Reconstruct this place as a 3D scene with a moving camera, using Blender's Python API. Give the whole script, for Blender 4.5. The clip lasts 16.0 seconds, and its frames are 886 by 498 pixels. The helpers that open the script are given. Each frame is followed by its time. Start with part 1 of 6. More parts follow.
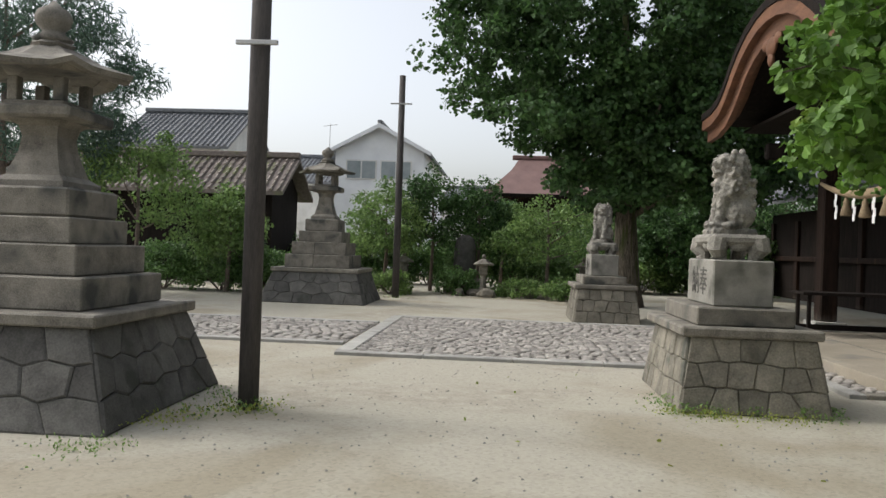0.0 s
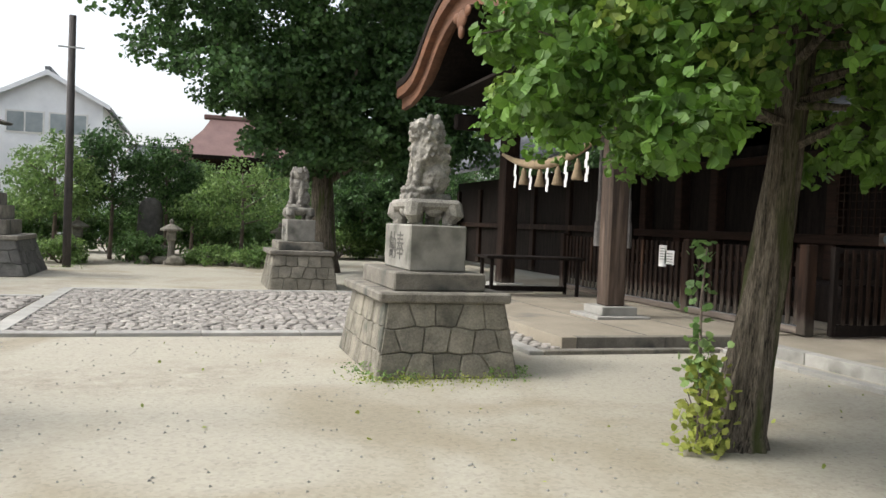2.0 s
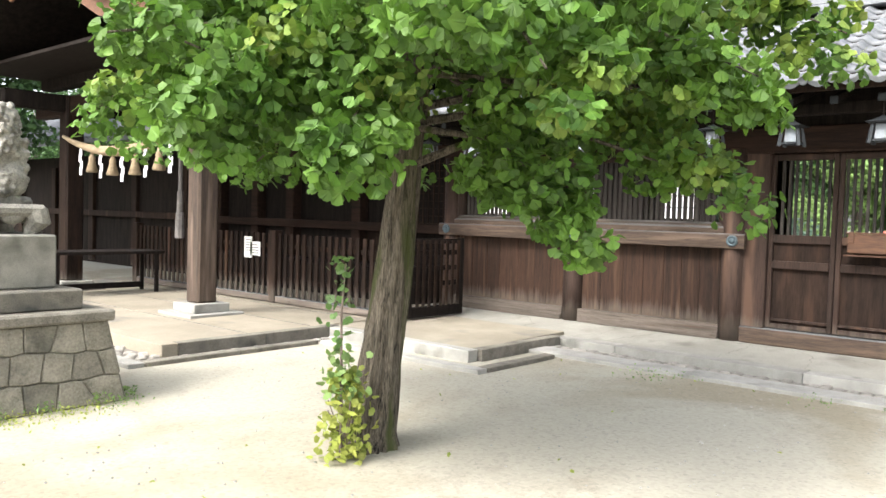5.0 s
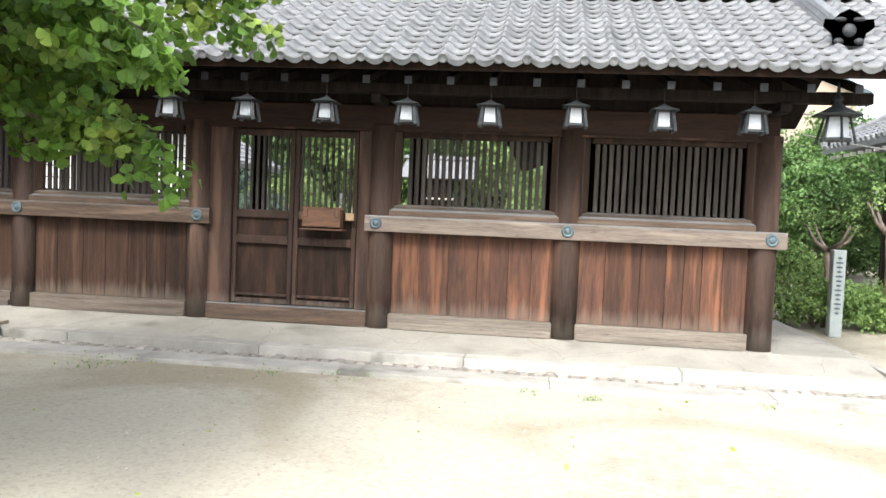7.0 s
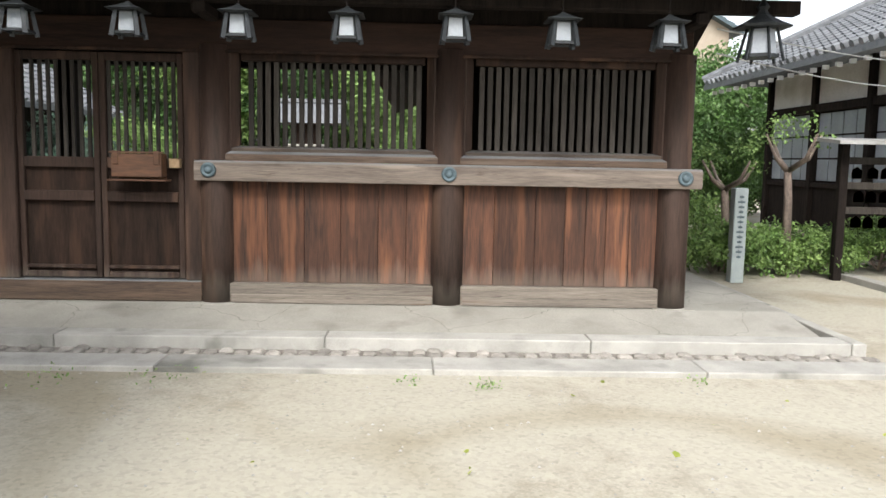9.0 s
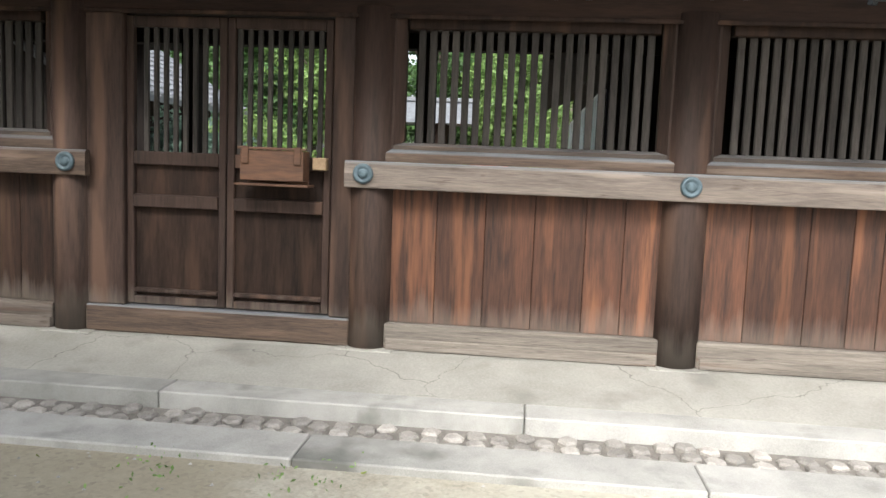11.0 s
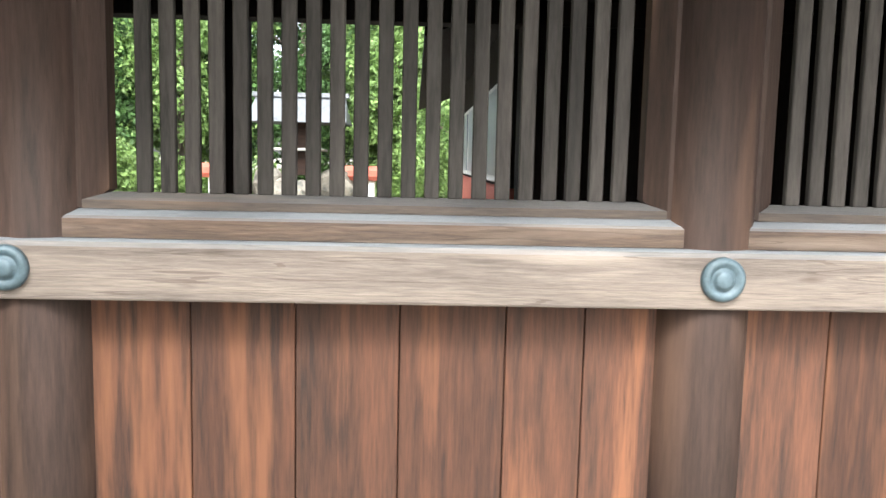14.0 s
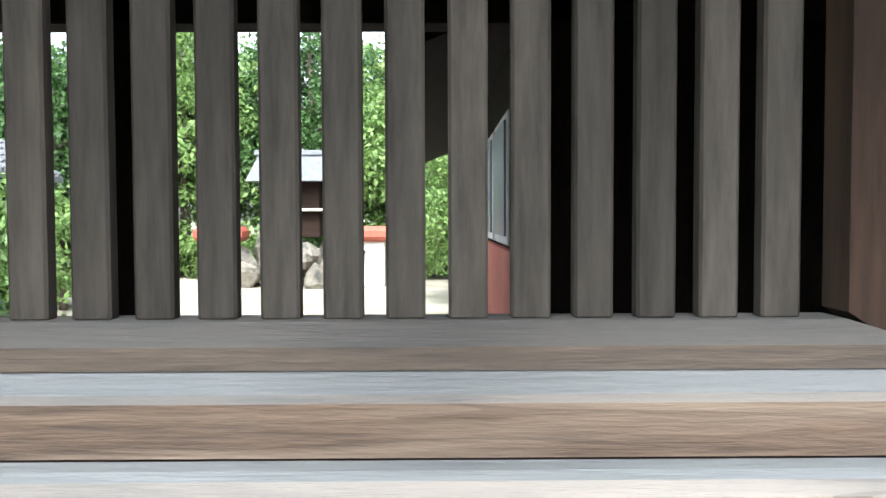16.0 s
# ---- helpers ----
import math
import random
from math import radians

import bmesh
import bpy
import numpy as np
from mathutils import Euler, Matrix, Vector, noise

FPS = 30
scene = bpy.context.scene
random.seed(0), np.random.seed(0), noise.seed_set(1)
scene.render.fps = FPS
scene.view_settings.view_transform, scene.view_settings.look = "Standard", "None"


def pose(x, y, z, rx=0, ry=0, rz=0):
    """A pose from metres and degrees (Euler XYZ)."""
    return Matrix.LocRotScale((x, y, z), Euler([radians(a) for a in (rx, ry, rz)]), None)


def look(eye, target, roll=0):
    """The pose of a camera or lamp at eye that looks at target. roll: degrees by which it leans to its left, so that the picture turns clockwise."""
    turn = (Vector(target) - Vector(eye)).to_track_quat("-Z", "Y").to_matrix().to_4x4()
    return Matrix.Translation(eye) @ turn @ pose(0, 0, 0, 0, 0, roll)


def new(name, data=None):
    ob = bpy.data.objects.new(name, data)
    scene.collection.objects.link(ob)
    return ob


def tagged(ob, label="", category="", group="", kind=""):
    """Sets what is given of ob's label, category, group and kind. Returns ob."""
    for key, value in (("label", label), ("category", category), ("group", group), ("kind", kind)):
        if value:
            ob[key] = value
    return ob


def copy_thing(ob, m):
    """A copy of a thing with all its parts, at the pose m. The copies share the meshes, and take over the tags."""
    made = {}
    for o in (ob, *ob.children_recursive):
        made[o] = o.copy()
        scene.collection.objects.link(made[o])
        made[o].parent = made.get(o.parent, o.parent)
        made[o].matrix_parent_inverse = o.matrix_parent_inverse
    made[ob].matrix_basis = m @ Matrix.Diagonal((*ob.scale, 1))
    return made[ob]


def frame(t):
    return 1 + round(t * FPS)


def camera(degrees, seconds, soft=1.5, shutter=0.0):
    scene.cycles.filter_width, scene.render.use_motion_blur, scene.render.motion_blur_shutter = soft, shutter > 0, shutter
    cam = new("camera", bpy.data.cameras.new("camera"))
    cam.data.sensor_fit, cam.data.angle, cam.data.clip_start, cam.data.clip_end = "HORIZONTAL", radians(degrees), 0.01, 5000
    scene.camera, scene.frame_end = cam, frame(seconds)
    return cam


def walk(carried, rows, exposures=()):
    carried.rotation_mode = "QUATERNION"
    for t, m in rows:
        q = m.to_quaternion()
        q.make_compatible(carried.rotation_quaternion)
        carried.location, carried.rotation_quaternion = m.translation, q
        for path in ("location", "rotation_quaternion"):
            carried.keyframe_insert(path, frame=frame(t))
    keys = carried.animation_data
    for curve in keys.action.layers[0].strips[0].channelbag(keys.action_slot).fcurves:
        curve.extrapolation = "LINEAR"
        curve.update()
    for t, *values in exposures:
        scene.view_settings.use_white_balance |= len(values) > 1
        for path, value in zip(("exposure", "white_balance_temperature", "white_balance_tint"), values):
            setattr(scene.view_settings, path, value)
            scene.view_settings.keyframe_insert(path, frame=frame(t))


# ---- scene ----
cam = camera(58.4, 16.0)
PATH = [
    (0, (0.405, 0.393, 1.425), (0.259, 2.387, 1.423), 2.0),
    (0.5, (0.492, 0.489, 1.422), (0.488, 2.489, 1.391), 1.3),
    (1, (0.614, 0.602, 1.423), (0.852, 2.588, 1.41), 1.4),
    (1.5, (0.623, 0.714, 1.416), (1.031, 2.672, 1.395), 3.2),
    (2, (0.468, 0.863, 1.412), (1.071, 2.77, 1.352), 2.3),
    (2.5, (0.325, 0.984, 1.422), (0.997, 2.866, 1.346), 1.6),
    (3, (0.285, 1.234, 1.407), (1.092, 3.063, 1.374), 0.1),
    (3.2, (0.25, 1.32, 1.419), (1.116, 3.123, 1.444), -0.2),
    (5.3, (0.069, 1.264, 1.677), (1.649, 2.488, 1.609), 1.8),
    (5.5, (0.113, 1.079, 1.623), (1.733, 2.251, 1.581), 1.6),
    (6, (0.282, 0.825, 1.626), (2.065, 1.729, 1.584), 0.9),
    (6.2, (0.324, 0.79, 1.647), (2.171, 1.553, 1.58), 0.9),
    (6.5, (0.538, 0.798, 1.649), (2.449, 1.38, 1.561), 1.1),
    (7, (0.739, 0.837, 1.655), (2.721, 1.088, 1.555), 2.4),
    (7.5, (1.077, 0.799, 1.578), (3.068, 0.89, 1.411), 0.4),
    (8, (1.59, 0.693, 1.598), (3.58, 0.744, 1.405), 2.3),
    (8.5, (1.932, 0.74, 1.609), (3.922, 0.742, 1.41), 3.1),
    (9, (2.447, 0.832, 1.583), (4.434, 0.774, 1.363), 1.1),
    (9.5, (2.881, 0.883, 1.576), (4.866, 1.054, 1.401), 1.0),
    (10, (3.443, 1.207, 1.55), (5.425, 1.394, 1.358), 2.3),
    (12.5, (5.858, 1.776, 1.700), (7.828, 2.009, 1.442), 1.8),
    (13, (6.426, 1.732, 1.780), (8.399, 1.776, 1.453), 1.6),
    (13.5, (6.884, 1.583, 1.820), (8.865, 1.508, 1.551), -0.5),
    (14, (7.451, 1.559, 1.820), (9.437, 1.484, 1.598), 1.3),
    (14.5, (7.912, 1.539, 1.820), (9.906, 1.427, 1.714), 1.7),
    (15, (8.390, 1.466, 1.820), (10.375, 1.245, 1.718), -2.0),
    (15.5, (8.718, 1.331, 1.820), (10.714, 1.267, 1.713), 1.1),
    (16, (9.120, 1.302, 1.820), (11.119, 1.287, 1.741), -0.2),
]
EXPOSURES = [(0.0, 0.62, 6500, 10), (1.0, 0.84, 6500, 10), (2.0, 1.1, 6500, 10), (3.2, 1.5, 6500, 10), (5.5, 2.3, 6500, 10), (6.0, 2.25, 6500, 10), (7.0, 2.0, 6500, 10), (8.0, 1.6, 6500, 10), (9.0, 1.4, 6500, 10), (10.0, 1.42, 6450, 10), (12.5, 2.36, 6300, 9), (13.5, 2.45, 6300, 9), (14.5, 2.55, 6250, 8), (16.0, 2.45, 6050, 6)]
walk(cam, [(t, look(eye, target, roll)) for t, eye, target, roll in PATH], EXPOSURES)

# ---- world and sun ----
world = bpy.data.worlds.new("world")
scene.world = world
world.use_nodes = True
sky = world.node_tree.nodes.new("ShaderNodeTexSky")
sky.sky_type, sky.sun_disc = "NISHITA", False
sky.sun_elevation, sky.sun_rotation = radians(48), radians(-80)
sky.air_density, sky.dust_density, sky.ozone_density = 1.0, 4.0, 1.0
grey = world.node_tree.nodes.new("ShaderNodeHueSaturation")
grey.inputs["Saturation"].default_value = 0.35
world.node_tree.links.new(sky.outputs[0], grey.inputs["Color"])
world.node_tree.links.new(grey.outputs[0], world.node_tree.nodes["Background"].inputs[0])
world.node_tree.nodes["Background"].inputs[1].default_value = 0.15
sun_data = bpy.data.lights.new("sun", "SUN")
sun_data.energy, sun_data.angle, sun_data.color = 0.7, radians(11), (1.0, 0.98, 0.94)
sun = new("sun", sun_data)
sun.matrix_world = look((-12, 2.2, 13.5), (0, 0, 0))

# ---- materials ----
MATS = {}


def ramp(nodes, stops):
    r = nodes.new("ShaderNodeValToRGB")
    e = r.color_ramp.elements
    e[0].position, e[0].color = stops[0][0], (*stops[0][1], 1)
    e[1].position, e[1].color = stops[-1][0], (*stops[-1][1], 1)
    for p, c in stops[1:-1]:
        n = e.new(p)
        n.color = (*c, 1)
    return r


def mat(name, dark, light, scale=6.0, rough=0.8, bump=0.3, stretch=(1, 1, 1), fine=60.0, metal=0.0, stain=None, stain_scale=0.8, stain_at=0.58, vary=0.25, spec=0.5, leaf=False, coords="Object", edge=0.12, foot=None, soil=None, knots=False, sky_sheen=0.0, cracks=0.0):
    """Two scales of noise between two colours, a stain colour, fine relief and a variation from piece to piece."""
    m = bpy.data.materials.new(name)
    m.use_nodes = True
    t = m.node_tree
    n, l = t.nodes, t.links
    b = n["Principled BSDF"]
    tc = n.new("ShaderNodeTexCoord")
    mp = n.new("ShaderNodeMapping")
    mp.inputs["Scale"].default_value = stretch
    info = n.new("ShaderNodeObjectInfo")
    off = n.new("ShaderNodeVectorMath")
    off.operation = "SCALE"
    off.inputs[0].default_value = (13.0, 7.0, 5.0)
    l.new(info.outputs["Random"], off.inputs["Scale"])
    l.new(off.outputs[0], mp.inputs["Location"])
    l.new(tc.outputs[coords], mp.inputs["Vector"])
    a = n.new("ShaderNodeTexNoise")
    a.inputs["Scale"].default_value, a.inputs["Detail"].default_value, a.inputs["Roughness"].default_value = scale, 6, 0.6
    f = n.new("ShaderNodeTexNoise")
    f.inputs["Scale"].default_value, f.inputs["Detail"].default_value, f.inputs["Roughness"].default_value = fine, 4, 0.65
    l.new(mp.outputs[0], a.inputs["Vector"])
    l.new(mp.outputs[0], f.inputs["Vector"])
    mix = n.new("ShaderNodeMath")
    mix.operation = "MULTIPLY_ADD"
    l.new(f.outputs[0], mix.inputs[0])
    mix.inputs[1].default_value = 0.45
    add = n.new("ShaderNodeMath")
    add.operation = "MULTIPLY"
    add.inputs[1].default_value = 0.6
    l.new(a.outputs[0], add.inputs[0])
    l.new(add.outputs[0], mix.inputs[2])
    r = ramp(n, [(0.36, dark), (0.68, light)])
    l.new(mix.outputs[0], r.inputs[0])
    col = r.outputs[0]
    if stain:
        s = n.new("ShaderNodeTexNoise")
        s.inputs["Scale"].default_value, s.inputs["Detail"].default_value = stain_scale, 7
        l.new(mp.outputs[0], s.inputs["Vector"])
        sr = ramp(n, [(stain_at, (0, 0, 0)), (stain_at + edge, (1, 1, 1))])
        l.new(s.outputs[0], sr.inputs[0])
        mx = n.new("ShaderNodeMix")
        mx.data_type = "RGBA"
        l.new(sr.outputs[0], mx.inputs["Factor"])
        l.new(col, mx.inputs["A"])
        mx.inputs["B"].default_value = (*stain, 1)
        col = mx.outputs["Result"]
    if soil:
        s2 = n.new("ShaderNodeTexNoise")
        s2.inputs["Scale"].default_value, s2.inputs["Detail"].default_value, s2.inputs["Distortion"].default_value = 0.42, 5, 0.6
        l.new(mp.outputs[0], s2.inputs["Vector"])
        sr2 = ramp(n, [(0.50, (0, 0, 0)), (0.64, (0.75, 0.75, 0.75))])
        l.new(s2.outputs[0], sr2.inputs[0])
        mx2 = n.new("ShaderNodeMix")
        mx2.data_type = "RGBA"
        l.new(sr2.outputs[0], mx2.inputs["Factor"])
        l.new(col, mx2.inputs["A"])
        mx2.inputs["B"].default_value = (*soil, 1)
        col = mx2.outputs["Result"]
        vo = n.new("ShaderNodeTexVoronoi")
        vo.inputs["Scale"].default_value = 38
        l.new(mp.outputs[0], vo.inputs["Vector"])
        hs2 = n.new("ShaderNodeMix")
        hs2.data_type, hs2.blend_type = "RGBA", "OVERLAY"
        hs2.inputs["Factor"].default_value = 0.16
        l.new(col, hs2.inputs["A"])
        l.new(vo.outputs["Color"], hs2.inputs["B"])
        gs = n.new("ShaderNodeHueSaturation")
        gs.inputs["Saturation"].default_value = 0.0
        l.new(vo.outputs["Color"], gs.inputs["Color"])
        l.new(gs.outputs[0], hs2.inputs["B"])
        col = hs2.outputs["Result"]
    if vary:
        geo = n.new("ShaderNodeNewGeometry")
        w = n.new("ShaderNodeMath")
        w.operation = "ADD"
        l.new(info.outputs["Random"], w.inputs[0])
        l.new(geo.outputs["Random Per Island"], w.inputs[1])
        fr = n.new("ShaderNodeMath")
        fr.operation = "FRACT"
        l.new(w.outputs[0], fr.inputs[0])
        mr = n.new("ShaderNodeMapRange")
        mr.inputs["To Min"].default_value, mr.inputs["To Max"].default_value = 1 - vary, 1 + vary
        l.new(fr.outputs[0], mr.inputs["Value"])
        hs = n.new("ShaderNodeHueSaturation")
        l.new(mr.outputs[0], hs.inputs["Value"])
        l.new(col, hs.inputs["Color"])
        col = hs.outputs[0]
    if foot:
        sep = n.new("ShaderNodeSeparateXYZ")
        l.new(tc.outputs["Object"], sep.inputs[0])
        wob = n.new("ShaderNodeMath")
        wob.operation = "MULTIPLY_ADD"
        l.new(a.outputs[0], wob.inputs[0])
        wob.inputs[1].default_value = -0.5
        l.new(sep.outputs["Z"], wob.inputs[2])
        fm = n.new("ShaderNodeMapRange")
        fm.inputs["From Min"].default_value, fm.inputs["From Max"].default_value = foot - 0.36, foot - 0.2
        fm.inputs["To Min"].default_value, fm.inputs["To Max"].default_value = 0.22, 0.0
        l.new(wob.outputs[0], fm.inputs["Value"])
        fx = n.new("ShaderNodeMix")
        fx.data_type = "RGBA"
        l.new(fm.outputs[0], fx.inputs["Factor"])
        l.new(col, fx.inputs["A"])
        fx.inputs["B"].default_value = (0.25, 0.225, 0.19, 1)
        col = fx.outputs["Result"]
    if knots:
        mp2 = n.new("ShaderNodeMapping")
        mp2.inputs["Scale"].default_value = (9, 2.6, 8)
        l.new(tc.outputs["Object"], mp2.inputs[0])
        vo = n.new("ShaderNodeTexVoronoi")
        l.new(mp2.outputs[0], vo.inputs["Vector"])
        vo.inputs["Scale"].default_value = 1.0
        kn = n.new("ShaderNodeMapRange")
        kn.inputs["From Min"].default_value, kn.inputs["From Max"].default_value = 0.04, 0.14
        kn.inputs["To Min"].default_value, kn.inputs["To Max"].default_value = 0.6, 0.0
        l.new(vo.outputs["Distance"], kn.inputs["Value"])
        mp3 = n.new("ShaderNodeMapping")
        mp3.inputs["Scale"].default_value = (6, 0.5, 17)
        l.new(tc.outputs["Object"], mp3.inputs[0])
        cr = n.new("ShaderNodeTexNoise")
        l.new(mp3.outputs[0], cr.inputs["Vector"])
        cr.inputs["Scale"].default_value, cr.inputs["Detail"].default_value = 1.0, 2.0
        ab = n.new("ShaderNodeMath")
        ab.operation = "COMPARE"
        l.new(cr.outputs[0], ab.inputs[0])
        ab.inputs[1].default_value, ab.inputs[2].default_value = 0.5, 0.006
        mx = n.new("ShaderNodeMath")
        mx.operation = "MULTIPLY_ADD"
        mx.use_clamp = True
        l.new(ab.outputs[0], mx.inputs[0])
        mx.inputs[1].default_value = 0.45
        l.new(kn.outputs[0], mx.inputs[2])
        kx = n.new("ShaderNodeMix")
        kx.data_type = "RGBA"
        l.new(mx.outputs[0], kx.inputs["Factor"])
        l.new(col, kx.inputs["A"])
        kx.inputs["B"].default_value = (0.05, 0.034, 0.025, 1)
        col = kx.outputs["Result"]
    if cracks:
        dn = n.new("ShaderNodeTexNoise")
        dn.inputs["Scale"].default_value, dn.inputs["Detail"].default_value = 3.0, 6
        l.new(tc.outputs["Object"], dn.inputs["Vector"])
        dv = n.new("ShaderNodeVectorMath")
        dv.operation = "MULTIPLY_ADD"
        l.new(dn.outputs["Color"], dv.inputs[0])
        dv.inputs[1].default_value = (0.45, 0.45, 0.0)
        l.new(tc.outputs["Object"], dv.inputs[2])
        ve = n.new("ShaderNodeTexVoronoi")
        ve.feature = "DISTANCE_TO_EDGE"
        ve.inputs["Scale"].default_value = 0.75
        l.new(dv.outputs[0], ve.inputs["Vector"])
        cm = n.new("ShaderNodeMapRange")
        cm.inputs["From Min"].default_value, cm.inputs["From Max"].default_value = 0.001, 0.004
        cm.inputs["To Min"].default_value, cm.inputs["To Max"].default_value = cracks, 0.0
        l.new(ve.outputs["Distance"], cm.inputs["Value"])
        cx2 = n.new("ShaderNodeMix")
        cx2.data_type = "RGBA"
        l.new(cm.outputs[0], cx2.inputs["Factor"])
        l.new(col, cx2.inputs["A"])
        cx2.inputs["B"].default_value = (0.07, 0.065, 0.055, 1)
        col = cx2.outputs["Result"]
    # pale sheen of the sky, painted into the colour of upward faces
    if sky_sheen:
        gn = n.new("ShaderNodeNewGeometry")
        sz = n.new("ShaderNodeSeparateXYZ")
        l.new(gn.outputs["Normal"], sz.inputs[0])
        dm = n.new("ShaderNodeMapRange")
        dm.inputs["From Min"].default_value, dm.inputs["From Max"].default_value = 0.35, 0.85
        dm.inputs["To Min"].default_value, dm.inputs["To Max"].default_value = 0.0, sky_sheen
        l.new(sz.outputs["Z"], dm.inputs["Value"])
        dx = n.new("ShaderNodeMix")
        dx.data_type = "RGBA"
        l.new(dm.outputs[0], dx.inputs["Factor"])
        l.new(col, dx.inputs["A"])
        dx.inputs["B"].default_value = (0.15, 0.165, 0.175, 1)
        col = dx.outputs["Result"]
    l.new(col, b.inputs["Base Color"])
    b.inputs["Roughness"].default_value, b.inputs["Metallic"].default_value = rough, metal
    b.inputs["Specular IOR Level"].default_value = spec
    if bump:
        bp = n.new("ShaderNodeBump")
        bp.inputs["Strength"].default_value, bp.inputs["Distance"].default_value = bump, 0.02
        l.new(mix.outputs[0], bp.inputs["Height"])
        l.new(bp.outputs[0], b.inputs["Normal"])
    if leaf:
        tr = n.new("ShaderNodeBsdfTranslucent")
        l.new(col, tr.inputs["Color"])
        ms = n.new("ShaderNodeMixShader")
        ms.inputs[0].default_value = 0.35
        l.new(b.outputs[0], ms.inputs[1])
        l.new(tr.outputs[0], ms.inputs[2])
        l.new(ms.outputs[0], n["Material Output"].inputs["Surface"])
    MATS[name] = m
    return m


GRAVEL = mat("sandy_gravel", (0.235, 0.212, 0.162), (0.365, 0.342, 0.28), scale=5, fine=60, bump=0.3, stain=(0.33, 0.31, 0.25), stain_scale=0.33, stain_at=0.42, vary=0, rough=0.95, edge=0.07, soil=(0.225, 0.194, 0.133))
COBBLE = mat("cobble_stone", (0.19, 0.175, 0.155), (0.38, 0.355, 0.315), scale=9, fine=90, bump=0.4, vary=0.3)
MORTAR = mat("joint_sand", (0.10, 0.09, 0.08), (0.22, 0.20, 0.17), scale=8, vary=0)
GRANITE = mat("pale_granite", (0.22, 0.215, 0.195), (0.40, 0.39, 0.355), scale=3, fine=160, bump=0.25, stain=(0.15, 0.148, 0.13), stain_scale=1.6, vary=0.12)
GRANITE_D = mat("weathered_granite", (0.078, 0.071, 0.056), (0.27, 0.247, 0.203), scale=5, fine=90, bump=0.45, stain=(0.055, 0.056, 0.048), stain_scale=2.5, stain_at=0.54, vary=0.1)
FIELD = mat("field_stone", (0.085, 0.078, 0.059), (0.27, 0.247, 0.195), scale=5, fine=50, bump=0.7, stain=(0.075, 0.078, 0.06), stain_scale=3, vary=0.25)
STONE_DK = mat("dark_field_stone", (0.04, 0.038, 0.034), (0.135, 0.13, 0.115), scale=4, fine=60, bump=0.6, stain=(0.045, 0.047, 0.036), stain_scale=3, vary=0.25)
WOOD_V = mat("pale_grained_post", (0.03, 0.02, 0.014), (0.1, 0.066, 0.045), scale=2.2, fine=14, bump=0.35, stretch=(6, 6, 0.5), stain=(0.15, 0.108, 0.08), stain_scale=1.2, vary=0.1, rough=0.75)
PLATFORM = mat("worn_paving", (0.20, 0.175, 0.132), (0.33, 0.29, 0.225), scale=1.5, fine=60, bump=0.3, stain=(0.17, 0.16, 0.14), stain_scale=1.1, vary=0.06)
PLATFORM_N = mat("trodden_pale_paving", (0.205, 0.197, 0.17), (0.335, 0.322, 0.285), scale=1.8, fine=60, bump=0.35, stain=(0.17, 0.16, 0.14), stain_scale=1.4, vary=0.04, cracks=0.6)
COLW = mat("red_brown_column_wood", (0.016, 0.0108, 0.0083), (0.05, 0.030, 0.0225), scale=2.2, fine=14, bump=0.25, stretch=(4, 4, 0.45), stain=(0.085, 0.05, 0.034), stain_scale=1.2, stain_at=0.55, vary=0.12, rough=0.7, spec=0.2, foot=0.36)
PLANK_L = mat("dull_brown_plank", (0.011, 0.007, 0.005), (0.046, 0.023, 0.014), scale=2.4, fine=16, bump=0.25, stretch=(7, 7, 0.45), stain=(0.065, 0.036, 0.022), stain_scale=1.4, stain_at=0.55, vary=0.25, rough=0.7, spec=0.2, foot=0.42)
WOOD = mat("dark_red_brown_wood", (0.008, 0.0053, 0.004), (0.034, 0.0195, 0.0135), scale=2.2, fine=14, bump=0.22, stretch=(4, 4, 0.5), stain=(0.055, 0.031, 0.02), stain_scale=1.0, stain_at=0.56, vary=0.2, rough=0.72, spec=0.15, foot=0.26)
PLANK = mat("orange_brown_plank", (0.02, 0.0125, 0.0095), (0.10, 0.042, 0.023), scale=1.8, fine=12, bump=0.3, stretch=(5.5, 5.5, 0.42), stain=(0.15, 0.064, 0.032), stain_scale=1.5, stain_at=0.55, vary=0.34, rough=0.7, spec=0.3, foot=0.43)
WOOD_H = mat("weathered_rail_wood", (0.08, 0.065, 0.054), (0.185, 0.152, 0.125), scale=2.6, fine=15, bump=0.5, stretch=(5, 0.5, 7), stain=(0.215, 0.178, 0.148), stain_scale=1.6, stain_at=0.56, vary=0.1, rough=0.78, spec=0.4, knots=True, sky_sheen=0.9)
WOOD_HD = mat("dark_beam_wood", (0.011, 0.007, 0.0055), (0.035, 0.019, 0.013), scale=2.0, fine=14, bump=0.3, stretch=(5, 0.5, 7), vary=0.15, rough=0.75, spec=0.15)
LEDGEW = mat("brown_ledge_wood", (0.032, 0.023, 0.0175), (0.12, 0.08, 0.055), scale=2.6, fine=15, bump=0.5, stretch=(5, 0.5, 7), stain=(0.145, 0.11, 0.083), stain_scale=1.5, stain_at=0.56, vary=0.12, rough=0.75, spec=0.35, knots=True, sky_sheen=0.8)
FRAMEW = mat("grey_brown_frame_wood", (0.026, 0.021, 0.018), (0.085, 0.064, 0.049), scale=2.6, fine=15, bump=0.4, stretch=(5, 0.5, 7), stain=(0.12, 0.085, 0.06), stain_scale=1.5, stain_at=0.58, vary=0.12, rough=0.7, spec=0.35, knots=True, sky_sheen=0.3)
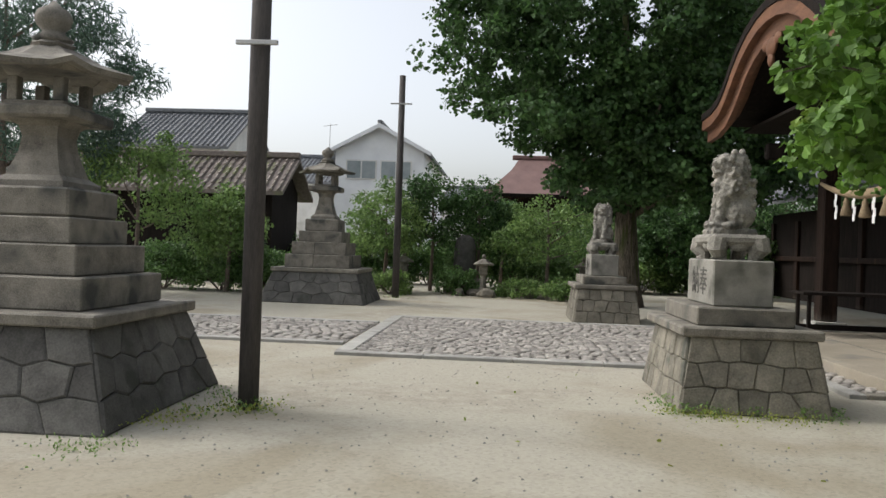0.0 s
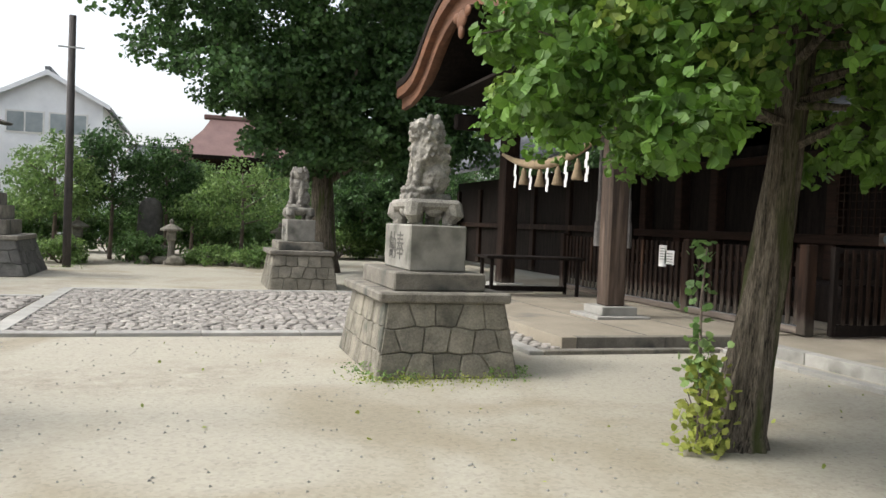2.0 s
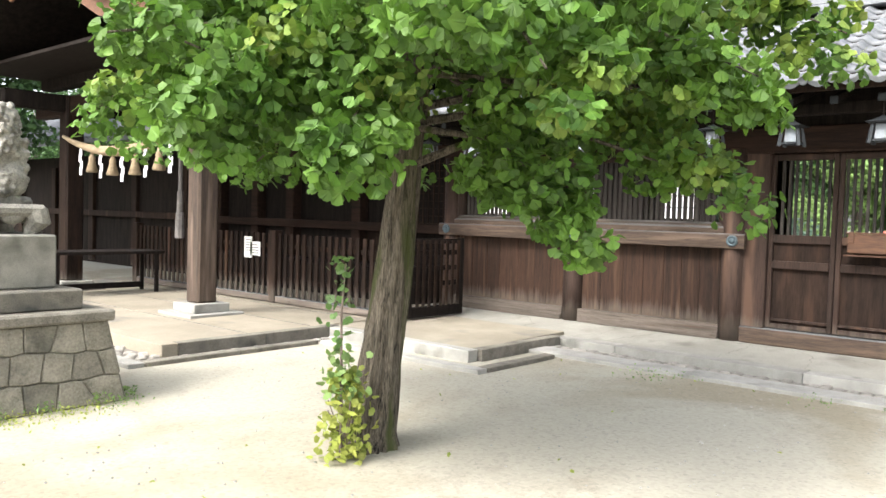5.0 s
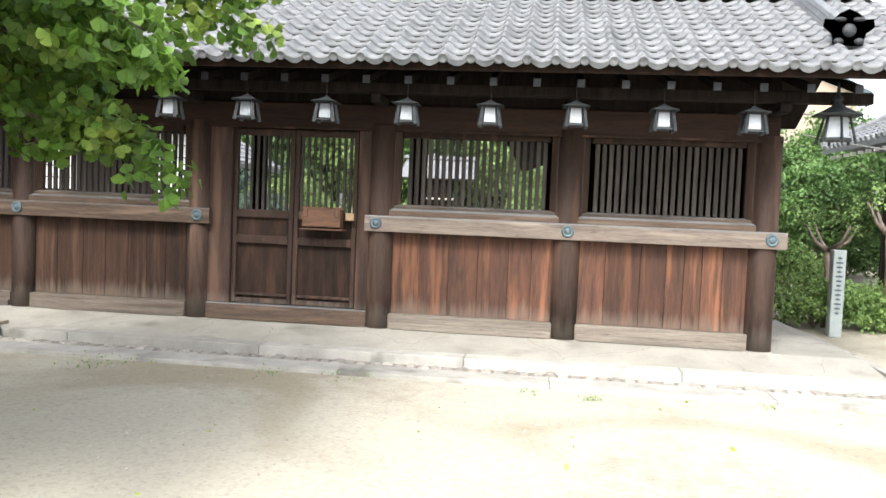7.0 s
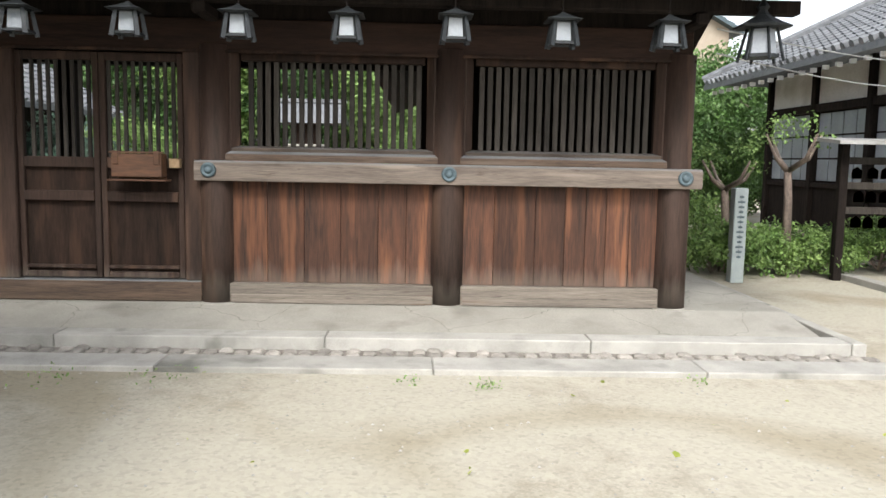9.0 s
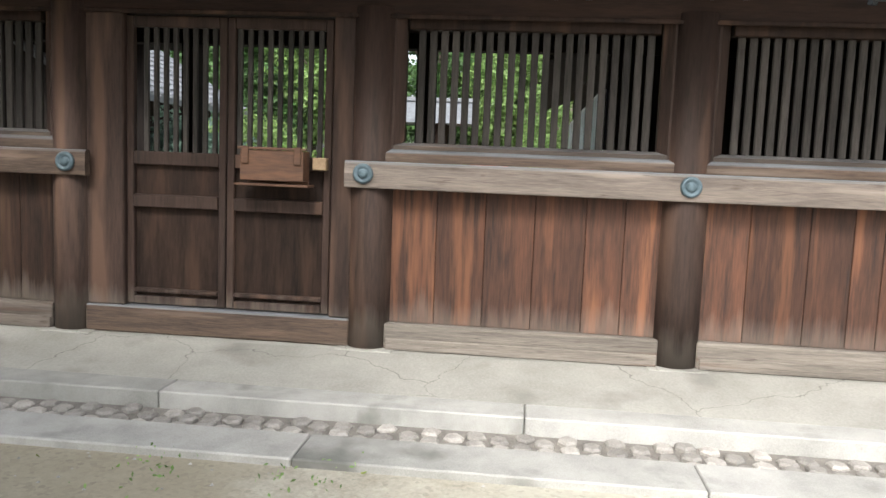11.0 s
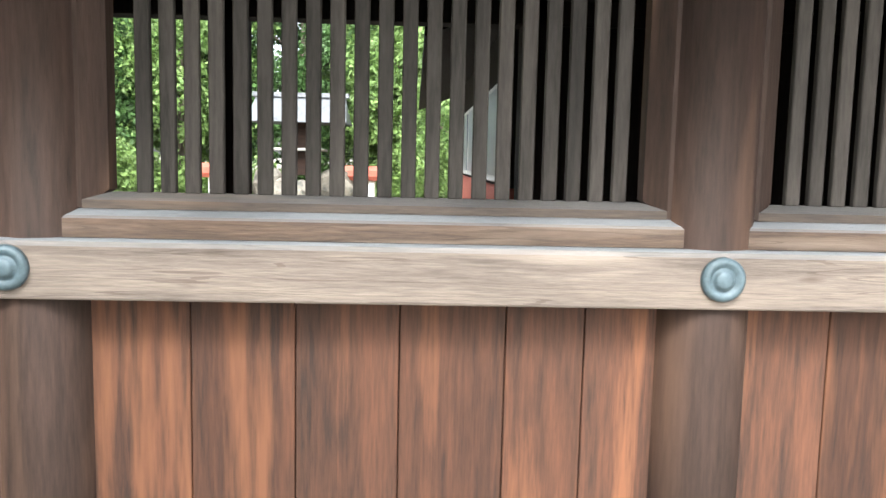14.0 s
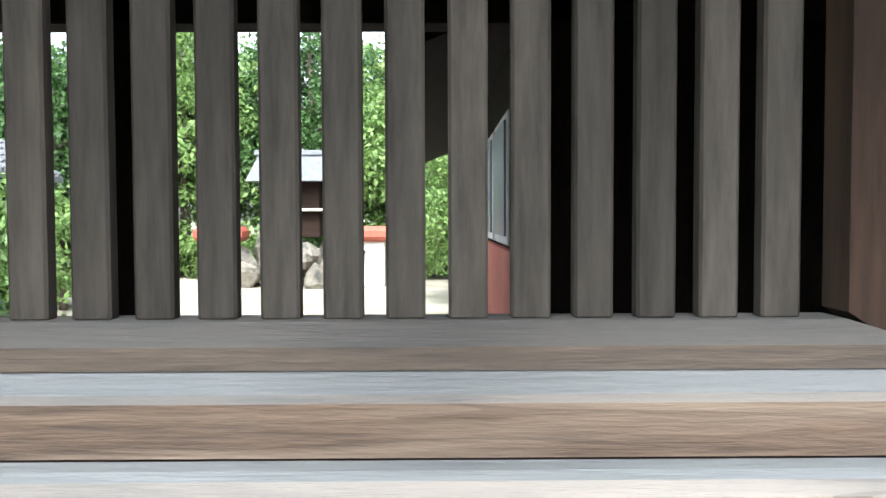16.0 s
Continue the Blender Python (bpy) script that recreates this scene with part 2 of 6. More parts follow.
WOOD_R = mat("dull_brown_rail_wood", (0.032, 0.023, 0.017), (0.10, 0.068, 0.048), scale=2.6, fine=15, bump=0.5, stretch=(5, 0.5, 7), stain=(0.13, 0.092, 0.068), stain_scale=1.6, stain_at=0.57, vary=0.1, rough=0.78, spec=0.3, knots=True, sky_sheen=0.5)
SILL_L = mat("dull_grey_sill_wood", (0.05, 0.04, 0.032), (0.14, 0.115, 0.093), scale=2.2, fine=15, bump=0.7, stretch=(5, 0.5, 10), stain=(0.07, 0.045, 0.032), stain_scale=1.5, vary=0.12, rough=0.85, knots=True)
STATUE = mat("lichened_statue_stone", (0.10, 0.094, 0.078), (0.36, 0.34, 0.29), scale=6, fine=60, bump=0.5, stain=(0.065, 0.064, 0.053), stain_scale=3.2, stain_at=0.55, vary=0)
GRANITE_M = mat("grimy_granite_block", (0.14, 0.134, 0.113), (0.30, 0.288, 0.25), scale=3, fine=120, bump=0.3, stain=(0.10, 0.098, 0.08), stain_scale=2.0, stain_at=0.52, vary=0.06)
SILLW = mat("bleached_sill_wood", (0.09, 0.076, 0.062), (0.23, 0.2, 0.165), scale=2.2, fine=15, bump=0.7, stretch=(5, 0.5, 10), stain=(0.12, 0.07, 0.045), stain_scale=1.5, vary=0.12, rough=0.85, knots=True)
BOXW = mat("red_brown_box_wood", (0.035, 0.016, 0.008), (0.125, 0.056, 0.026), scale=2.5, fine=14, bump=0.3, stretch=(5, 0.6, 5), vary=0.15, rough=0.7)
SLATW = mat("grey_brown_slat", (0.017, 0.0152, 0.0133), (0.055, 0.0485, 0.0425), scale=3, fine=18, bump=0.15, stretch=(4, 4, 0.5), vary=0.3, rough=0.7, spec=0.15)
BLACKW = mat("black_old_and_shaded_wood", (0.007, 0.006, 0.0055), (0.026, 0.020, 0.017), scale=2.5, fine=16, bump=0.3, stretch=(5, 5, 0.6), vary=0.2, rough=0.85, spec=0.1)
TILE = mat("grey_roof_tile", (0.085, 0.093, 0.1), (0.17, 0.178, 0.187), scale=8, fine=80, bump=0.15, rough=0.5, vary=0.18, stain=(0.075, 0.08, 0.085), stain_scale=3)
TILE_B = mat("brown_mossy_tile", (0.10, 0.085, 0.075), (0.26, 0.22, 0.19), scale=8, fine=50, vary=0.4, stain=(0.12, 0.14, 0.05), stain_scale=1.2, stain_at=0.55)
COPPER_RED = mat("rusty_sheet_roof", (0.13, 0.075, 0.068), (0.21, 0.125, 0.11), scale=1.5, fine=20, stretch=(1, 1, 0.5), vary=0.08, rough=0.7)
COPPER = mat("patinated_copper", (0.04, 0.062, 0.07), (0.09, 0.13, 0.15), scale=9, fine=60, bump=0.2, rough=0.5, metal=0.2, vary=0.08)
LAMPM = mat("dark_bronze", (0.012, 0.014, 0.016), (0.036, 0.042, 0.046), scale=9, fine=60, bump=0.2, rough=0.55, metal=0.3, vary=0.08)
HAFU = mat("bark_brown_gable", (0.07, 0.032, 0.017), (0.20, 0.09, 0.045), scale=2, fine=18, stretch=(1, 1, 4), vary=0.1, rough=0.7)
BRASS = mat("bright_trim", (0.2, 0.13, 0.07), (0.34, 0.24, 0.14), scale=6, vary=0, rough=0.5)
PLASTER = mat("white_plaster", (0.55, 0.55, 0.52), (0.78, 0.78, 0.76), scale=1.2, fine=30, bump=0.1, vary=0, stain=(0.48, 0.48, 0.44), stain_scale=0.7)
WHITE = mat("white_siding", (0.66, 0.68, 0.70), (0.82, 0.84, 0.85), scale=1.2, fine=30, bump=0.05, vary=0)
PAPER = mat("white_paper", (0.72, 0.72, 0.70), (0.85, 0.85, 0.83), scale=3, fine=30, bump=0.05, vary=0.05)
FROST = mat("frosted_pane", (0.2, 0.22, 0.24), (0.3, 0.33, 0.36), scale=2, fine=30, bump=0.0, vary=0.06, rough=0.35)
STRAW = mat("straw_rope", (0.2, 0.145, 0.085), (0.38, 0.29, 0.18), scale=12, fine=90, bump=0.5, vary=0.1)
ROPEG = mat("grey_rope", (0.11, 0.1, 0.095), (0.24, 0.225, 0.21), scale=12, fine=90, vary=0.1)
BARK = mat("furrowed_bark", (0.006, 0.0055, 0.004), (0.20, 0.17, 0.13), scale=4.0, fine=16, bump=1.0, stretch=(7, 7, 0.8), stain=(0.055, 0.065, 0.022), stain_scale=0.9, stain_at=0.55, vary=0, rough=0.95, spec=0.2)
BARK_G = mat("grey_brown_bark", (0.07, 0.055, 0.045), (0.22, 0.17, 0.14), scale=6, fine=30, bump=0.6, stretch=(2, 2, 0.8), vary=0.1)
LEAF_G = mat("ginkgo_leaf", (0.040, 0.105, 0.012), (0.14, 0.26, 0.036), scale=1.3, fine=8, bump=0, vary=0.4, rough=0.6, leaf=True, stain=(0.25, 0.31, 0.055), stain_scale=0.8, stain_at=0.57)
LEAF_Y = mat("yellow_green_leaf", (0.19, 0.26, 0.045), (0.38, 0.40, 0.09), scale=2, fine=8, bump=0, vary=0.3, rough=0.6, leaf=True)
LEAF_D = mat("dark_tree_leaf", (0.026, 0.07, 0.02), (0.085, 0.17, 0.045), scale=0.7, fine=5, bump=0, vary=0.5, rough=0.6, leaf=True)
LEAF_H = mat("hedge_leaf", (0.052, 0.125, 0.032), (0.15, 0.255, 0.075), scale=1, fine=8, bump=0, vary=0.45, rough=0.5, leaf=True)
LEAF_L = mat("light_shrub_leaf", (0.10, 0.19, 0.048), (0.23, 0.34, 0.105), scale=1, fine=8, bump=0, vary=0.45, rough=0.55, leaf=True)
LEAF_P = mat("pine_needle", (0.06, 0.11, 0.085), (0.13, 0.20, 0.14), scale=1, fine=8, bump=0, vary=0.4, rough=0.7, leaf=True)
POLEW = mat("dark_pole", (0.03, 0.027, 0.027), (0.09, 0.08, 0.075), scale=4, fine=30, stretch=(4, 4, 0.5), bump=0.3, vary=0.1)
ZINC = mat("galvanised_metal", (0.35, 0.35, 0.34), (0.55, 0.55, 0.53), scale=6, fine=60, metal=0.6, rough=0.5, vary=0)
REDP = mat("red_painted_board", (0.30, 0.07, 0.045), (0.42, 0.11, 0.07), scale=2, fine=20, vary=0.05)
CARVED = mat("carved_letter", (0.05, 0.048, 0.042), (0.11, 0.105, 0.09), scale=20, fine=60, vary=0)
INK = mat("dark_ink", (0.03, 0.03, 0.03), (0.06, 0.06, 0.055), scale=5, vary=0)
GLASSD = mat("dark_window_glass", (0.20, 0.24, 0.25), (0.33, 0.37, 0.38), scale=0.6, fine=2, bump=0, vary=0.1, rough=0.12)
MARK = mat("pale_blue_granite", (0.24, 0.28, 0.28), (0.36, 0.41, 0.40), scale=4, fine=120, bump=0.1, vary=0)

# ---- building helpers ----
BEIGE = mat("beige_render", (0.30, 0.25, 0.19), (0.40, 0.34, 0.27), scale=2, vary=0)
BASE = {}


def base_of(ob):
    return BASE.get(ob, Vector((0, 0, 0)))


def thing(name, at, label, category, group="", kind=""):
    """A top-level Empty at the thing's base; its parts are written in the coordinates of the first one's place."""
    ob = new(name)
    ob.location = at
    BASE[ob] = Vector(at)
    return tagged(ob, label, category, group, kind)


def part(name, bm, material, parent=None, label="", smooth=False, kind="", category=""):
    """Links a bmesh, written in world places, as one mesh object under a thing or a part."""
    me = bpy.data.meshes.new(name)
    root = base_of(parent) if parent else Vector((0, 0, 0))
    if root.length:
        bmesh.ops.translate(bm, verts=bm.verts, vec=-root)
    bmesh.ops.recalc_face_normals(bm, faces=bm.faces)
    bm.to_mesh(me)
    bm.free()
    if smooth:
        me.shade_smooth()
    me.materials.append(material)
    ob = new(name, me)
    if parent:
        ob.parent = parent
        BASE[ob] = root
    return tagged(ob, label, category, "", kind)


def piece(name, me, parent, at, rot=(0, 0, 0), scale=(1, 1, 1)):
    """An object of its own on a mesh that its like share."""
    ob = new(name, me)
    ob.parent = parent
    ob.location = Vector(at) - base_of(parent)
    ob.rotation_euler, ob.scale = rot, scale
    BASE[ob] = base_of(parent)
    return ob


def box(bm, x0, x1, y0, y1, z0, z1, bev=0.0):
    vs = [bm.verts.new((x, y, z)) for x in (x0, x1) for y in (y0, y1) for z in (z0, z1)]
    fs = [bm.faces.new([vs[i] for i in q]) for q in ((0, 1, 3, 2), (4, 6, 7, 5), (0, 4, 5, 1), (2, 3, 7, 6), (0, 2, 6, 4), (1, 5, 7, 3))]
    if bev:
        bmesh.ops.bevel(bm, geom=list({e for f in fs for e in f.edges}), offset=bev, segments=1, affect="EDGES", profile=0.5)
    return vs


def bx(name, material, parent, x, y, z, bev=0.006, label="", kind="", category=""):
    bm = bmesh.new()
    box(bm, x[0], x[1], y[0], y[1], z[0], z[1], bev)
    return part(name, bm, material, parent, label, kind=kind, category=category)


def box_mesh(name, material, sx, sy, sz, bev=0.004):
    bm = bmesh.new()
    box(bm, -sx / 2, sx / 2, -sy / 2, sy / 2, 0, sz, bev)
    bmesh.ops.recalc_face_normals(bm, faces=bm.faces)
    me = bpy.data.meshes.new(name)
    bm.to_mesh(me)
    bm.free()
    me.materials.append(material)
    return me


def lathe(bm, rings, at, sides=16, turn=0.0, square=0.0):
    """Rings of (radius, height) round an upright axis. square: how far the ring goes towards a square."""
    rows = []
    for r, z in rings:
        row = []
        for k in range(sides):
            a = turn + 2 * math.pi * k / sides
            q = 1 / max(abs(math.cos(a - turn)), abs(math.sin(a - turn))) if square else 1
            rr = r * (1 + (q - 1) * square)
            row.append(bm.verts.new((at[0] + rr * math.cos(a), at[1] + rr * math.sin(a), at[2] + z)))
        rows.append(row)
    for a, b in zip(rows, rows[1:]):
        for k in range(sides):
            bm.faces.new((a[k], a[(k + 1) % sides], b[(k + 1) % sides], b[k]))
    bm.faces.new(rows[0][::-1])
    bm.faces.new(rows[-1])


def tube(bm, pts, radii, sides=8):
    """A tapered tube along points."""
    rows = []
    for i, (p, r) in enumerate(zip(pts, radii)):
        p = Vector(p)
        d = (Vector(pts[min(i + 1, len(pts) - 1)]) - Vector(pts[max(i - 1, 0)])).normalized()
        u = d.cross(Vector((0.31, 0.95, 0.05))).normalized()
        v = d.cross(u)
        rows.append([bm.verts.new(p + r * (u * math.cos(2 * math.pi * k / sides) + v * math.sin(2 * math.pi * k / sides))) for k in range(sides)])
    for a, b in zip(rows, rows[1:]):
        for k in range(sides):
            bm.faces.new((a[k], a[(k + 1) % sides], b[(k + 1) % sides], b[k]))
    bm.faces.new(rows[0][::-1])
    bm.faces.new(rows[-1])


def blob(bm, c, r, rot=None, seg=12):
    m = Matrix.Translation(c) @ (Euler([radians(a) for a in rot]).to_matrix().to_4x4() if rot else Matrix()) @ Matrix.Diagonal((*r, 1))
    bmesh.ops.create_uvsphere(bm, u_segments=seg, v_segments=max(6, seg * 2 // 3), radius=1, matrix=m)


def mesh_of(name, verts, faces, material, parent=None, label="", kind="", smooth=False):
    me = bpy.data.meshes.new(name)
    root = base_of(parent) if parent else Vector((0, 0, 0))
    me.from_pydata((np.asarray(verts) - np.array(root)).tolist(), [], faces)
    me.materials.append(material)
    me.update()
    if smooth:
        me.shade_smooth()
    ob = new(name, me)
    if parent:
        ob.parent = parent
        BASE[ob] = root
    return tagged(ob, label, "", "", kind)


FAN = np.array([(0, 0, 0), (-0.56, 0.40, 0.07), (-0.42, 0.72, 0.02), (-0.14, 0.86, -0.04), (0.0, 0.76, 0.03), (0.16, 0.87, -0.03), (0.43, 0.70, 0.03), (0.56, 0.38, 0.08)])
FAN_F = ((0, 2, 1), (0, 3, 2), (0, 4, 3), (0, 5, 4), (0, 6, 5), (0, 7, 6))
OVAL = np.array([(0, 0, 0), (-0.28, 0.5, 0.06), (0, 1.0, -0.05), (0.28, 0.5, 0.06)])
OVAL_F = ((0, 2, 1), (0, 3, 2))
NEEDLE = np.array([(0, 0, 0), (-0.09, 0.5, 0.0), (0, 1.0, -0.1), (0.09, 0.5, 0.0)])


def leaves(name, centres, sizes, rng, shape, faces, material, parent, label="", outward=None, droop=0.4, kind=""):
    """Many small leaves at the given places, each turned its own way, in one mesh."""
    n = len(centres)
    nrm = rng.normal(size=(n, 3)) * 0.75
    if outward is not None:
        nrm += outward
    nrm[:, 2] += 0.35
    nrm /= np.linalg.norm(nrm, axis=1)[:, None] + 1e-9
    along = rng.normal(size=(n, 3))
    along[:, 2] -= droop * 2
    along -= (along * nrm).sum(1)[:, None] * nrm
    along /= np.linalg.norm(along, axis=1)[:, None] + 1e-9
    side = np.cross(along, nrm)
    v = centres[:, None] + sizes[:, None, None] * (shape[None, :, 0:1] * side[:, None] + shape[None, :, 1:2] * along[:, None] + shape[None, :, 2:3] * nrm[:, None])
    k = len(shape)
    idx = (np.arange(n)[:, None, None] * k + np.array(faces)[None]).reshape(-1, 3)
    return mesh_of(name, v.reshape(-1, 3), idx.tolist(), material, parent, label, kind)


def clumps(rng, centres, radius, each, flat=0.7):
    """Places of leaves in clumps round the given centres, denser on the outside of each clump, with their outward ways."""
    d = rng.normal(size=(len(centres), each, 3))
    d /= np.linalg.norm(d, axis=2)[..., None]
    r = radius * rng.uniform(0.35, 1.0, size=(len(centres), each, 1)) ** 0.6 * rng.uniform(0.6, 1.25, size=(len(centres), 1, 1))
    p = centres[:, None] + d * r * np.array([1, 1, flat])
    return p.reshape(-1, 3), d.reshape(-1, 3)


def clipped(poly, n, d):
    """The part of a flat polygon where n . p < d."""
    out = []
    for i, p in enumerate(poly):
        q = poly[(i + 1) % len(poly)]
        a, b = p[0] * n[0] + p[1] * n[1] - d, q[0] * n[0] + q[1] * n[1] - d
        if a <= 0:
            out.append(p)
        if (a < 0) != (b < 0) and a != b:
            t = a / (a - b)
            out.append((p[0] + t * (q[0] - p[0]), p[1] + t * (q[1] - p[1])))
    return out


def stone_wall(parent, name, bl, br, tl, tr, rows, size, rng, material, depth=0.028, joint=0.005, jitter=0.3, flat=4.0):
    """Irregular fitted stones, each an object, over the sloping face between four corners seen from outside."""
    bl, br, tl, tr = map(Vector, (bl, br, tl, tr))
    out = (br - bl).cross(tl - bl).normalized()
    W, H = (br - bl).length, ((tl + tr) / 2 - (bl + br) / 2).length
    rh = H / rows
    seeds = []
    n = max(2, round(W / size))
    for k in range(rows):
        for i in range(n + (k % 2)):
            u = (i + (0.5 if k % 2 == 0 else 0.02)) * W / n
            seeds.append((min(max(u + rng.uniform(-jitter, jitter) * W / n * 0.7, 0.03), W - 0.03), (k + 0.5) * rh + rng.uniform(-jitter, jitter) * rh * 0.6))
    for p in seeds:
        poly = [(0, 0), (W, 0), (W, H), (0, H)]
        for q in seeds:
            if q != p and poly:
                nx, ny = q[0] - p[0], (q[1] - p[1]) * flat
                poly = clipped(poly, (nx, ny), (q[0] ** 2 - p[0] ** 2 + flat * (q[1] ** 2 - p[1] ** 2)) / 2)
        if len(poly) < 3:
            continue
        pts = [bl.lerp(br, u / W).lerp(tl.lerp(tr, u / W), v / H) for u, v in poly]
        c = sum(pts, Vector()) / len(pts)
        bm = bmesh.new()
        back, mid, front = [], [], []
        bulge = depth * rng.uniform(0.6, 1.3)
        for w in pts:
            q = w + (c - w).normalized() * joint
            back.append(bm.verts.new(q - out * 0.03 - c))
            mid.append(bm.verts.new(q + out * bulge * 0.35 - c))
            front.append(bm.verts.new(q.lerp(c, 0.09) + out * bulge * rng.uniform(0.75, 1.2) - c))
        m = len(pts)
        for r0, r1 in ((back, mid), (mid, front)):
            for i in range(m):
                bm.faces.new((r0[i], r0[(i + 1) % m], r1[(i + 1) % m], r1[i]))
        cv = bm.verts.new(out * bulge * rng.uniform(0.8, 1.25))
        for i in range(m):
            bm.faces.new((front[i], front[(i + 1) % m], cv))
        bmesh.ops.recalc_face_normals(bm, faces=bm.faces)
        me = bpy.data.meshes.new(name)
        bm.to_mesh(me)
        bm.free()
        me.materials.append(material)
        piece(name, me, parent, c)


def frustum(bm, x0, x1, y0, y1, z0, z1, inset):
    lo = [bm.verts.new(p) for p in ((x0, y0, z0), (x1, y0, z0), (x1, y1, z0), (x0, y1, z0))]
    hi = [bm.verts.new(p) for p in ((x0 + inset, y0 + inset, z1), (x1 - inset, y0 + inset, z1), (x1 - inset, y1 - inset, z1), (x0 + inset, y1 - inset, z1))]
    for i in range(4):
        bm.faces.new((lo[i], lo[(i + 1) % 4], hi[(i + 1) % 4], hi[i]))
    bm.faces.new(lo[::-1])
    bm.faces.new(hi)


def stone_base(parent, x0, x1, y0, y1, h, inset, rows, size, rng, material, hexed=0.25, faces="SWNE"):
    bm = bmesh.new()
    frustum(bm, x0 + 0.03, x1 - 0.03, y0 + 0.03, y1 - 0.03, 0, h, inset)
    core = part("base", bm, material, parent, "weathered mortar joints between field stones")
    i = inset
    sides = {"S": ((x0, y0), (x1, y0), (x0 + i, y0 + i), (x1 - i, y0 + i)), "W": ((x0, y1), (x0, y0), (x0 + i, y1 - i), (x0 + i, y0 + i)),
             "N": ((x1, y1), (x0, y1), (x1 - i, y1 - i), (x0 + i, y1 - i)), "E": ((x1, y0), (x1, y1), (x1 - i, y0 + i), (x1 - i, y1 - i))}
    for f in faces:
        a, b, c, d = sides[f]
        stone_wall(core, "stone", (*a, 0), (*b, 0), (*c, h), (*d, h), rows, size, rng, material, depth=0.02, joint=0.003, jitter=hexed)
    return core


def tuft(name, cx, cy, r, n, rng, material, label, height=0.06):
    n = n // 2 if r < 0.13 else n
    p = np.c_[cx + rng.normal(size=n) * r, cy + rng.normal(size=n) * r, rng.uniform(0, height, n)]
    return leaves(name, p, rng.uniform(0.015, 0.035, n), rng, OVAL, OVAL_F, material, None, label, droop=-0.6, kind="stuff")


# ---- ground and paving ----
bm = bmesh.new()
vs = [bm.verts.new(p) for p in ((-900, -900, 0), (900, -900, 0), (900, 900, 0), (-900, 900, 0))]
bm.faces.new(vs)
tagged(part("ground", bm, GRAVEL), "pale sandy gravel ground with brown patches", "", "", "structure")

rng = np.random.default_rng(3)
PC = 13.4
path_main = thing("path", (1.5, PC, 0), "cobbled stone path with granite edging before the shrine porch", "", "", "structure")


def cobbles(parent, x0, x1, y0, y1, z, step, near, limit=300, turn=0.0):
    """Rows of cut cobbles: the nearest as objects, the rest joined."""
    spots = []
    y = y0 + step / 2
    row = 0
    while y < y1 - step * 0.3:
        x = x0 + step * (0.3 + 0.5 * (row % 2))
        while x < x1 - step * 0.3:
            spots.append((x + rng.uniform(-0.12, 0.12) * step, y + rng.uniform(-0.1, 0.1) * step))
            x += step * rng.uniform(0.95, 1.3)
        y += step
        row += 1
    spots.sort(key=lambda s: (s[0] - near[0]) ** 2 + (s[1] - near[1]) ** 2)
    shapes = []
    for k in range(6):
        bm = bmesh.new()
        n = 6
        lo, md, hi = [], [], []
        for i in range(n):
            a = 2 * math.pi * i / n + rng.uniform(-0.2, 0.2)
            rx, ry = step * 0.56 * rng.uniform(0.85, 1.08), step * 0.50 * rng.uniform(0.85, 1.05)
            lo.append(bm.verts.new((rx * math.cos(a), ry * math.sin(a), -0.02)))
            md.append(bm.verts.new((0.97 * rx * math.cos(a), 0.97 * ry * math.sin(a), 0.012)))
            hi.append(bm.verts.new((0.72 * rx * math.cos(a), 0.72 * ry * math.sin(a), 0.024)))
        for a_, b_ in ((lo, md), (md, hi)):
            for i in range(n):
                bm.faces.new((a_[i], a_[(i + 1) % n], b_[(i + 1) % n], b_[i]))
        bm.faces.new(hi)
        me = bpy.data.meshes.new("cobble")
        bm.to_mesh(me)
        bm.free()
        me.materials.append(COBBLE)
        shapes.append(me)
    for k, (x, y) in enumerate(spots[:limit]):
        piece("cobble", shapes[k % 6], parent, (x, y, z + rng.uniform(-0.004, 0.004)), (0, 0, rng.uniform(-0.25, 0.25)))
    V, F, c = [], [], 0
    for k, (x, y) in enumerate(spots[limit:]):
        me = shapes[k % 6]
        a = rng.uniform(-0.25, 0.25)
        ca, sa = math.cos(a), math.sin(a)
        for v in me.vertices:
            V.append((x + ca * v.co.x - sa * v.co.y, y + sa * v.co.x + ca * v.co.y, z + v.co.z))
        F += [[c + i for i in p.vertices] for p in me.polygons]
        c = len(V)
    if V:
        mesh_of("cobbles", V, F, COBBLE, parent, "cut brown-grey cobbles", "stuff")


def kerb_run(parent, x0, x1, y0, y1, z0, z1, length, material=GRANITE):
    """Edging stones end to end along the longer side."""
    along = x1 - x0 > y1 - y0
    a, b = (x0, x1) if along else (y0, y1)
    n = max(1, round((b - a) / length))
    for k in range(n):
        s, e = a + (b - a) * k / n + 0.003, a + (b - a) * (k + 1) / n - 0.003
        if along:
            bx("kerb_stone", material, parent, (s, e), (y0, y1), (z0, z1), 0.008)
        else:
            bx("kerb_stone", material, parent, (x0, x1), (s, e), (z0, z1), 0.008)


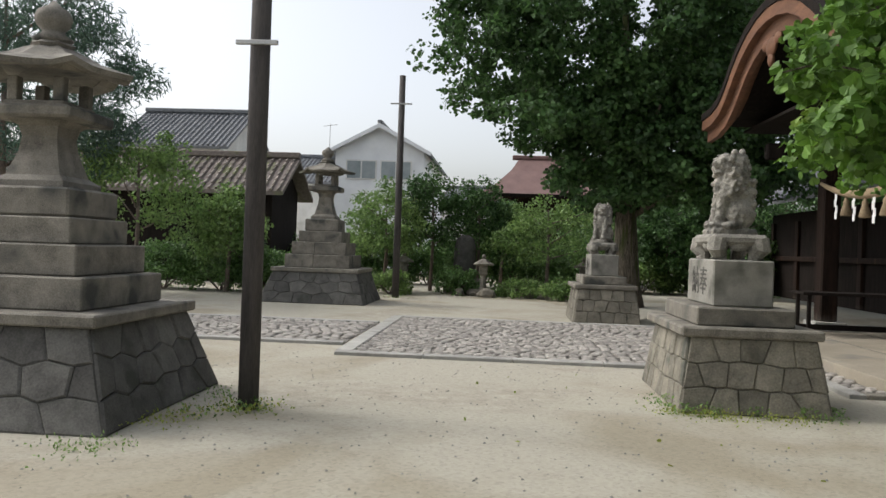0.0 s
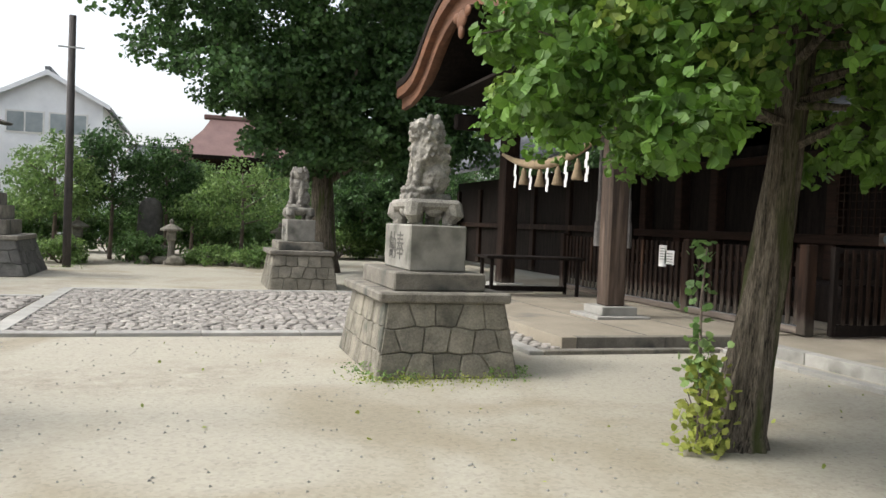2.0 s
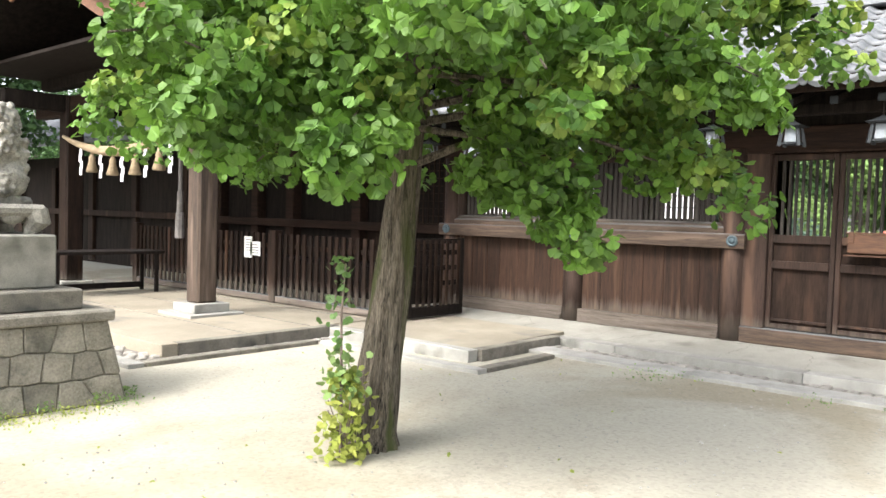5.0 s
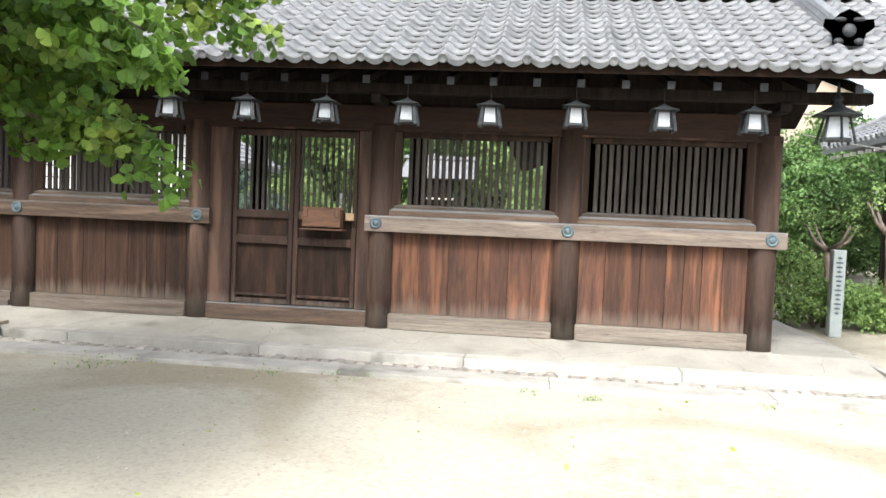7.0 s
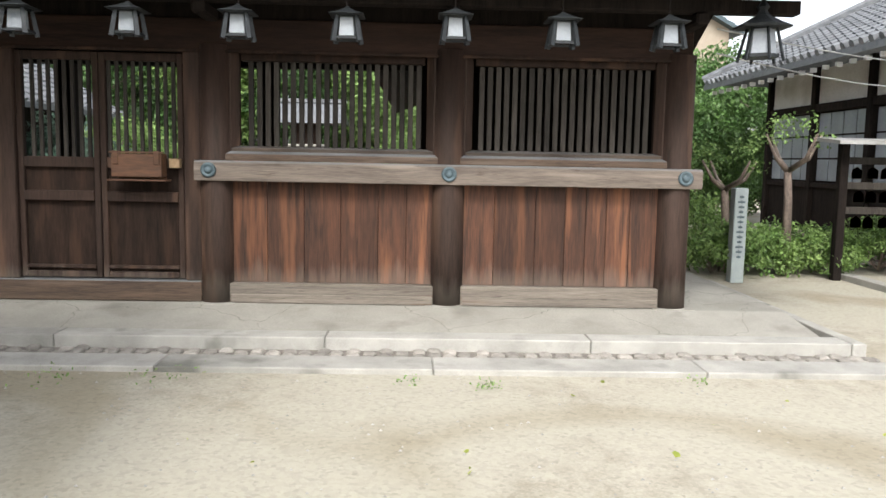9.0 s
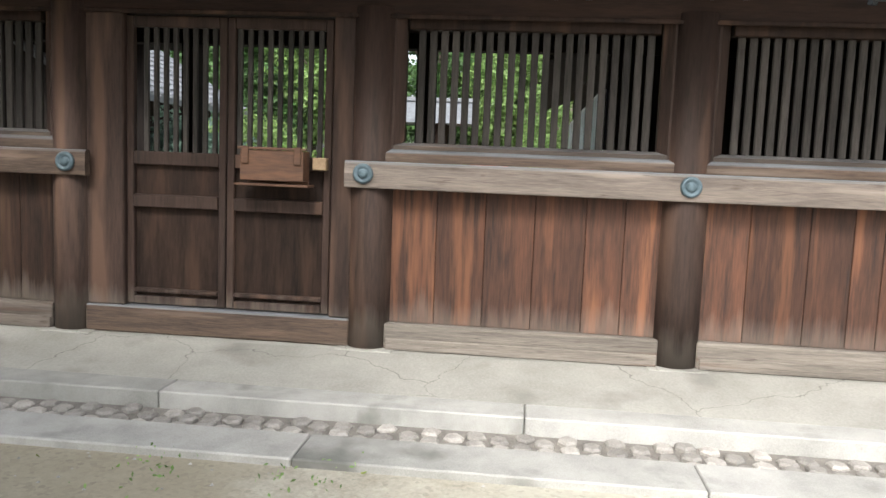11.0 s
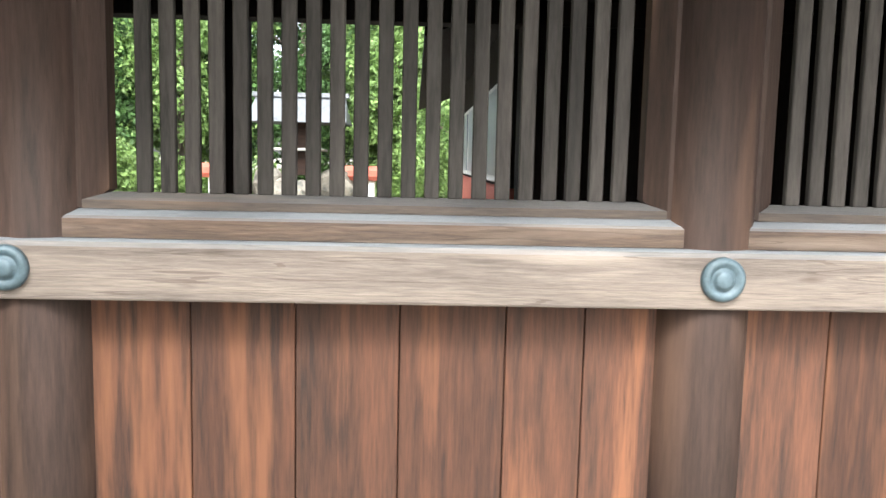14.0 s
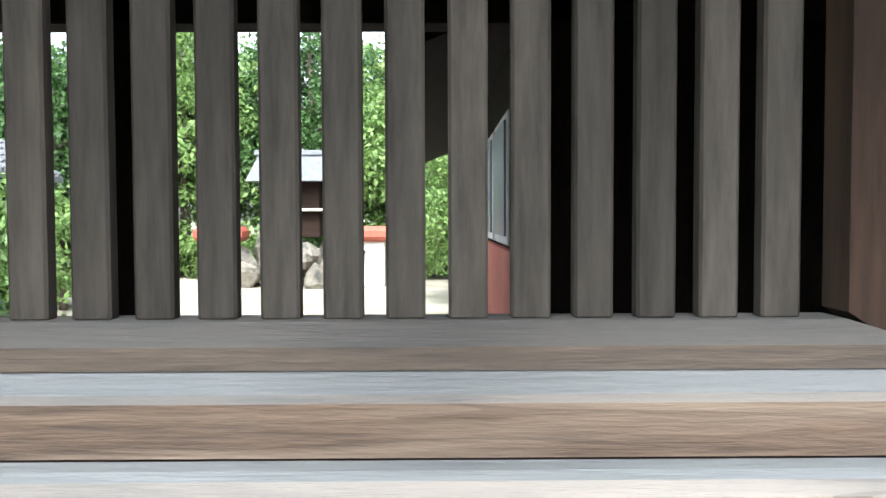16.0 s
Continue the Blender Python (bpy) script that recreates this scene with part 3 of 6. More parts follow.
bx("bed", MORTAR, path_main, (-1.5, 4.55), (10.7, 16.1), (-0.05, 0.012), 0)
bx("bed", MORTAR, path_main, (-9.0, -1.8), (11.7, 14.7), (-0.05, 0.012), 0)
kerb_run(path_main, -1.7, 4.05, 10.5, 10.7, -0.05, 0.045, 1.2)
kerb_run(path_main, -1.7, 4.4, 16.1, 16.3, -0.05, 0.045, 1.2)
kerb_run(path_main, -1.72, -1.5, 10.7, 16.1, -0.05, 0.045, 1.3)
kerb_run(path_main, -9.0, -1.78, 11.5, 11.68, -0.05, 0.045, 1.2)
kerb_run(path_main, -9.0, -1.78, 14.72, 14.9, -0.05, 0.045, 1.2)

# ---- shrine hall ----
hall = thing("shrine_hall", (11.0, 3.0, 0.1), "long dark-brown timber shrine corridor with latticed windows and grey tiled roof", "building")
WX = 10.05
COLS = {"A": 9.74, "B": 7.40, "C": 5.06, "D": 2.78, "E": 0.57, "F": -1.62}
CW = 0.13


def column(y, parent, x=WX + 0.02, z0=0.19, z1=2.62):
    bm = bmesh.new()
    lathe(bm, [(0.158, 0), (0.157, 0.5), (0.155, z1 - z0)], (x + 0.038, y, z0), 40)
    ob = part("column", bm, COLW, parent, "round red-brown timber column bleached at the foot")
    for f in ob.data.polygons:
        f.use_smooth = len(f.vertices) == 4
    return ob


for y in COLS.values():
    column(y, hall)
    bm = bmesh.new()
    box(bm, WX - 0.15, WX + 0.24, y - 0.21, y + 0.21, 0.12, 0.203, 0.008)
    part("footing", bm, PLATFORM_N, hall, "flat pale footing stone")
bm = bmesh.new()
box(bm, WX - 0.03, WX + 0.13, -1.72, 9.9, 2.56, 2.86, 0.01)
part("beam", bm, WOOD_HD, hall, "long dark upper beam")
bm = bmesh.new()
box(bm, WX - 0.05, WX - 0.028, -1.75, 9.9, 2.545, 2.575, 0.004)
part("moulding", bm, WOOD, hall)
bm = bmesh.new()
box(bm, WX + 0.02, WX + 0.1, -1.72, 9.9, 2.86, 3.75, 0)
part("upper_wall", bm, BLACKW, hall)

SLAT = box_mesh("slat", SLATW, 0.03, 0.05, 0.80, 0.004)
DISC = None


def disc(y, z, parent):
    bm = bmesh.new()
    prof = [(0.072, 0.0), (0.072, 0.012), (0.064, 0.022), (0.05, 0.024), (0.042, 0.013), (0.034, 0.013), (0.031, 0.026), (0.02, 0.031), (0.004, 0.032)]
    lathe(bm, prof, (0, 0, 0), 24)
    bmesh.ops.rotate(bm, verts=bm.verts, cent=(0, 0, 0), matrix=Matrix.Rotation(radians(-90), 3, "Y"))
    bmesh.ops.translate(bm, verts=bm.verts, vec=(9.925, y, z))
    return part("nail_cover", bm, COPPER, parent, "round blue-green copper nail cover with a raised centre", smooth=True)


def prism(bm, prof, y0, y1):
    """A closed outline in x and z, drawn out along y."""
    ends = [[bm.verts.new((x, y, z)) for x, z in prof] for y in (y0, y1)]
    for k in range(len(prof)):
        q = (k + 1) % len(prof)
        bm.faces.new((ends[0][k], ends[0][q], ends[1][q], ends[1][k]))
    bm.faces.new(ends[0][::-1])
    bm.faces.new(ends[1])


def bay(y0, y1, planks, board=PLANK):
    """One bay between columns at y0 < y1."""
    a, b = y0 + CW, y1 - CW
    # sill
    sill = SILLW if board is PLANK else SILL_L
    bx("sill", sill, hall, (WX - 0.05, WX + 0.12), (a + 0.002, b - 0.002), (0.20, 0.385), 0.008, "bleached grey split sill beam")
    bx("foot_board", sill, hall, (WX - 0.075, WX - 0.052), (a + 0.01, b - 0.02), (0.20, 0.285), 0.006, "bleached grey foot board")
    panel = bx("panel", WOOD, hall, (WX + 0.07, WX + 0.09), (a, b), (0.385, 1.40), 0)
    for p, q in zip(planks, planks[1:]):
        lo, hi = min(p, q), max(p, q)
        bm = bmesh.new()
        box(bm, WX + 0.038, WX + 0.068, max(lo, a) + 0.002, min(hi, b) - 0.002, 0.387, 1.40, 0.003)
        part("plank", bm, board, panel)
    # ledges under the lattice
    bm = bmesh.new()
    prism(bm, [(WX - 0.055, 1.552), (WX - 0.055, 1.613), (WX - 0.048, 1.622), (WX - 0.008, 1.641), (WX + 0.03, 1.641), (WX + 0.03, 1.552)], a - 0.045, b + 0.045)
    part("ledge", bm, LEDGEW if board is PLANK else WOOD_R, hall, "weathered reddish ledge beam with sky sheen painted on its sloping top")
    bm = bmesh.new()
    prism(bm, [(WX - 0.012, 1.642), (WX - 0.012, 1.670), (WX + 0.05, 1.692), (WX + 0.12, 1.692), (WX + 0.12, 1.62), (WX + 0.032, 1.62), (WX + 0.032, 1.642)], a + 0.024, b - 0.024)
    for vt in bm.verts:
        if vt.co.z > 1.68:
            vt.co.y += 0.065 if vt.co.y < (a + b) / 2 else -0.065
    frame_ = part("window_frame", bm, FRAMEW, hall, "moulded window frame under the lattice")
    for s, inner in ((a + 0.024, 1), (b - 0.024, -1)):
        bm = bmesh.new()
        prof = [(WX - 0.012, s), (WX + 0.05, s + 0.065 * inner), (WX + 0.12, s + 0.065 * inner), (WX + 0.12, s - 0.02 * inner), (WX - 0.012, s - 0.02 * inner)]
        lo = [bm.verts.new((x, y, 1.645 if k in (0, 3, 4) else 1.701)) for k, (x, y) in enumerate(prof)]
        hi = [bm.verts.new((x, y, 2.56)) for x, y in prof]
        for k in range(5):
            bm.faces.new((lo[k], lo[(k + 1) % 5], hi[(k + 1) % 5], hi[k]))
        bm.faces.new(lo[::-1])
        bm.faces.new(hi)
        part("stile", bm, COLW, frame_)
    bx("head", WOOD, frame_, (WX + 0.02, WX + 0.12), (a + 0.11, b - 0.11), (2.485, 2.56), 0.006)
    for k in range(int((b - a - 0.3) / 0.0795) + 1):
        piece("slat", SLAT, frame_, (WX + 0.085, a + 0.165 + 0.0795 * k, 1.69))
    return frame_


bay(COLS["E"], COLS["D"], [2.65, 2.3, 1.95, 1.6, 1.24, 0.97, 0.70])
bay(COLS["F"], COLS["E"], [0.44, 0.12, -0.28, -0.57, -0.77, -0.97, -1.2, -1.49])
bay(COLS["C"], COLS["B"], [7.27, 6.95, 6.6, 6.3, 6.0, 5.75, 5.5, 5.19], PLANK_L)
bay(COLS["B"], COLS["A"], [9.61, 9.3, 9.0, 8.75, 8.4, 8.1, 7.8, 7.53], PLANK_L)


def rail(y0, y1, discs, label, wood=WOOD_H):
    bm = bmesh.new()
    prism(bm, [(9.931, 1.362), (9.927, 1.368), (9.924, 1.44), (9.928, 1.53), (9.938, 1.545), (9.955, 1.551), (WX - 0.06, 1.551), (WX - 0.06, 1.362)], y0, y1)
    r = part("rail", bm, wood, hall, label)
    bx("rail_back", WOOD, hall, (WX - 0.058, WX + 0.03), (y0 + 0.03, y1 - 0.03), (1.37, 1.549), 0)
    for y in discs:
        disc(y, 1.462, r)


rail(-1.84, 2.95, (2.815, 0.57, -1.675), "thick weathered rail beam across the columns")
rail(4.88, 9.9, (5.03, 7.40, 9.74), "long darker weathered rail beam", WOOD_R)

# double door between C and D
bx("threshold", LEDGEW, hall, (WX - 0.05, WX + 0.12), (COLS["D"] + CW, COLS["C"] - CW), (0.20, 0.40), 0.01, "worn dark threshold beam")
bx("door_post", COLW, hall, (WX - 0.02, WX + 0.12), (COLS["D"] + CW, 3.07), (0.40, 2.56), 0.01)
bx("door_post", COLW, hall, (WX - 0.02, WX + 0.12), (4.64, COLS["C"] - CW), (0.40, 2.56), 0.01)
for y0, y1 in ((3.085, 3.865), (3.875, 4.64)):
    d = bx("door", WOOD, hall, (WX + 0.07, WX + 0.085), (y0 + 0.05, y1 - 0.05), (0.47, 1.55), 0, "closed dark timber lattice door leaf")
    for s, e in ((y0, y0 + 0.055), (y1 - 0.055, y1)):
        bx("stile", COLW, d, (WX + 0.03, WX + 0.09), (s, e), (0.41, 2.54), 0.006)
    for z0, z1, t in ((0.41, 0.47, 0.03), (0.50, 0.53, 0.02), (1.145, 1.24, 0.015), (1.46, 1.56, 0.03), (2.46, 2.54, 0.03)):
        bx("rail", COLW, d, (WX + t, WX + 0.09), (y0 + 0.057, y1 - 0.057), (z0, z1), 0.005)
    y = y0 + 0.095
    while y < y1 - 0.07:
        piece("slat", SLAT, d, (WX + 0.06, y, 1.55), (0, 0, 0), (1, 0.7, 1.15))
        y += 0.075
ob = thing("offering_box", (9.99, 3.47, 1.38), "small open brown wooden box hung on the door", "box")
bx("front", BOXW, ob, (9.90, 9.915), (3.24, 3.70), (1.385, 1.60), 0.003)
bx("back", BOXW, ob, (10.045, 10.06), (3.24, 3.70), (1.36, 1.60), 0.003)
bx("side", BOXW, ob, (9.915, 10.045), (3.24, 3.255), (1.385, 1.60), 0.003)
bx("side", BOXW, ob, (9.915, 10.045), (3.685, 3.70), (1.385, 1.60), 0.003)
bx("bottom", BOXW, ob, (9.885, 10.06), (3.20, 3.74), (1.345, 1.362), 0.003)
for y in (3.28, 3.66):
    bx("lug", BOXW, ob, (9.885, 9.90), (y - 0.025, y + 0.025), (1.5, 1.625), 0.004)
bx("rim", BOXW, ob, (9.89, 9.918), (3.22, 3.72), (1.602, 1.62), 0.003)
ob = thing("door_bolt", (10.0, 3.14, 1.5), "yellow wooden bolt block beside the box", "bolt")
bx("block", BRASS, ob, (9.99, 10.07), (3.10, 3.20), (1.47, 1.56), 0.006)

# rafters and eave boards
RAFT = None
for k in range(28):
    y = -2.2 + 0.455 * k
    bm = bmesh.new()
    box(bm, 0, 1.9, -0.035, 0.035, -0.04, 0.04, 0.004)
    bmesh.ops.rotate(bm, verts=bm.verts, cent=(0, 0, 0), matrix=Matrix.Rotation(radians(-16), 3, "Y"))
    bmesh.ops.translate(bm, verts=bm.verts, vec=(9.15, y, 3.02))
    part("rafter", bm, BLACKW, hall, "dark rafter with a grey metal end")
    bx("rafter_cap", LAMPM, hall, (9.135, 9.15), (y - 0.04, y + 0.04), (2.975, 3.06), 0.003)
bm = bmesh.new()
box(bm, 8.93, 8.98, -3.1, 10.6, 3.09, 3.16, 0.006)
part("eave_board", bm, WOOD, hall, "red-brown eave board")
bx("bracket_beam", BLACKW, hall, (9.55, 9.70), (-2.5, 10.2), (2.93, 3.05), 0.01)
for y in COLS.values():
    bx("bracket_arm", BLACKW, hall, (9.5, 10.0), (y - 0.06, y + 0.06), (2.82, 2.93), 0.02)

# roof: sloping boards and tiles
RZ0, RX0, SLOPE = 3.17, 8.83, 0.50
ROWS_T, STEP = 12, 0.245
roof_z = lambda x: RZ0 + (x - RX0) * SLOPE
bm = bmesh.new()
for x0, x1, f in ((RX0 + 0.03, 11.75, 1),):
    v = [bm.verts.new(p) for p in ((x0, -3.15, roof_z(x0) - 0.05), (x1, -3.15, roof_z(x1) - 0.05), (x1, 10.7, roof_z(x1) - 0.05), (x0, 10.7, roof_z(x0) - 0.05),
                                   (x0, -3.15, roof_z(x0) - 0.01), (x1, -3.15, roof_z(x1) - 0.01), (x1, 10.7, roof_z(x1) - 0.01), (x0, 10.7, roof_z(x0) - 0.01))]
    for q in ((0, 1, 2, 3), (7, 6, 5, 4), (0, 4, 5, 1), (1, 5, 6, 2), (2, 6, 7, 3), (3, 7, 4, 0)):
        bm.faces.new([v[i] for i in q])
roof = part("roof", bm, BLACKW, hall, "sloping grey tiled roof with wavy tile ends")
bm = bmesh.new()
v = [bm.verts.new(p) for p in ((11.75, -3.15, roof_z(11.75) - 0.05), (14.4, -3.15, 3.2), (14.4, 10.7, 3.2), (11.75, 10.7, roof_z(11.75) - 0.05),
                               (11.75, -3.15, roof_z(11.75)), (14.4, -3.15, 3.25), (14.4, 10.7, 3.25), (11.75, 10.7, roof_z(11.75)))]
for q in ((0, 1, 2, 3), (7, 6, 5, 4), (0, 4, 5, 1), (1, 5, 6, 2), (2, 6, 7, 3), (3, 7, 4, 0)):
    bm.faces.new([v[i] for i in q])
part("roof_back", bm, BLACKW, hall)
ang = math.atan(SLOPE)


def tile_mesh(end):
    """An S-shaped pan tile, 0.285 wide and 0.27 long, with its lip."""
    bm = bmesh.new()
    n = 9
    rows = []
    for s, (l, dz) in enumerate(((0.0, -0.026), (-0.004, 0.016), (0.262, -0.020))):
        row = []
        for i in range(n):
            u = i / (n - 1)
            w = -0.03 * math.sin(math.pi * min(u / 0.68, 1)) if u < 0.68 else 0.052 * math.sin(math.pi * (u - 0.68) / 0.32)
            row.append(bm.verts.new((l, (u - 0.5) * 0.287, w + dz + 0.03)))
        rows.append(row)
    for a, b in zip(rows, rows[1:]):
        for i in range(n - 1):
            bm.faces.new((a[i], a[i + 1], b[i + 1], b[i]))
    if end:
        lathe(bm, [(0.052, -0.01), (0.052, 0.02), (0.043, 0.024), (0.036, 0.018)], (0, 0, 0), 14)
        bmesh.ops.rotate(bm, verts=bm.verts[n * 3:], cent=(0, 0, 0), matrix=Matrix.Rotation(radians(-90), 3, "Y"))
        bm.verts.ensure_lookup_table()
        bmesh.ops.translate(bm, verts=bm.verts[n * 3:], vec=(0.0, 0.098, 0.03))
        vs = []
        for i in range(7):
            u = i / 6 * 0.68
            vs.append((bm.verts.new((-0.005, (u - 0.5) * 0.287, 0.03 - 0.03 * math.sin(math.pi * u / 0.68))), bm.verts.new((-0.005, (u - 0.5) * 0.287, -0.012 - 0.045 * math.sin(math.pi * u / 0.68)))))
        for a, b in zip(vs, vs[1:]):
            bm.faces.new((a[0], b[0], b[1], a[1]))
    bmesh.ops.recalc_face_normals(bm, faces=bm.faces)
    me = bpy.data.meshes.new("tile")
    bm.to_mesh(me)
    bm.free()
    me.shade_smooth()
    me.materials.append(TILE)
    return me


# lanterns under the eave
def eave_lantern(y):
    t = thing("hanging_lantern", (9.15, y, 2.56), "small square dark metal hanging lantern with white panes under the eave", "lantern", "lanterns under the eave")
    bm = bmesh.new()
    lathe(bm, [(0.185, 0.205), (0.20, 0.213), (0.11, 0.238), (0.035, 0.268), (0.012, 0.285)], (9.15, y, 2.56), 4, math.pi / 4)
    part("cap", bm, LAMPM, t)
    bm = bmesh.new()
    tube(bm, [(9.15, y, 2.84), (9.15, y, 3.02)], [0.008, 0.008], 6)
    part("hook", bm, BLACKW, t)
    bm = bmesh.new()
    for sx in (-1, 1):
        for sy in (-1, 1):
            tube(bm, [(9.15 + sx * 0.105, y + sy * 0.105, 2.555), (9.15 + sx * 0.075, y + sy * 0.075, 2.78)], [0.026, 0.02], 4)
    for s in (0.098, 0.078):
        z = 2.585 if s > 0.09 else 2.765
        for a in (-1, 1):
            box(bm, 9.15 - s, 9.15 + s, y + a * s - 0.006, y + a * s + 0.006, z - 0.01, z + 0.01)
            box(bm, 9.15 + a * s - 0.006, 9.15 + a * s + 0.006, y - s, y + s, z - 0.01, z + 0.01)
    part("cage", bm, LAMPM, t, "dark metal corner bars and feet", kind="stuff")
    bm = bmesh.new()
    lathe(bm, [(0.088, 0.045), (0.075, 0.195)], (9.15, y, 2.56), 4, math.pi / 4)
    part("pane", bm, FROST, t, "white translucent panes")
    return t


lan = eave_lantern(0.57)
for k in range(-2, 11):
    if k:
        copy_thing(lan, pose(9.15, 0.57 + 0.89 * k, 2.545))
big = thing("hanging_lantern", (9.36, -2.08, 2.55), "larger dark metal lantern with flared roof hung at the roof corner", "lantern")
bm = bmesh.new()
lathe(bm, [(0.24, 0.27), (0.25, 0.285), (0.15, 0.33), (0.06, 0.38), (0.035, 0.42), (0.055, 0.45), (0.02, 0.5), (0.01, 0.62)], (9.36, -2.08, 2.5), 6)
part("cap", bm, LAMPM, big)
bm = bmesh.new()
for k in range(6):
    a = math.pi / 3 * k
    tube(bm, [(9.36 + 0.19 * math.cos(a), -2.08 + 0.19 * math.sin(a), 2.49), (9.36 + 0.12 * math.cos(a), -2.08 + 0.12 * math.sin(a), 2.78)], [0.014, 0.012], 4)
lathe(bm, [(0.15, 0.02), (0.15, 0.05)], (9.36, -2.08, 2.5), 6)
part("cage", bm, LAMPM, big, kind="stuff")
bm = bmesh.new()
lathe(bm, [(0.13, 0.05), (0.105, 0.26)], (9.36, -2.08, 2.5), 6)
part("pane", bm, FROST, big, "pale panes")

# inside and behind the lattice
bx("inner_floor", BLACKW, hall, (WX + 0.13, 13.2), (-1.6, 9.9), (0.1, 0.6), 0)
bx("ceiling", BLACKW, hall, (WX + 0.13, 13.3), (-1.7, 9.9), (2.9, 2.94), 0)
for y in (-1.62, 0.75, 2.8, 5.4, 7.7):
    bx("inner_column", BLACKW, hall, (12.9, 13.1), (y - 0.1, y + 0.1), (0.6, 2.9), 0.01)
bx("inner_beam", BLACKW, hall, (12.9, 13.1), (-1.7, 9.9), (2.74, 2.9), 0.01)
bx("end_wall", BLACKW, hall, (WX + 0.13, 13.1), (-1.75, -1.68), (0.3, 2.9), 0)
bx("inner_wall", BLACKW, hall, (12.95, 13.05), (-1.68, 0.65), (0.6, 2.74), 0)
# ---- platform and kerbs ----
plat = thing("platform", (8.0, 6.0, 0), "low stone platform along the shrine with granite kerbs and cobbled gutter", "", "", "structure")


def slab(x0, x1, y0, y1, za, zb, name="slab", material=PLATFORM):
    bm = bmesh.new()
    vs = box(bm, x0, x1, y0, y1, -0.05, za)
    for v in vs:
        if v.co.z > 0 and v.co.x > (x0 + x1) / 2:
            v.co.z = zb
    return part(name, bm, material, plat)


slab(9.2, 9.92, -2.7, 9.9, 0.108, 0.197, material=PLATFORM_N)
slab(9.92, 13.2, -2.7, 9.9, 0.197, 0.197, material=PLATFORM_N)
kerb_run(plat, 8.93, 9.198, -2.84, 6.06, -0.05, 0.11, 2.2)
kerb_run(plat, 8.93, 9.198, 6.06, 7.0, -0.05, 0.11, 2.2)
kerb_run(plat, 8.93, 12.6, -2.97, -2.845, -0.05, 0.11, 2.0)
kerb_run(plat, 8.2, 8.58, -3.4, 6.9, -0.05, 0.045, 2.1)
bx("gutter_bed", MORTAR, plat, (8.58, 8.93), (-3.0, 7.0), (-0.05, 0.002), 0)
slab(7.25, 9.25, 7.0, 9.45, 0.13, 0.15)
slab(4.85, 9.9, 9.45, 17.4, 0.13, 0.17)
kerb_run(plat, 4.65, 4.848, 9.3, 17.6, -0.05, 0.15, 2.0, PLATFORM)
kerb_run(plat, 4.85, 7.25, 9.3, 9.448, -0.05, 0.15, 1.2, GRANITE_D)
kerb_run(plat, 7.07, 7.248, 6.9, 9.298, -0.05, 0.14, 1.2)
kerb_run(plat, 7.25, 8.925, 6.85, 6.998, -0.05, 0.14, 1.2, GRANITE_D)
kerb_run(plat, 4.08, 4.26, 8.95, 10.45, -0.05, 0.05, 1.4)
kerb_run(plat, 4.27, 6.6, 8.95, 9.1, -0.05, 0.05, 1.2, GRANITE_D)
kerb_run(plat, 6.62, 6.78, 6.4, 8.95, -0.05, 0.05, 1.2)
kerb_run(plat, 6.8, 8.1, 6.4, 6.55, -0.05, 0.05, 1.2, GRANITE_D)
bx("gutter_bed", MORTAR, plat, (4.26, 4.65), (9.1, 16.3), (-0.05, 0.002), 0)
bx("gutter_bed", MORTAR, plat, (4.26, 7.07), (9.1, 9.3), (-0.05, 0.003), 0)
for x in np.arange(5.9, 9.9, 1.0):
    bx("joint_line", MORTAR, plat, (x, x + 0.012), (9.5, 17.3), (0.12, 0.137 + 0.04 * (x - 4.85) / 5.05), 0)

# ---- porch ----
porch = thing("porch", (6.5, PC, 0.15), "timber shrine porch with undulating brown gable roof on square posts", "porch")
for y in (11.45, 15.7):
    bx("post", WOOD_V if y < 12 else WOOD, porch, (6.33, 6.65), (y - 0.16, y + 0.16), (0.30, 3.6), 0.03, "square timber post, paler and grained")
    bx("post_base", GRANITE, porch, (6.2, 6.78), (y - 0.29, y + 0.29), (0.18, 0.31), 0.01, "square pale stone post base")
    bx("footing", GRANITE, porch, (6.05, 6.93), (y - 0.44, y + 0.44), (0.13, 0.182), 0.01)
# ceiling added and beams near-black: the deep shade under the gable, put into colour
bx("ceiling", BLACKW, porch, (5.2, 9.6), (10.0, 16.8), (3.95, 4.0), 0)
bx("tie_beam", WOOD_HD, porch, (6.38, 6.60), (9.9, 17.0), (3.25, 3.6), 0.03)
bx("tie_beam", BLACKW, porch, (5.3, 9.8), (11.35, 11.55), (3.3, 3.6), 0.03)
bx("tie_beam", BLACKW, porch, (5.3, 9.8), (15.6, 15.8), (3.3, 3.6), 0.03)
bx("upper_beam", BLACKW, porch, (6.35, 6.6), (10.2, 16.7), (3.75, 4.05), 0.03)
HALF = [(0.0, 5.42), (0.5, 5.38), (1.0, 5.26), (1.5, 5.06), (1.9, 4.82), (2.3, 4.55), (2.7, 4.36), (3.2, 4.26), (3.9, 4.24)]
prof = [(PC + d, z) for d, z in HALF[::-1]] + [(PC - d, z) for d, z in HALF[1:]]


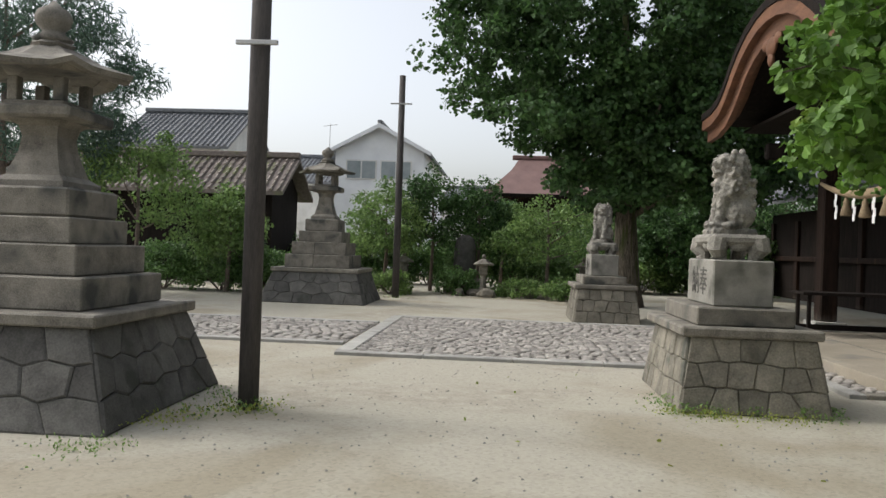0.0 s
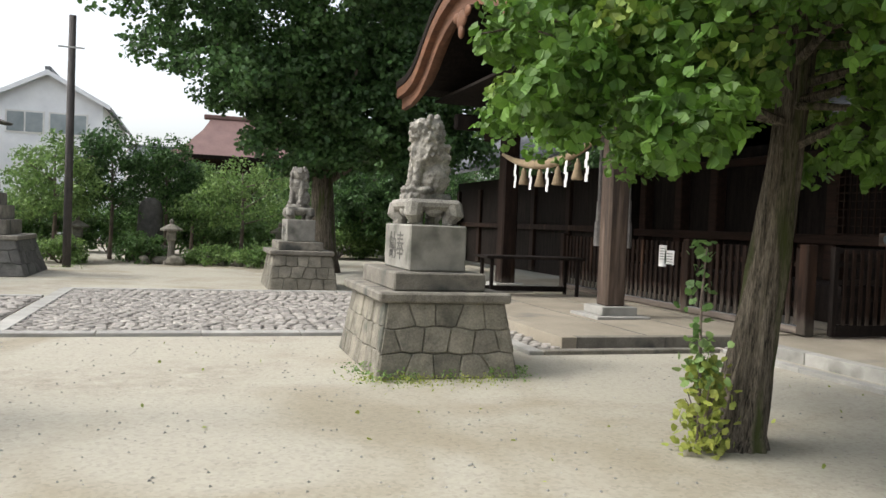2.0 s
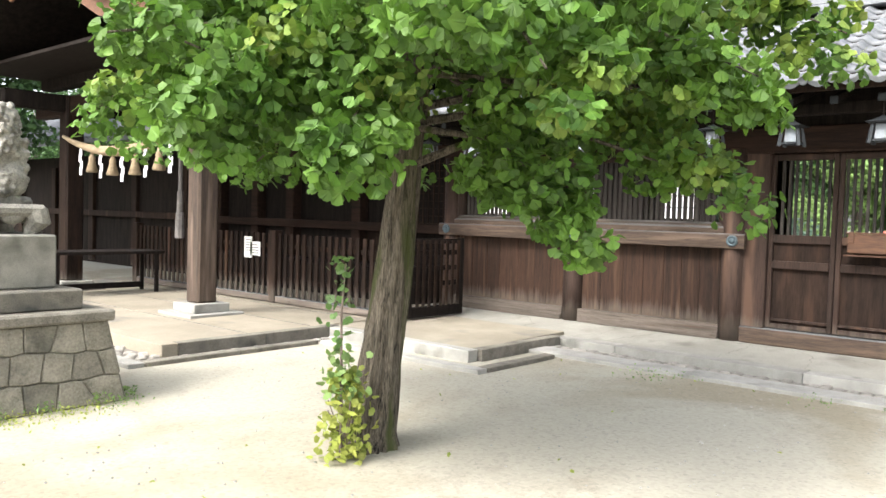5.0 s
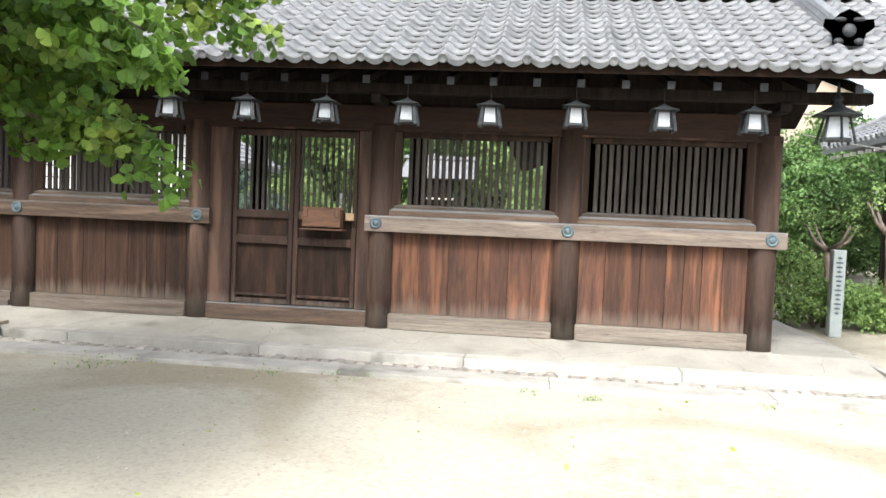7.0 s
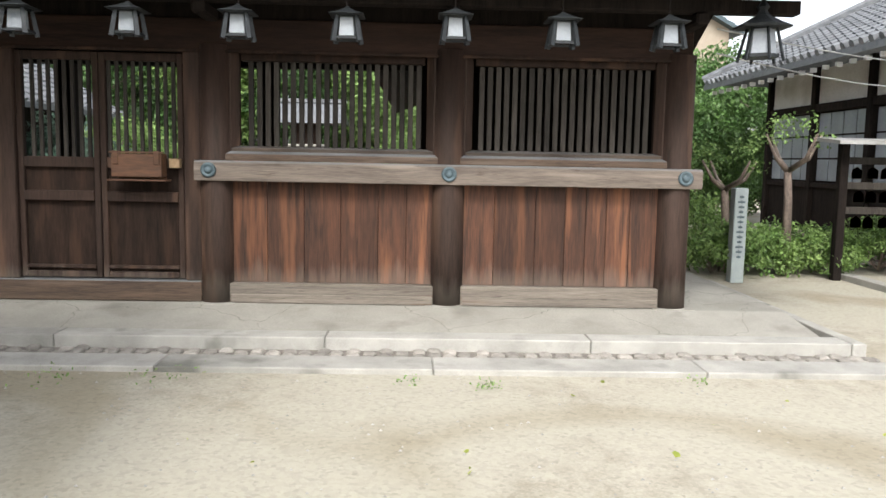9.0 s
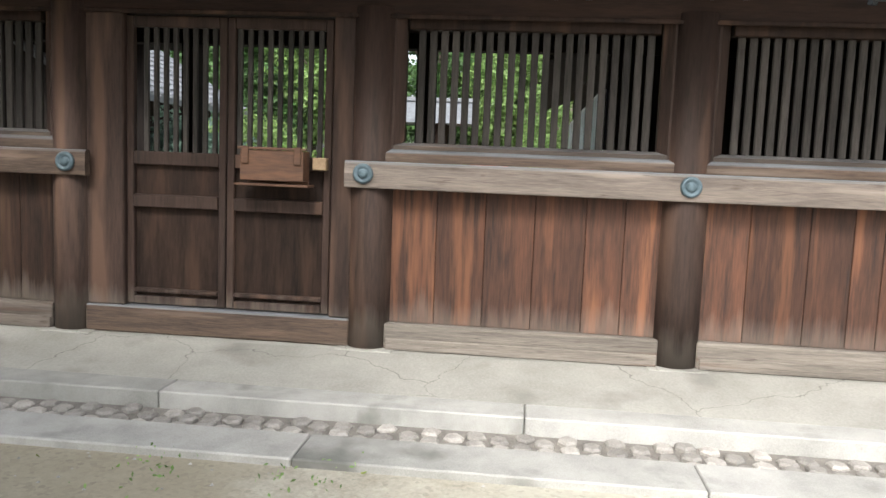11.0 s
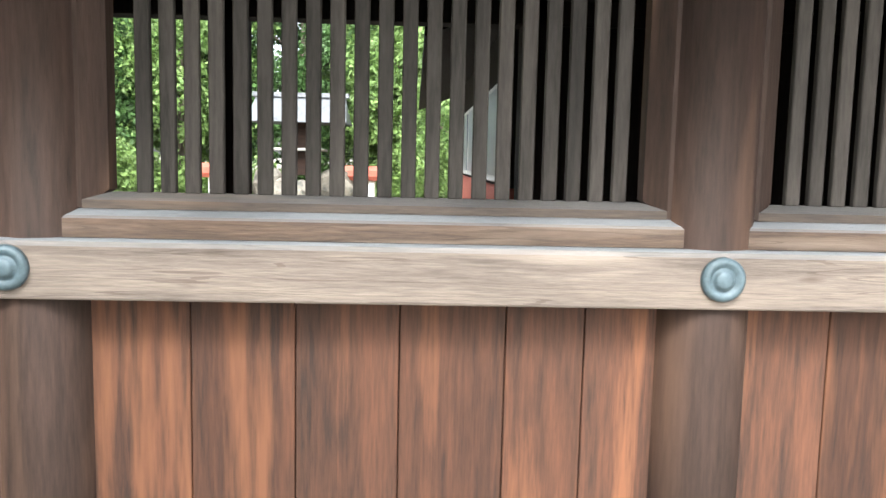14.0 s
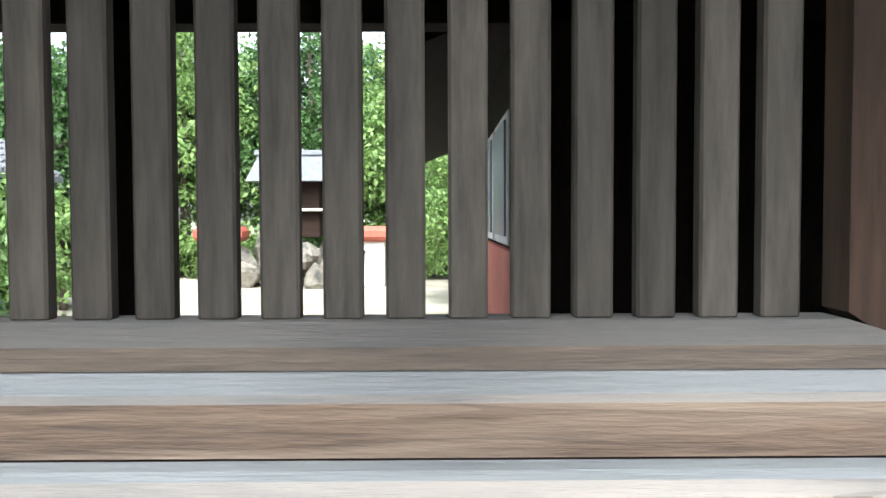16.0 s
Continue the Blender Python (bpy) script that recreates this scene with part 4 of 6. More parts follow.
def ribbon(name, x0, x1, top, thick, material, label, extra=0.0):
    bm = bmesh.new()
    rows = []
    for k, (y, z) in enumerate(prof):
        a = prof[max(k - 1, 0)]
        b = prof[min(k + 1, len(prof) - 1)]
        n = Vector((0, b[1] - a[1], -(b[0] - a[0]))).normalized()
        if n.z < 0:
            n = -n
        p = Vector((0, y, z))
        o, i = p + n * top, p + n * (top - thick)
        rows.append([bm.verts.new((x0, o.y, o.z)), bm.verts.new((x1, o.y, o.z)), bm.verts.new((x1, i.y, i.z)), bm.verts.new((x0, i.y, i.z))])
    for a, b in zip(rows, rows[1:]):
        for k in range(4):
            bm.faces.new((a[k], a[(k + 1) % 4], b[(k + 1) % 4], b[k]))
    bm.faces.new(rows[0])
    bm.faces.new(rows[-1][::-1])
    ob = part(name, bm, material, porch, label, smooth=False)
    return ob


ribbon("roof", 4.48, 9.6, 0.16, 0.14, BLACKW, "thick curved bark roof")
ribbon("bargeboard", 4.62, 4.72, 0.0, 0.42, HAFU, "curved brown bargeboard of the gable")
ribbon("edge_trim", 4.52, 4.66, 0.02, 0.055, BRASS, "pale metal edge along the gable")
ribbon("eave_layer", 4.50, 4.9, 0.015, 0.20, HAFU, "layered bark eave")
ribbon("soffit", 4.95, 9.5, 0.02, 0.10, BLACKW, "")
bm = bmesh.new()
for c, r in (((4.6, PC, 4.82), (0.05, 0.24, 0.16)), ((4.6, PC - 0.28, 4.9), (0.04, 0.16, 0.09)), ((4.6, PC + 0.28, 4.9), (0.04, 0.16, 0.09)), ((4.6, PC, 4.62), (0.05, 0.10, 0.12))):
    blob(bm, c, r)
part("gable_pendant", bm, HAFU, porch, "carved brown gable pendant", smooth=True)
bm = bmesh.new()
v = [bm.verts.new((9.7, y, z)) for y, z in prof] + [bm.verts.new((9.7, prof[-1][0], 3.0)), bm.verts.new((9.7, prof[0][0], 3.0))]
bm.faces.new(v)
bmesh.ops.solidify(bm, geom=bm.faces[:], thickness=0.05)
part("back_gable", bm, BLACKW, porch)

# rope with tassels and paper strips
rope = thing("sacred_rope", (6.3, PC, 2.4), "thick straw rope across the porch with tassels and white paper", "rope")
bm = bmesh.new()
pts = [(6.3, 11.6 + 4.0 * k / 14, 2.55 + 0.9 * ((k - 7) / 7) ** 2 * 0.35) for k in range(15)]
tube(bm, pts, [0.03 + 0.055 * math.sin(math.pi * k / 14) for k in range(15)], 10)
part("rope_body", bm, STRAW, rope, smooth=True)
for k in range(4):
    y = 12.35 + 0.72 * k
    z = 2.48 + 0.06 * abs(k - 1.5)
    bm = bmesh.new()
    lathe(bm, [(0.02, 0), (0.03, -0.06), (0.05, -0.09), (0.055, -0.12), (0.05, -0.15), (0.10, -0.33), (0.085, -0.35)][::-1], (6.3, y, z), 10)
    part("tassel", bm, STRAW, rope, smooth=True)
for k in range(5):
    y = 12.0 + 0.72 * k
    z = 2.50 + 0.06 * abs(k - 2)
    bm = bmesh.new()
    for j in range(4):
        box(bm, 6.27 + 0.006 * j, 6.276 + 0.006 * j, y - 0.06 + 0.04 * (j % 2), y + 0.03 + 0.04 * (j % 2), z - 0.11 * (j + 1), z - 0.11 * j + 0.02)
    part("paper_streamer", bm, PAPER, rope, "white folded paper streamer")
for y in (13.6, 12.6):
    bell = thing("bell_rope", (7.4, y, 1.1), "thick grey bell rope hanging in the porch", "rope")
    bm = bmesh.new()
    tube(bm, [(7.4, y, 3.3), (7.4, y, 1.8)], [0.035, 0.035], 8)
    part("rope_body", bm, ROPEG, bell)
    bm = bmesh.new()
    lathe(bm, [(0.075, 0.0), (0.08, 0.05), (0.07, 0.42), (0.055, 0.45), (0.05, 0.8)], (7.4, y, 1.15), 8)
    part("grip", bm, ROPEG, bell)

# back wall of the main hall, behind the porch
main = thing("main_hall", (11.5, PC, 0.1), "dark timber main hall wall behind the porch", "building")
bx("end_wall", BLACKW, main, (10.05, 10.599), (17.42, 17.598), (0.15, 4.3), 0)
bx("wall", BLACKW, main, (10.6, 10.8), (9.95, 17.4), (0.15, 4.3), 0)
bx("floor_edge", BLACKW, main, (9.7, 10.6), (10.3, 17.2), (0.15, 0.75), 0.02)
for y in (10.0, 11.3, 12.4, 14.4, 15.6, 17.0):
    bx("column", WOOD_HD, main, (10.36, 10.6), (y - 0.12, y + 0.12), (0.76, 3.6), 0.02)
for z in (1.35, 2.75):
    bx("cross_beam", WOOD_HD, main, (10.34, 10.37), (9.95, 17.3), (z, z + 0.16), 0.01)
bx("lower_panel", WOOD, main, (10.58, 10.598), (11.3, 12.4), (0.8, 1.35), 0)
bm = bmesh.new()
for k in range(9):
    box(bm, 10.33, 10.35, 10.15 + 0.12 * k, 10.17 + 0.12 * k, 1.52, 2.7)
for k in range(10):
    box(bm, 10.335, 10.345, 10.12, 11.18, 1.52 + 0.13 * k, 1.535 + 0.13 * k)
part("lattice", bm, WOOD, main, "square brown lattice")

# fence and gate before the hall
fence = thing("picket_fence", (8.15, 13.0, 0.15), "low dark brown picket fence with pointed posts before the hall", "fence")
PICK = box_mesh("picket", WOOD, 0.03, 0.075, 1.02, 0.006)
for y in (9.3, 11.9, 14.1, 16.4):
    bm = bmesh.new()
    box(bm, 8.07, 8.23, y - 0.08, y + 0.08, 0.16, 1.35, 0.012)
    part("post", bm, WOOD, fence)
for y0, y1 in ((9.38, 11.82), (11.98, 14.02), (14.18, 16.32)):
    bx("rail", WOOD, fence, (8.17, 8.21), (y0, y1), (1.05, 1.12), 0.006)
    bx("rail", WOOD, fence, (8.17, 8.21), (y0, y1), (0.5, 0.57), 0.006)
    bx("foot_beam", WOOD_H, fence, (8.08, 8.22), (y0, y1), (0.17, 0.27), 0.008)
    y = y0 + 0.08
    while y < y1 - 0.03:
        piece("picket", PICK, fence, (8.14, y, 0.275))
        y += 0.155
gate = thing("fence_gate", (8.9, 9.25, 0.15), "dark lattice gate leaf standing open beside the fence", "gate")
bx("foot_beam", BLACKW, gate, (8.4, 9.55), (9.05, 9.15), (0.17, 0.32), 0.008)
bx("post", BLACKW, gate, (8.35, 8.43), (9.06, 9.14), (0.17, 1.33), 0.008)
bx("post", BLACKW, gate, (9.5, 9.58), (9.06, 9.14), (0.17, 1.33), 0.008)
for z in (0.62, 0.85, 1.08, 1.25):
    bx("rail", BLACKW, gate, (8.43, 9.5), (9.07, 9.12), (z, z + 0.07), 0.005)
for x in np.arange(8.5, 9.48, 0.13):
    bx("bar", WOOD, gate, (x, x + 0.06), (9.05, 9.07), (0.32, 1.3), 0.004)
for y, w, z0, z1 in ((12.62, 0.11, 0.86, 1.22), (12.42, 0.14, 0.9, 1.14)):
    n = thing("notice", (8.1, y, z0), "white paper notice fixed to the fence pickets", "notice")
    bx("sheet", PAPER, n, (8.112, 8.12), (y - w, y + w), (z0, z1), 0)
    bm = bmesh.new()
    for k in range(5):
        box(bm, 8.1095, 8.1118, y - w * 0.7, y + w * 0.6, z1 - 0.06 - 0.045 * k, z1 - 0.05 - 0.045 * k)
    part("print", bm, INK, n)
table = thing("table", (7.0, 15.2, 0.15), "long dark wooden table with thin top beside the post", "table")
bx("tabletop", BLACKW, table, (5.6, 7.6), (14.4, 15.1), (0.84, 0.89), 0.006)
for x in (5.7, 7.45):
    for y in (14.48, 15.0):
        bx("leg", BLACKW, table, (x, x + 0.06), (y - 0.03, y + 0.03), (0.15, 0.84), 0.005)
bx("stretcher", BLACKW, table, (5.76, 7.45), (14.97, 15.03), (0.2, 0.3), 0.005)

# ---- guardian statues ----
FONT_DONE = []


def guardian(ox, oy, seed, body_yaw, head_yaw):
    r = np.random.default_rng(seed)
    ped = thing("statue_pedestal", (ox, oy, 0), "stepped granite pedestal on a battered field-stone base", "pedestal", "statue pedestals")
    stone_base(ped, ox - 0.63, ox + 0.72, oy - 0.9, oy + 0.92, 0.69, 0.11, 3, 0.25, r, FIELD, hexed=0.14)
    bx("slab", GRANITE_D, ped, (ox - 0.62, ox + 0.66), (oy - 0.86, oy + 0.88), (0.692, 0.787), 0.018, "thick weathered slab")
    bx("step", GRANITE_D, ped, (ox - 0.45, ox + 0.45), (oy - 0.70, oy + 0.72), (0.789, 0.96), 0.014)
    bx("block", GRANITE_M, ped, (ox - 0.27, ox + 0.30), (oy - 0.53, oy + 0.48), (0.962, 1.41), 0.015, "squared pale block with carved writing")
    cx, cy = ox + 0.01, oy - 0.02
    bm = bmesh.new()
    box(bm, cx - 0.27, cx + 0.27, cy - 0.40, cy + 0.40, 1.55, 1.66, 0.035)
    for sx in (-1, 1):
        for sy in (-1, 1):
            tube(bm, [(cx + sx * 0.19, cy + sy * 0.32, 1.60), (cx + sx * 0.21, cy + sy * 0.34, 1.52), (cx + sx * 0.17, cy + sy * 0.29, 1.45), (cx + sx * 0.18, cy + sy * 0.30, 1.405)], [0.1, 0.095, 0.07, 0.08], 10)
    for sy in (-1, 1):
        blob(bm, (cx, cy + sy * 0.33, 1.55), (0.10, 0.05, 0.06))
    for sx in (-1, 1):
        blob(bm, (cx + sx * 0.21, cy, 1.55), (0.045, 0.12, 0.06))
    part("scroll_table", bm, STATUE, ped, "low footed stone table")
    txt = bpy.data.curves.new("carved_writing", "FONT")
    txt.body, txt.size, txt.extrude, txt.align_x = "納奉", 0.30, 0.002, "CENTER"
    txt.materials.append(CARVED)
    w = new("carved_writing", txt)
    w.parent = ped
    w.matrix_local = Matrix.Translation(Vector((ox - 0.273, oy - 0.02, 1.08)) - BASE[ped]) @ Euler((radians(90), 0, radians(-90))).to_matrix().to_4x4()
    bm = bmesh.new()
    zb = 1.72
    box(bm, -0.25, 0.25, -0.2, 0.2, -0.085, 0.0, 0.02)
    blob(bm, (-0.08, 0, 0.17), (0.18, 0.19, 0.20))
    blob(bm, (-0.03, 0, 0.34), (0.17, 0.165, 0.24))
    blob(bm, (0.06, 0, 0.40), (0.12, 0.15, 0.19))
    blob(bm, (-0.03, 0, 0.55), (0.155, 0.175, 0.17))
    for a in (-1, 1):
        blob(bm, (0.06, a * 0.115, 0.40), (0.09, 0.065, 0.11))
        tube(bm, [(0.08, a * 0.115, 0.40), (0.13, a * 0.115, 0.2), (0.15, a * 0.115, 0.03)], [0.07, 0.052, 0.055], 10)
        blob(bm, (0.185, a * 0.115, 0.035), (0.075, 0.06, 0.045))
        blob(bm, (-0.07, a * 0.14, 0.13), (0.15, 0.085, 0.14))
        blob(bm, (0.05, a * 0.185, 0.03), (0.10, 0.05, 0.035))
        for q in range(3):
            blob(bm, (0.235, a * 0.115 + 0.032 * (q - 1), 0.03), (0.022, 0.018, 0.025), None, 8)
    blob(bm, (-0.19, 0, 0.26), (0.075, 0.12, 0.22))
    for k in range(11):
        blob(bm, (-0.235 + 0.01 * (k % 3), 0.085 * math.sin(k * 2.1), 0.12 + 0.036 * k), (0.042, 0.05, 0.04), None, 8)
    hy = Matrix.Rotation(radians(head_yaw - body_yaw), 3, "Z")

    def head(p, rad, n=10):
        q = hy @ Vector((p[0], p[1], 0))
        blob(bm, (q.x + 0.03, q.y, p[2]), rad, (0, 0, head_yaw - body_yaw), n)

    head((0.02, 0, 0.635), (0.145, 0.145, 0.13))
    head((0.12, 0, 0.655), (0.085, 0.085, 0.04))
    head((0.155, 0, 0.64), (0.04, 0.045, 0.03), 8)
    head((0.11, 0, 0.565), (0.075, 0.08, 0.03))
    for a in (-1, 1):
        head((0.115, a * 0.06, 0.70), (0.04, 0.045, 0.022), 8)
        head((0.09, a * 0.075, 0.61), (0.06, 0.03, 0.035), 8)
        head((-0.01, a * 0.135, 0.69), (0.05, 0.03, 0.035), 8)
    for k in range(84):
        a = 0.95 + 4.4 * ((k * 0.618) % 1.0)
        z = 0.36 + 0.42 * k / 84
        rr = 0.185 + 0.012 * math.sin(z * 9) - 0.55 * max(0, z - 0.64)
        q = hy @ Vector((rr * math.cos(a), rr * 1.05 * math.sin(a), 0))
        s = r.uniform(0.026, 0.042)
        blob(bm, (q.x + 0.01, q.y, z), (s, s, s), None, 8)
        blob(bm, (q.x * 1.12 + 0.01, q.y * 1.12, z - 0.012), (s * 0.6, s * 0.6, s * 0.6), None, 8)
    for k in range(14):
        a = r.uniform(-0.9, 0.9)
        q = hy @ Vector((0.13 * math.cos(a), 0.14 * math.sin(a), 0))
        blob(bm, (q.x, q.y, r.uniform(0.40, 0.53)), (0.03, 0.035, 0.045), None, 8)
    bmesh.ops.rotate(bm, verts=bm.verts, cent=(0, 0, 0), matrix=Matrix.Rotation(radians(body_yaw), 3, "Z"))
    bmesh.ops.scale(bm, verts=bm.verts, vec=(0.9, 0.9, 1.0))
    bmesh.ops.translate(bm, verts=bm.verts, vec=(cx, cy, zb))
    st = part("guardian_statue", bm, STATUE, None, "seated weathered stone lion-dog statue on its pedestal", smooth=True, category="statue")
    st["group"] = "guardian statues"
    rm = st.modifiers.new("fuse", "REMESH")
    rm.mode, rm.voxel_size, rm.use_smooth_shade = "VOXEL", 0.011, True
    for kind, scale, amount in (("CLOUDS", 0.05, 0.035), ("CLOUDS", 0.016, 0.022)):
        tex = bpy.data.textures.new("weathering", kind)
        tex.noise_scale = scale
        dm = st.modifiers.new("worn", "DISPLACE")
        dm.texture, dm.strength, dm.mid_level, dm.texture_coords = tex, amount, 0.5, "GLOBAL"


guardian(2.70, 8.65, 5, 180, 200)
guardian(2.55, 17.6, 6, 235, 262)

# ---- stone lanterns ----
def great_lantern(cx, cy, s, seed, w=1.0):
    r = np.random.default_rng(seed)
    t = thing("stone_lantern", (cx, cy, 0), "tall stepped granite lantern on a battered dark field-stone base", "lantern", "great stone lanterns")
    stone_base(t, cx - 1.27 * w, cx + 1.27 * w, cy - 1.27 * w, cy + 1.27 * w, 0.74, 0.26, 3, 0.42, r, STONE_DK, hexed=0.3)
    bx("slab", GRANITE_D, t, (cx - 1.07 * w, cx + 1.07 * w), (cy - 1.07 * w, cy + 1.07 * w), (0.742, 0.84), 0.015, "wide overhanging slab")
    z = 0.842
    for half, h in ((0.80 * w, 0.28), (0.67 * w, 0.27), (0.54 * w, 0.235)):
        if half > 0.56:
            for a in (-1, 1):
                bx("tier_stone", GRANITE_D, t, ((cx - half, cx - 0.103) if a < 0 else (cx - 0.097, cx + half)), (cy - half, cy + half), (z, z + h * s - 0.003), 0.012)
        else:
            bx("tier_stone", GRANITE_D, t, (cx - half, cx + half), (cy - half, cy + half), (z, z + h * s - 0.003), 0.012)
        z += h * s
    bx("plinth", GRANITE_D, t, (cx - 0.42, cx + 0.42), (cy - 0.42, cy + 0.42), (z, z + 0.26 * s), 0.02)
    z += 0.26 * s
    bm = bmesh.new()
    lathe(bm, [(0.48, 0), (0.47, 0.05), (0.36, 0.10), (0.26, 0.3), (0.235, 0.42), (0.27, 0.5), (0.36, 0.545)], (0, 0, 0), 4, math.pi / 4)
    bmesh.ops.scale(bm, verts=bm.verts, vec=(0.92, 0.92, 1.12 * s))
    bmesh.ops.translate(bm, verts=bm.verts, vec=(cx, cy, z + 0.002))
    part("shaft", bm, GRANITE_D, t, "flared square shaft")
    z += 0.545 * 1.12 * s + 0.003
    bx("platform", GRANITE_D, t, (cx - 0.38, cx + 0.38), (cy - 0.38, cy + 0.38), (z, z + 0.11 * s), 0.02)
    z += 0.11 * s
    fb = bx("firebox_floor", GRANITE_D, t, (cx - 0.26, cx + 0.26), (cy - 0.26, cy + 0.26), (z, z + 0.05), 0.01)
    for sx in (-1, 1):
        for sy in (-1, 1):
            bx("firebox_post", GRANITE_D, t, (cx + sx * 0.2 - 0.045, cx + sx * 0.2 + 0.045), (cy + sy * 0.2 - 0.045, cy + sy * 0.2 + 0.045), (z + 0.05, z + 0.27 * s), 0.008)
    z += 0.27 * s
    bm = bmesh.new()
    lathe(bm, [(0.50, 0.05), (0.68, 0.02), (0.70, 0.07), (0.42, 0.17), (0.26, 0.27), (0.18, 0.31), (0.2, 0.34), (0.16, 0.37)], (cx, cy, z), 24, math.pi / 4, 0.55)
    for v in bm.verts:
        d = max(abs(v.co.x - cx), abs(v.co.y - cy))
        diag = min(abs(v.co.x - cx), abs(v.co.y - cy)) / (d + 1e-6)
        v.co.z += 0.09 * diag ** 3 * min(1, d / 0.5)
    bmesh.ops.scale(bm, verts=bm.verts, vec=(0.85, 0.85, 0.88), space=Matrix.Translation((-cx, -cy, -z)))
    part("roof", bm, GRANITE_D, t, "curved stone roof with upturned corners", smooth=False)
    z += 0.325
    bm = bmesh.new()
    lathe(bm, [(0.15, 0), (0.17, 0.04), (0.10, 0.08), (0.09, 0.11), (0.14, 0.16), (0.155, 0.22), (0.13, 0.28), (0.05, 0.33), (0.015, 0.37)], (cx, cy, z), 16)
    part("finial", bm, GRANITE_D, t, "round onion-shaped finial", smooth=True)


great_lantern(-3.5, 6.95, 0.93, 11, 0.9)
great_lantern(-4.05, 20.2, 1.15, 12)


def pole(x, y, h, r, bar, label):
    t = thing("utility_pole", (x, y, 0), label, "pole")
    bm = bmesh.new()
    lathe(bm, [(r, 0), (r * 0.96, h * 0.5), (r * 0.85, h)], (x, y, 0), 14)
    part("shaft", bm, POLEW, t, smooth=True)
    bm = bmesh.new()
    box(bm, x - bar, x + bar, y - r - 0.03, y - r + 0.005, h * 0 + BARZ[0] - 0.02, BARZ[0] + 0.02, 0.004)
    part("crossbar", bm, ZINC, t)
    return t


BARZ = [3.10]
pole(-1.70, 7.02, 6.5, 0.088, 0.18, "tall dark wooden pole with short metal crossbar beside the lantern")
BARZ[0] = 5.40
pole(-2.5, 22.4, 6.2, 0.10, 0.30, "tall slim dark pole with short crossbar near the shrubs")

# ---- trees and plants ----
def crown(name, parent, c, r, n_clumps, each, clump_r, leaf, shape, faces, material, seed, low=-0.55, hollow=0.55, label="", droop=0.4, warp=0.25, flat=0.7):
    g = np.random.default_rng(seed)
    d = g.normal(size=(n_clumps * 3, 3))
    d /= np.linalg.norm(d, axis=1)[:, None]
    d = d[d[:, 2] > low][:n_clumps]
    k = g.uniform(hollow, 1.0, size=(len(d), 1))
    lump = 1 + warp * np.array([noise.noise(Vector(q * 2.3) + Vector((seed, 0, 0))) for q in d])[:, None]
    centres = np.array(c) + d * np.array(r) * k * lump
    p, o = clumps(g, centres, clump_r, each, flat)
    return leaves(name, p, g.uniform(0.75, 1.25, len(p)) * leaf, g, shape, faces, material, parent, label, outward=o * 0.6, droop=droop)


ginkgo = thing("ginkgo_tree", (4.02, 5.35, 0), "leaning young ginkgo tree with furrowed bark and bright green fan leaves", "tree")
bm = bmesh.new()
tr = [(4.02, 5.37, -0.05), (4.04, 5.36, 0.12), (4.1, 5.33, 0.6), (4.16, 5.3, 1.1), (4.22, 5.28, 1.7), (4.26, 5.25, 2.3), (4.3, 5.2, 3.0), (4.3, 5.15, 3.8)]
rad = [0.25, 0.185, 0.15, 0.128, 0.115, 0.095, 0.08, 0.04]
fine_z = np.linspace(-0.05, 3.8, 46)
pts = [tuple(np.interp(z, [q[2] for q in tr], [q[i] for q in tr]) for i in range(3)) for z in fine_z]
tube(bm, pts, [float(np.interp(z, [q[2] for q in tr], rad)) for z in fine_z], 56)
for v in bm.verts:
    cx_, cy_ = (float(np.interp(v.co.z, [q[2] for q in tr], [q[i] for q in tr])) for i in (0, 1))
    dx, dy = v.co.x - cx_, v.co.y - cy_
    th = math.atan2(dy, dx)
    w = noise.noise(Vector((math.cos(th) * 5.5, math.sin(th) * 5.5, v.co.z * 1.3))) + 0.6 * noise.noise(Vector((math.cos(th) * 12, math.sin(th) * 12, v.co.z * 3)))
    flare = 0.18 * max(0, 0.35 - v.co.z) * (1 + math.sin(th * 4))
    v.co += Vector((dx, dy, 0)) * (0.24 * w + flare)
part("trunk", bm, BARK, ginkgo, "leaning furrowed grey-brown trunk with moss", smooth=True)
g = np.random.default_rng(21)
tips = []
for k in range(26):
    a = 2 * math.pi * k / 26 + g.uniform(-0.2, 0.2)
    z0 = g.uniform(1.9, 3.4)
    L = g.uniform(1.5, 2.4) * (1.1 - 0.12 * (z0 - 1.9))
    s = Vector((4.24, 5.24, z0))
    mid = s + Vector((math.cos(a) * L * 0.5, math.sin(a) * L * 0.5, g.uniform(0.1, 0.5)))
    e = s + Vector((math.cos(a) * L, math.sin(a) * L, g.uniform(-0.5, 0.6)))
    bm = bmesh.new()
    tube(bm, [s, mid, e], [0.035, 0.02, 0.006], 6)
    part("branch", bm, BARK, ginkgo)
    for q in np.linspace(0.3, 1.05, 7):
        tips.append(s.lerp(mid, q * 2) if q < 0.5 else mid.lerp(e, (q - 0.5) * 2))
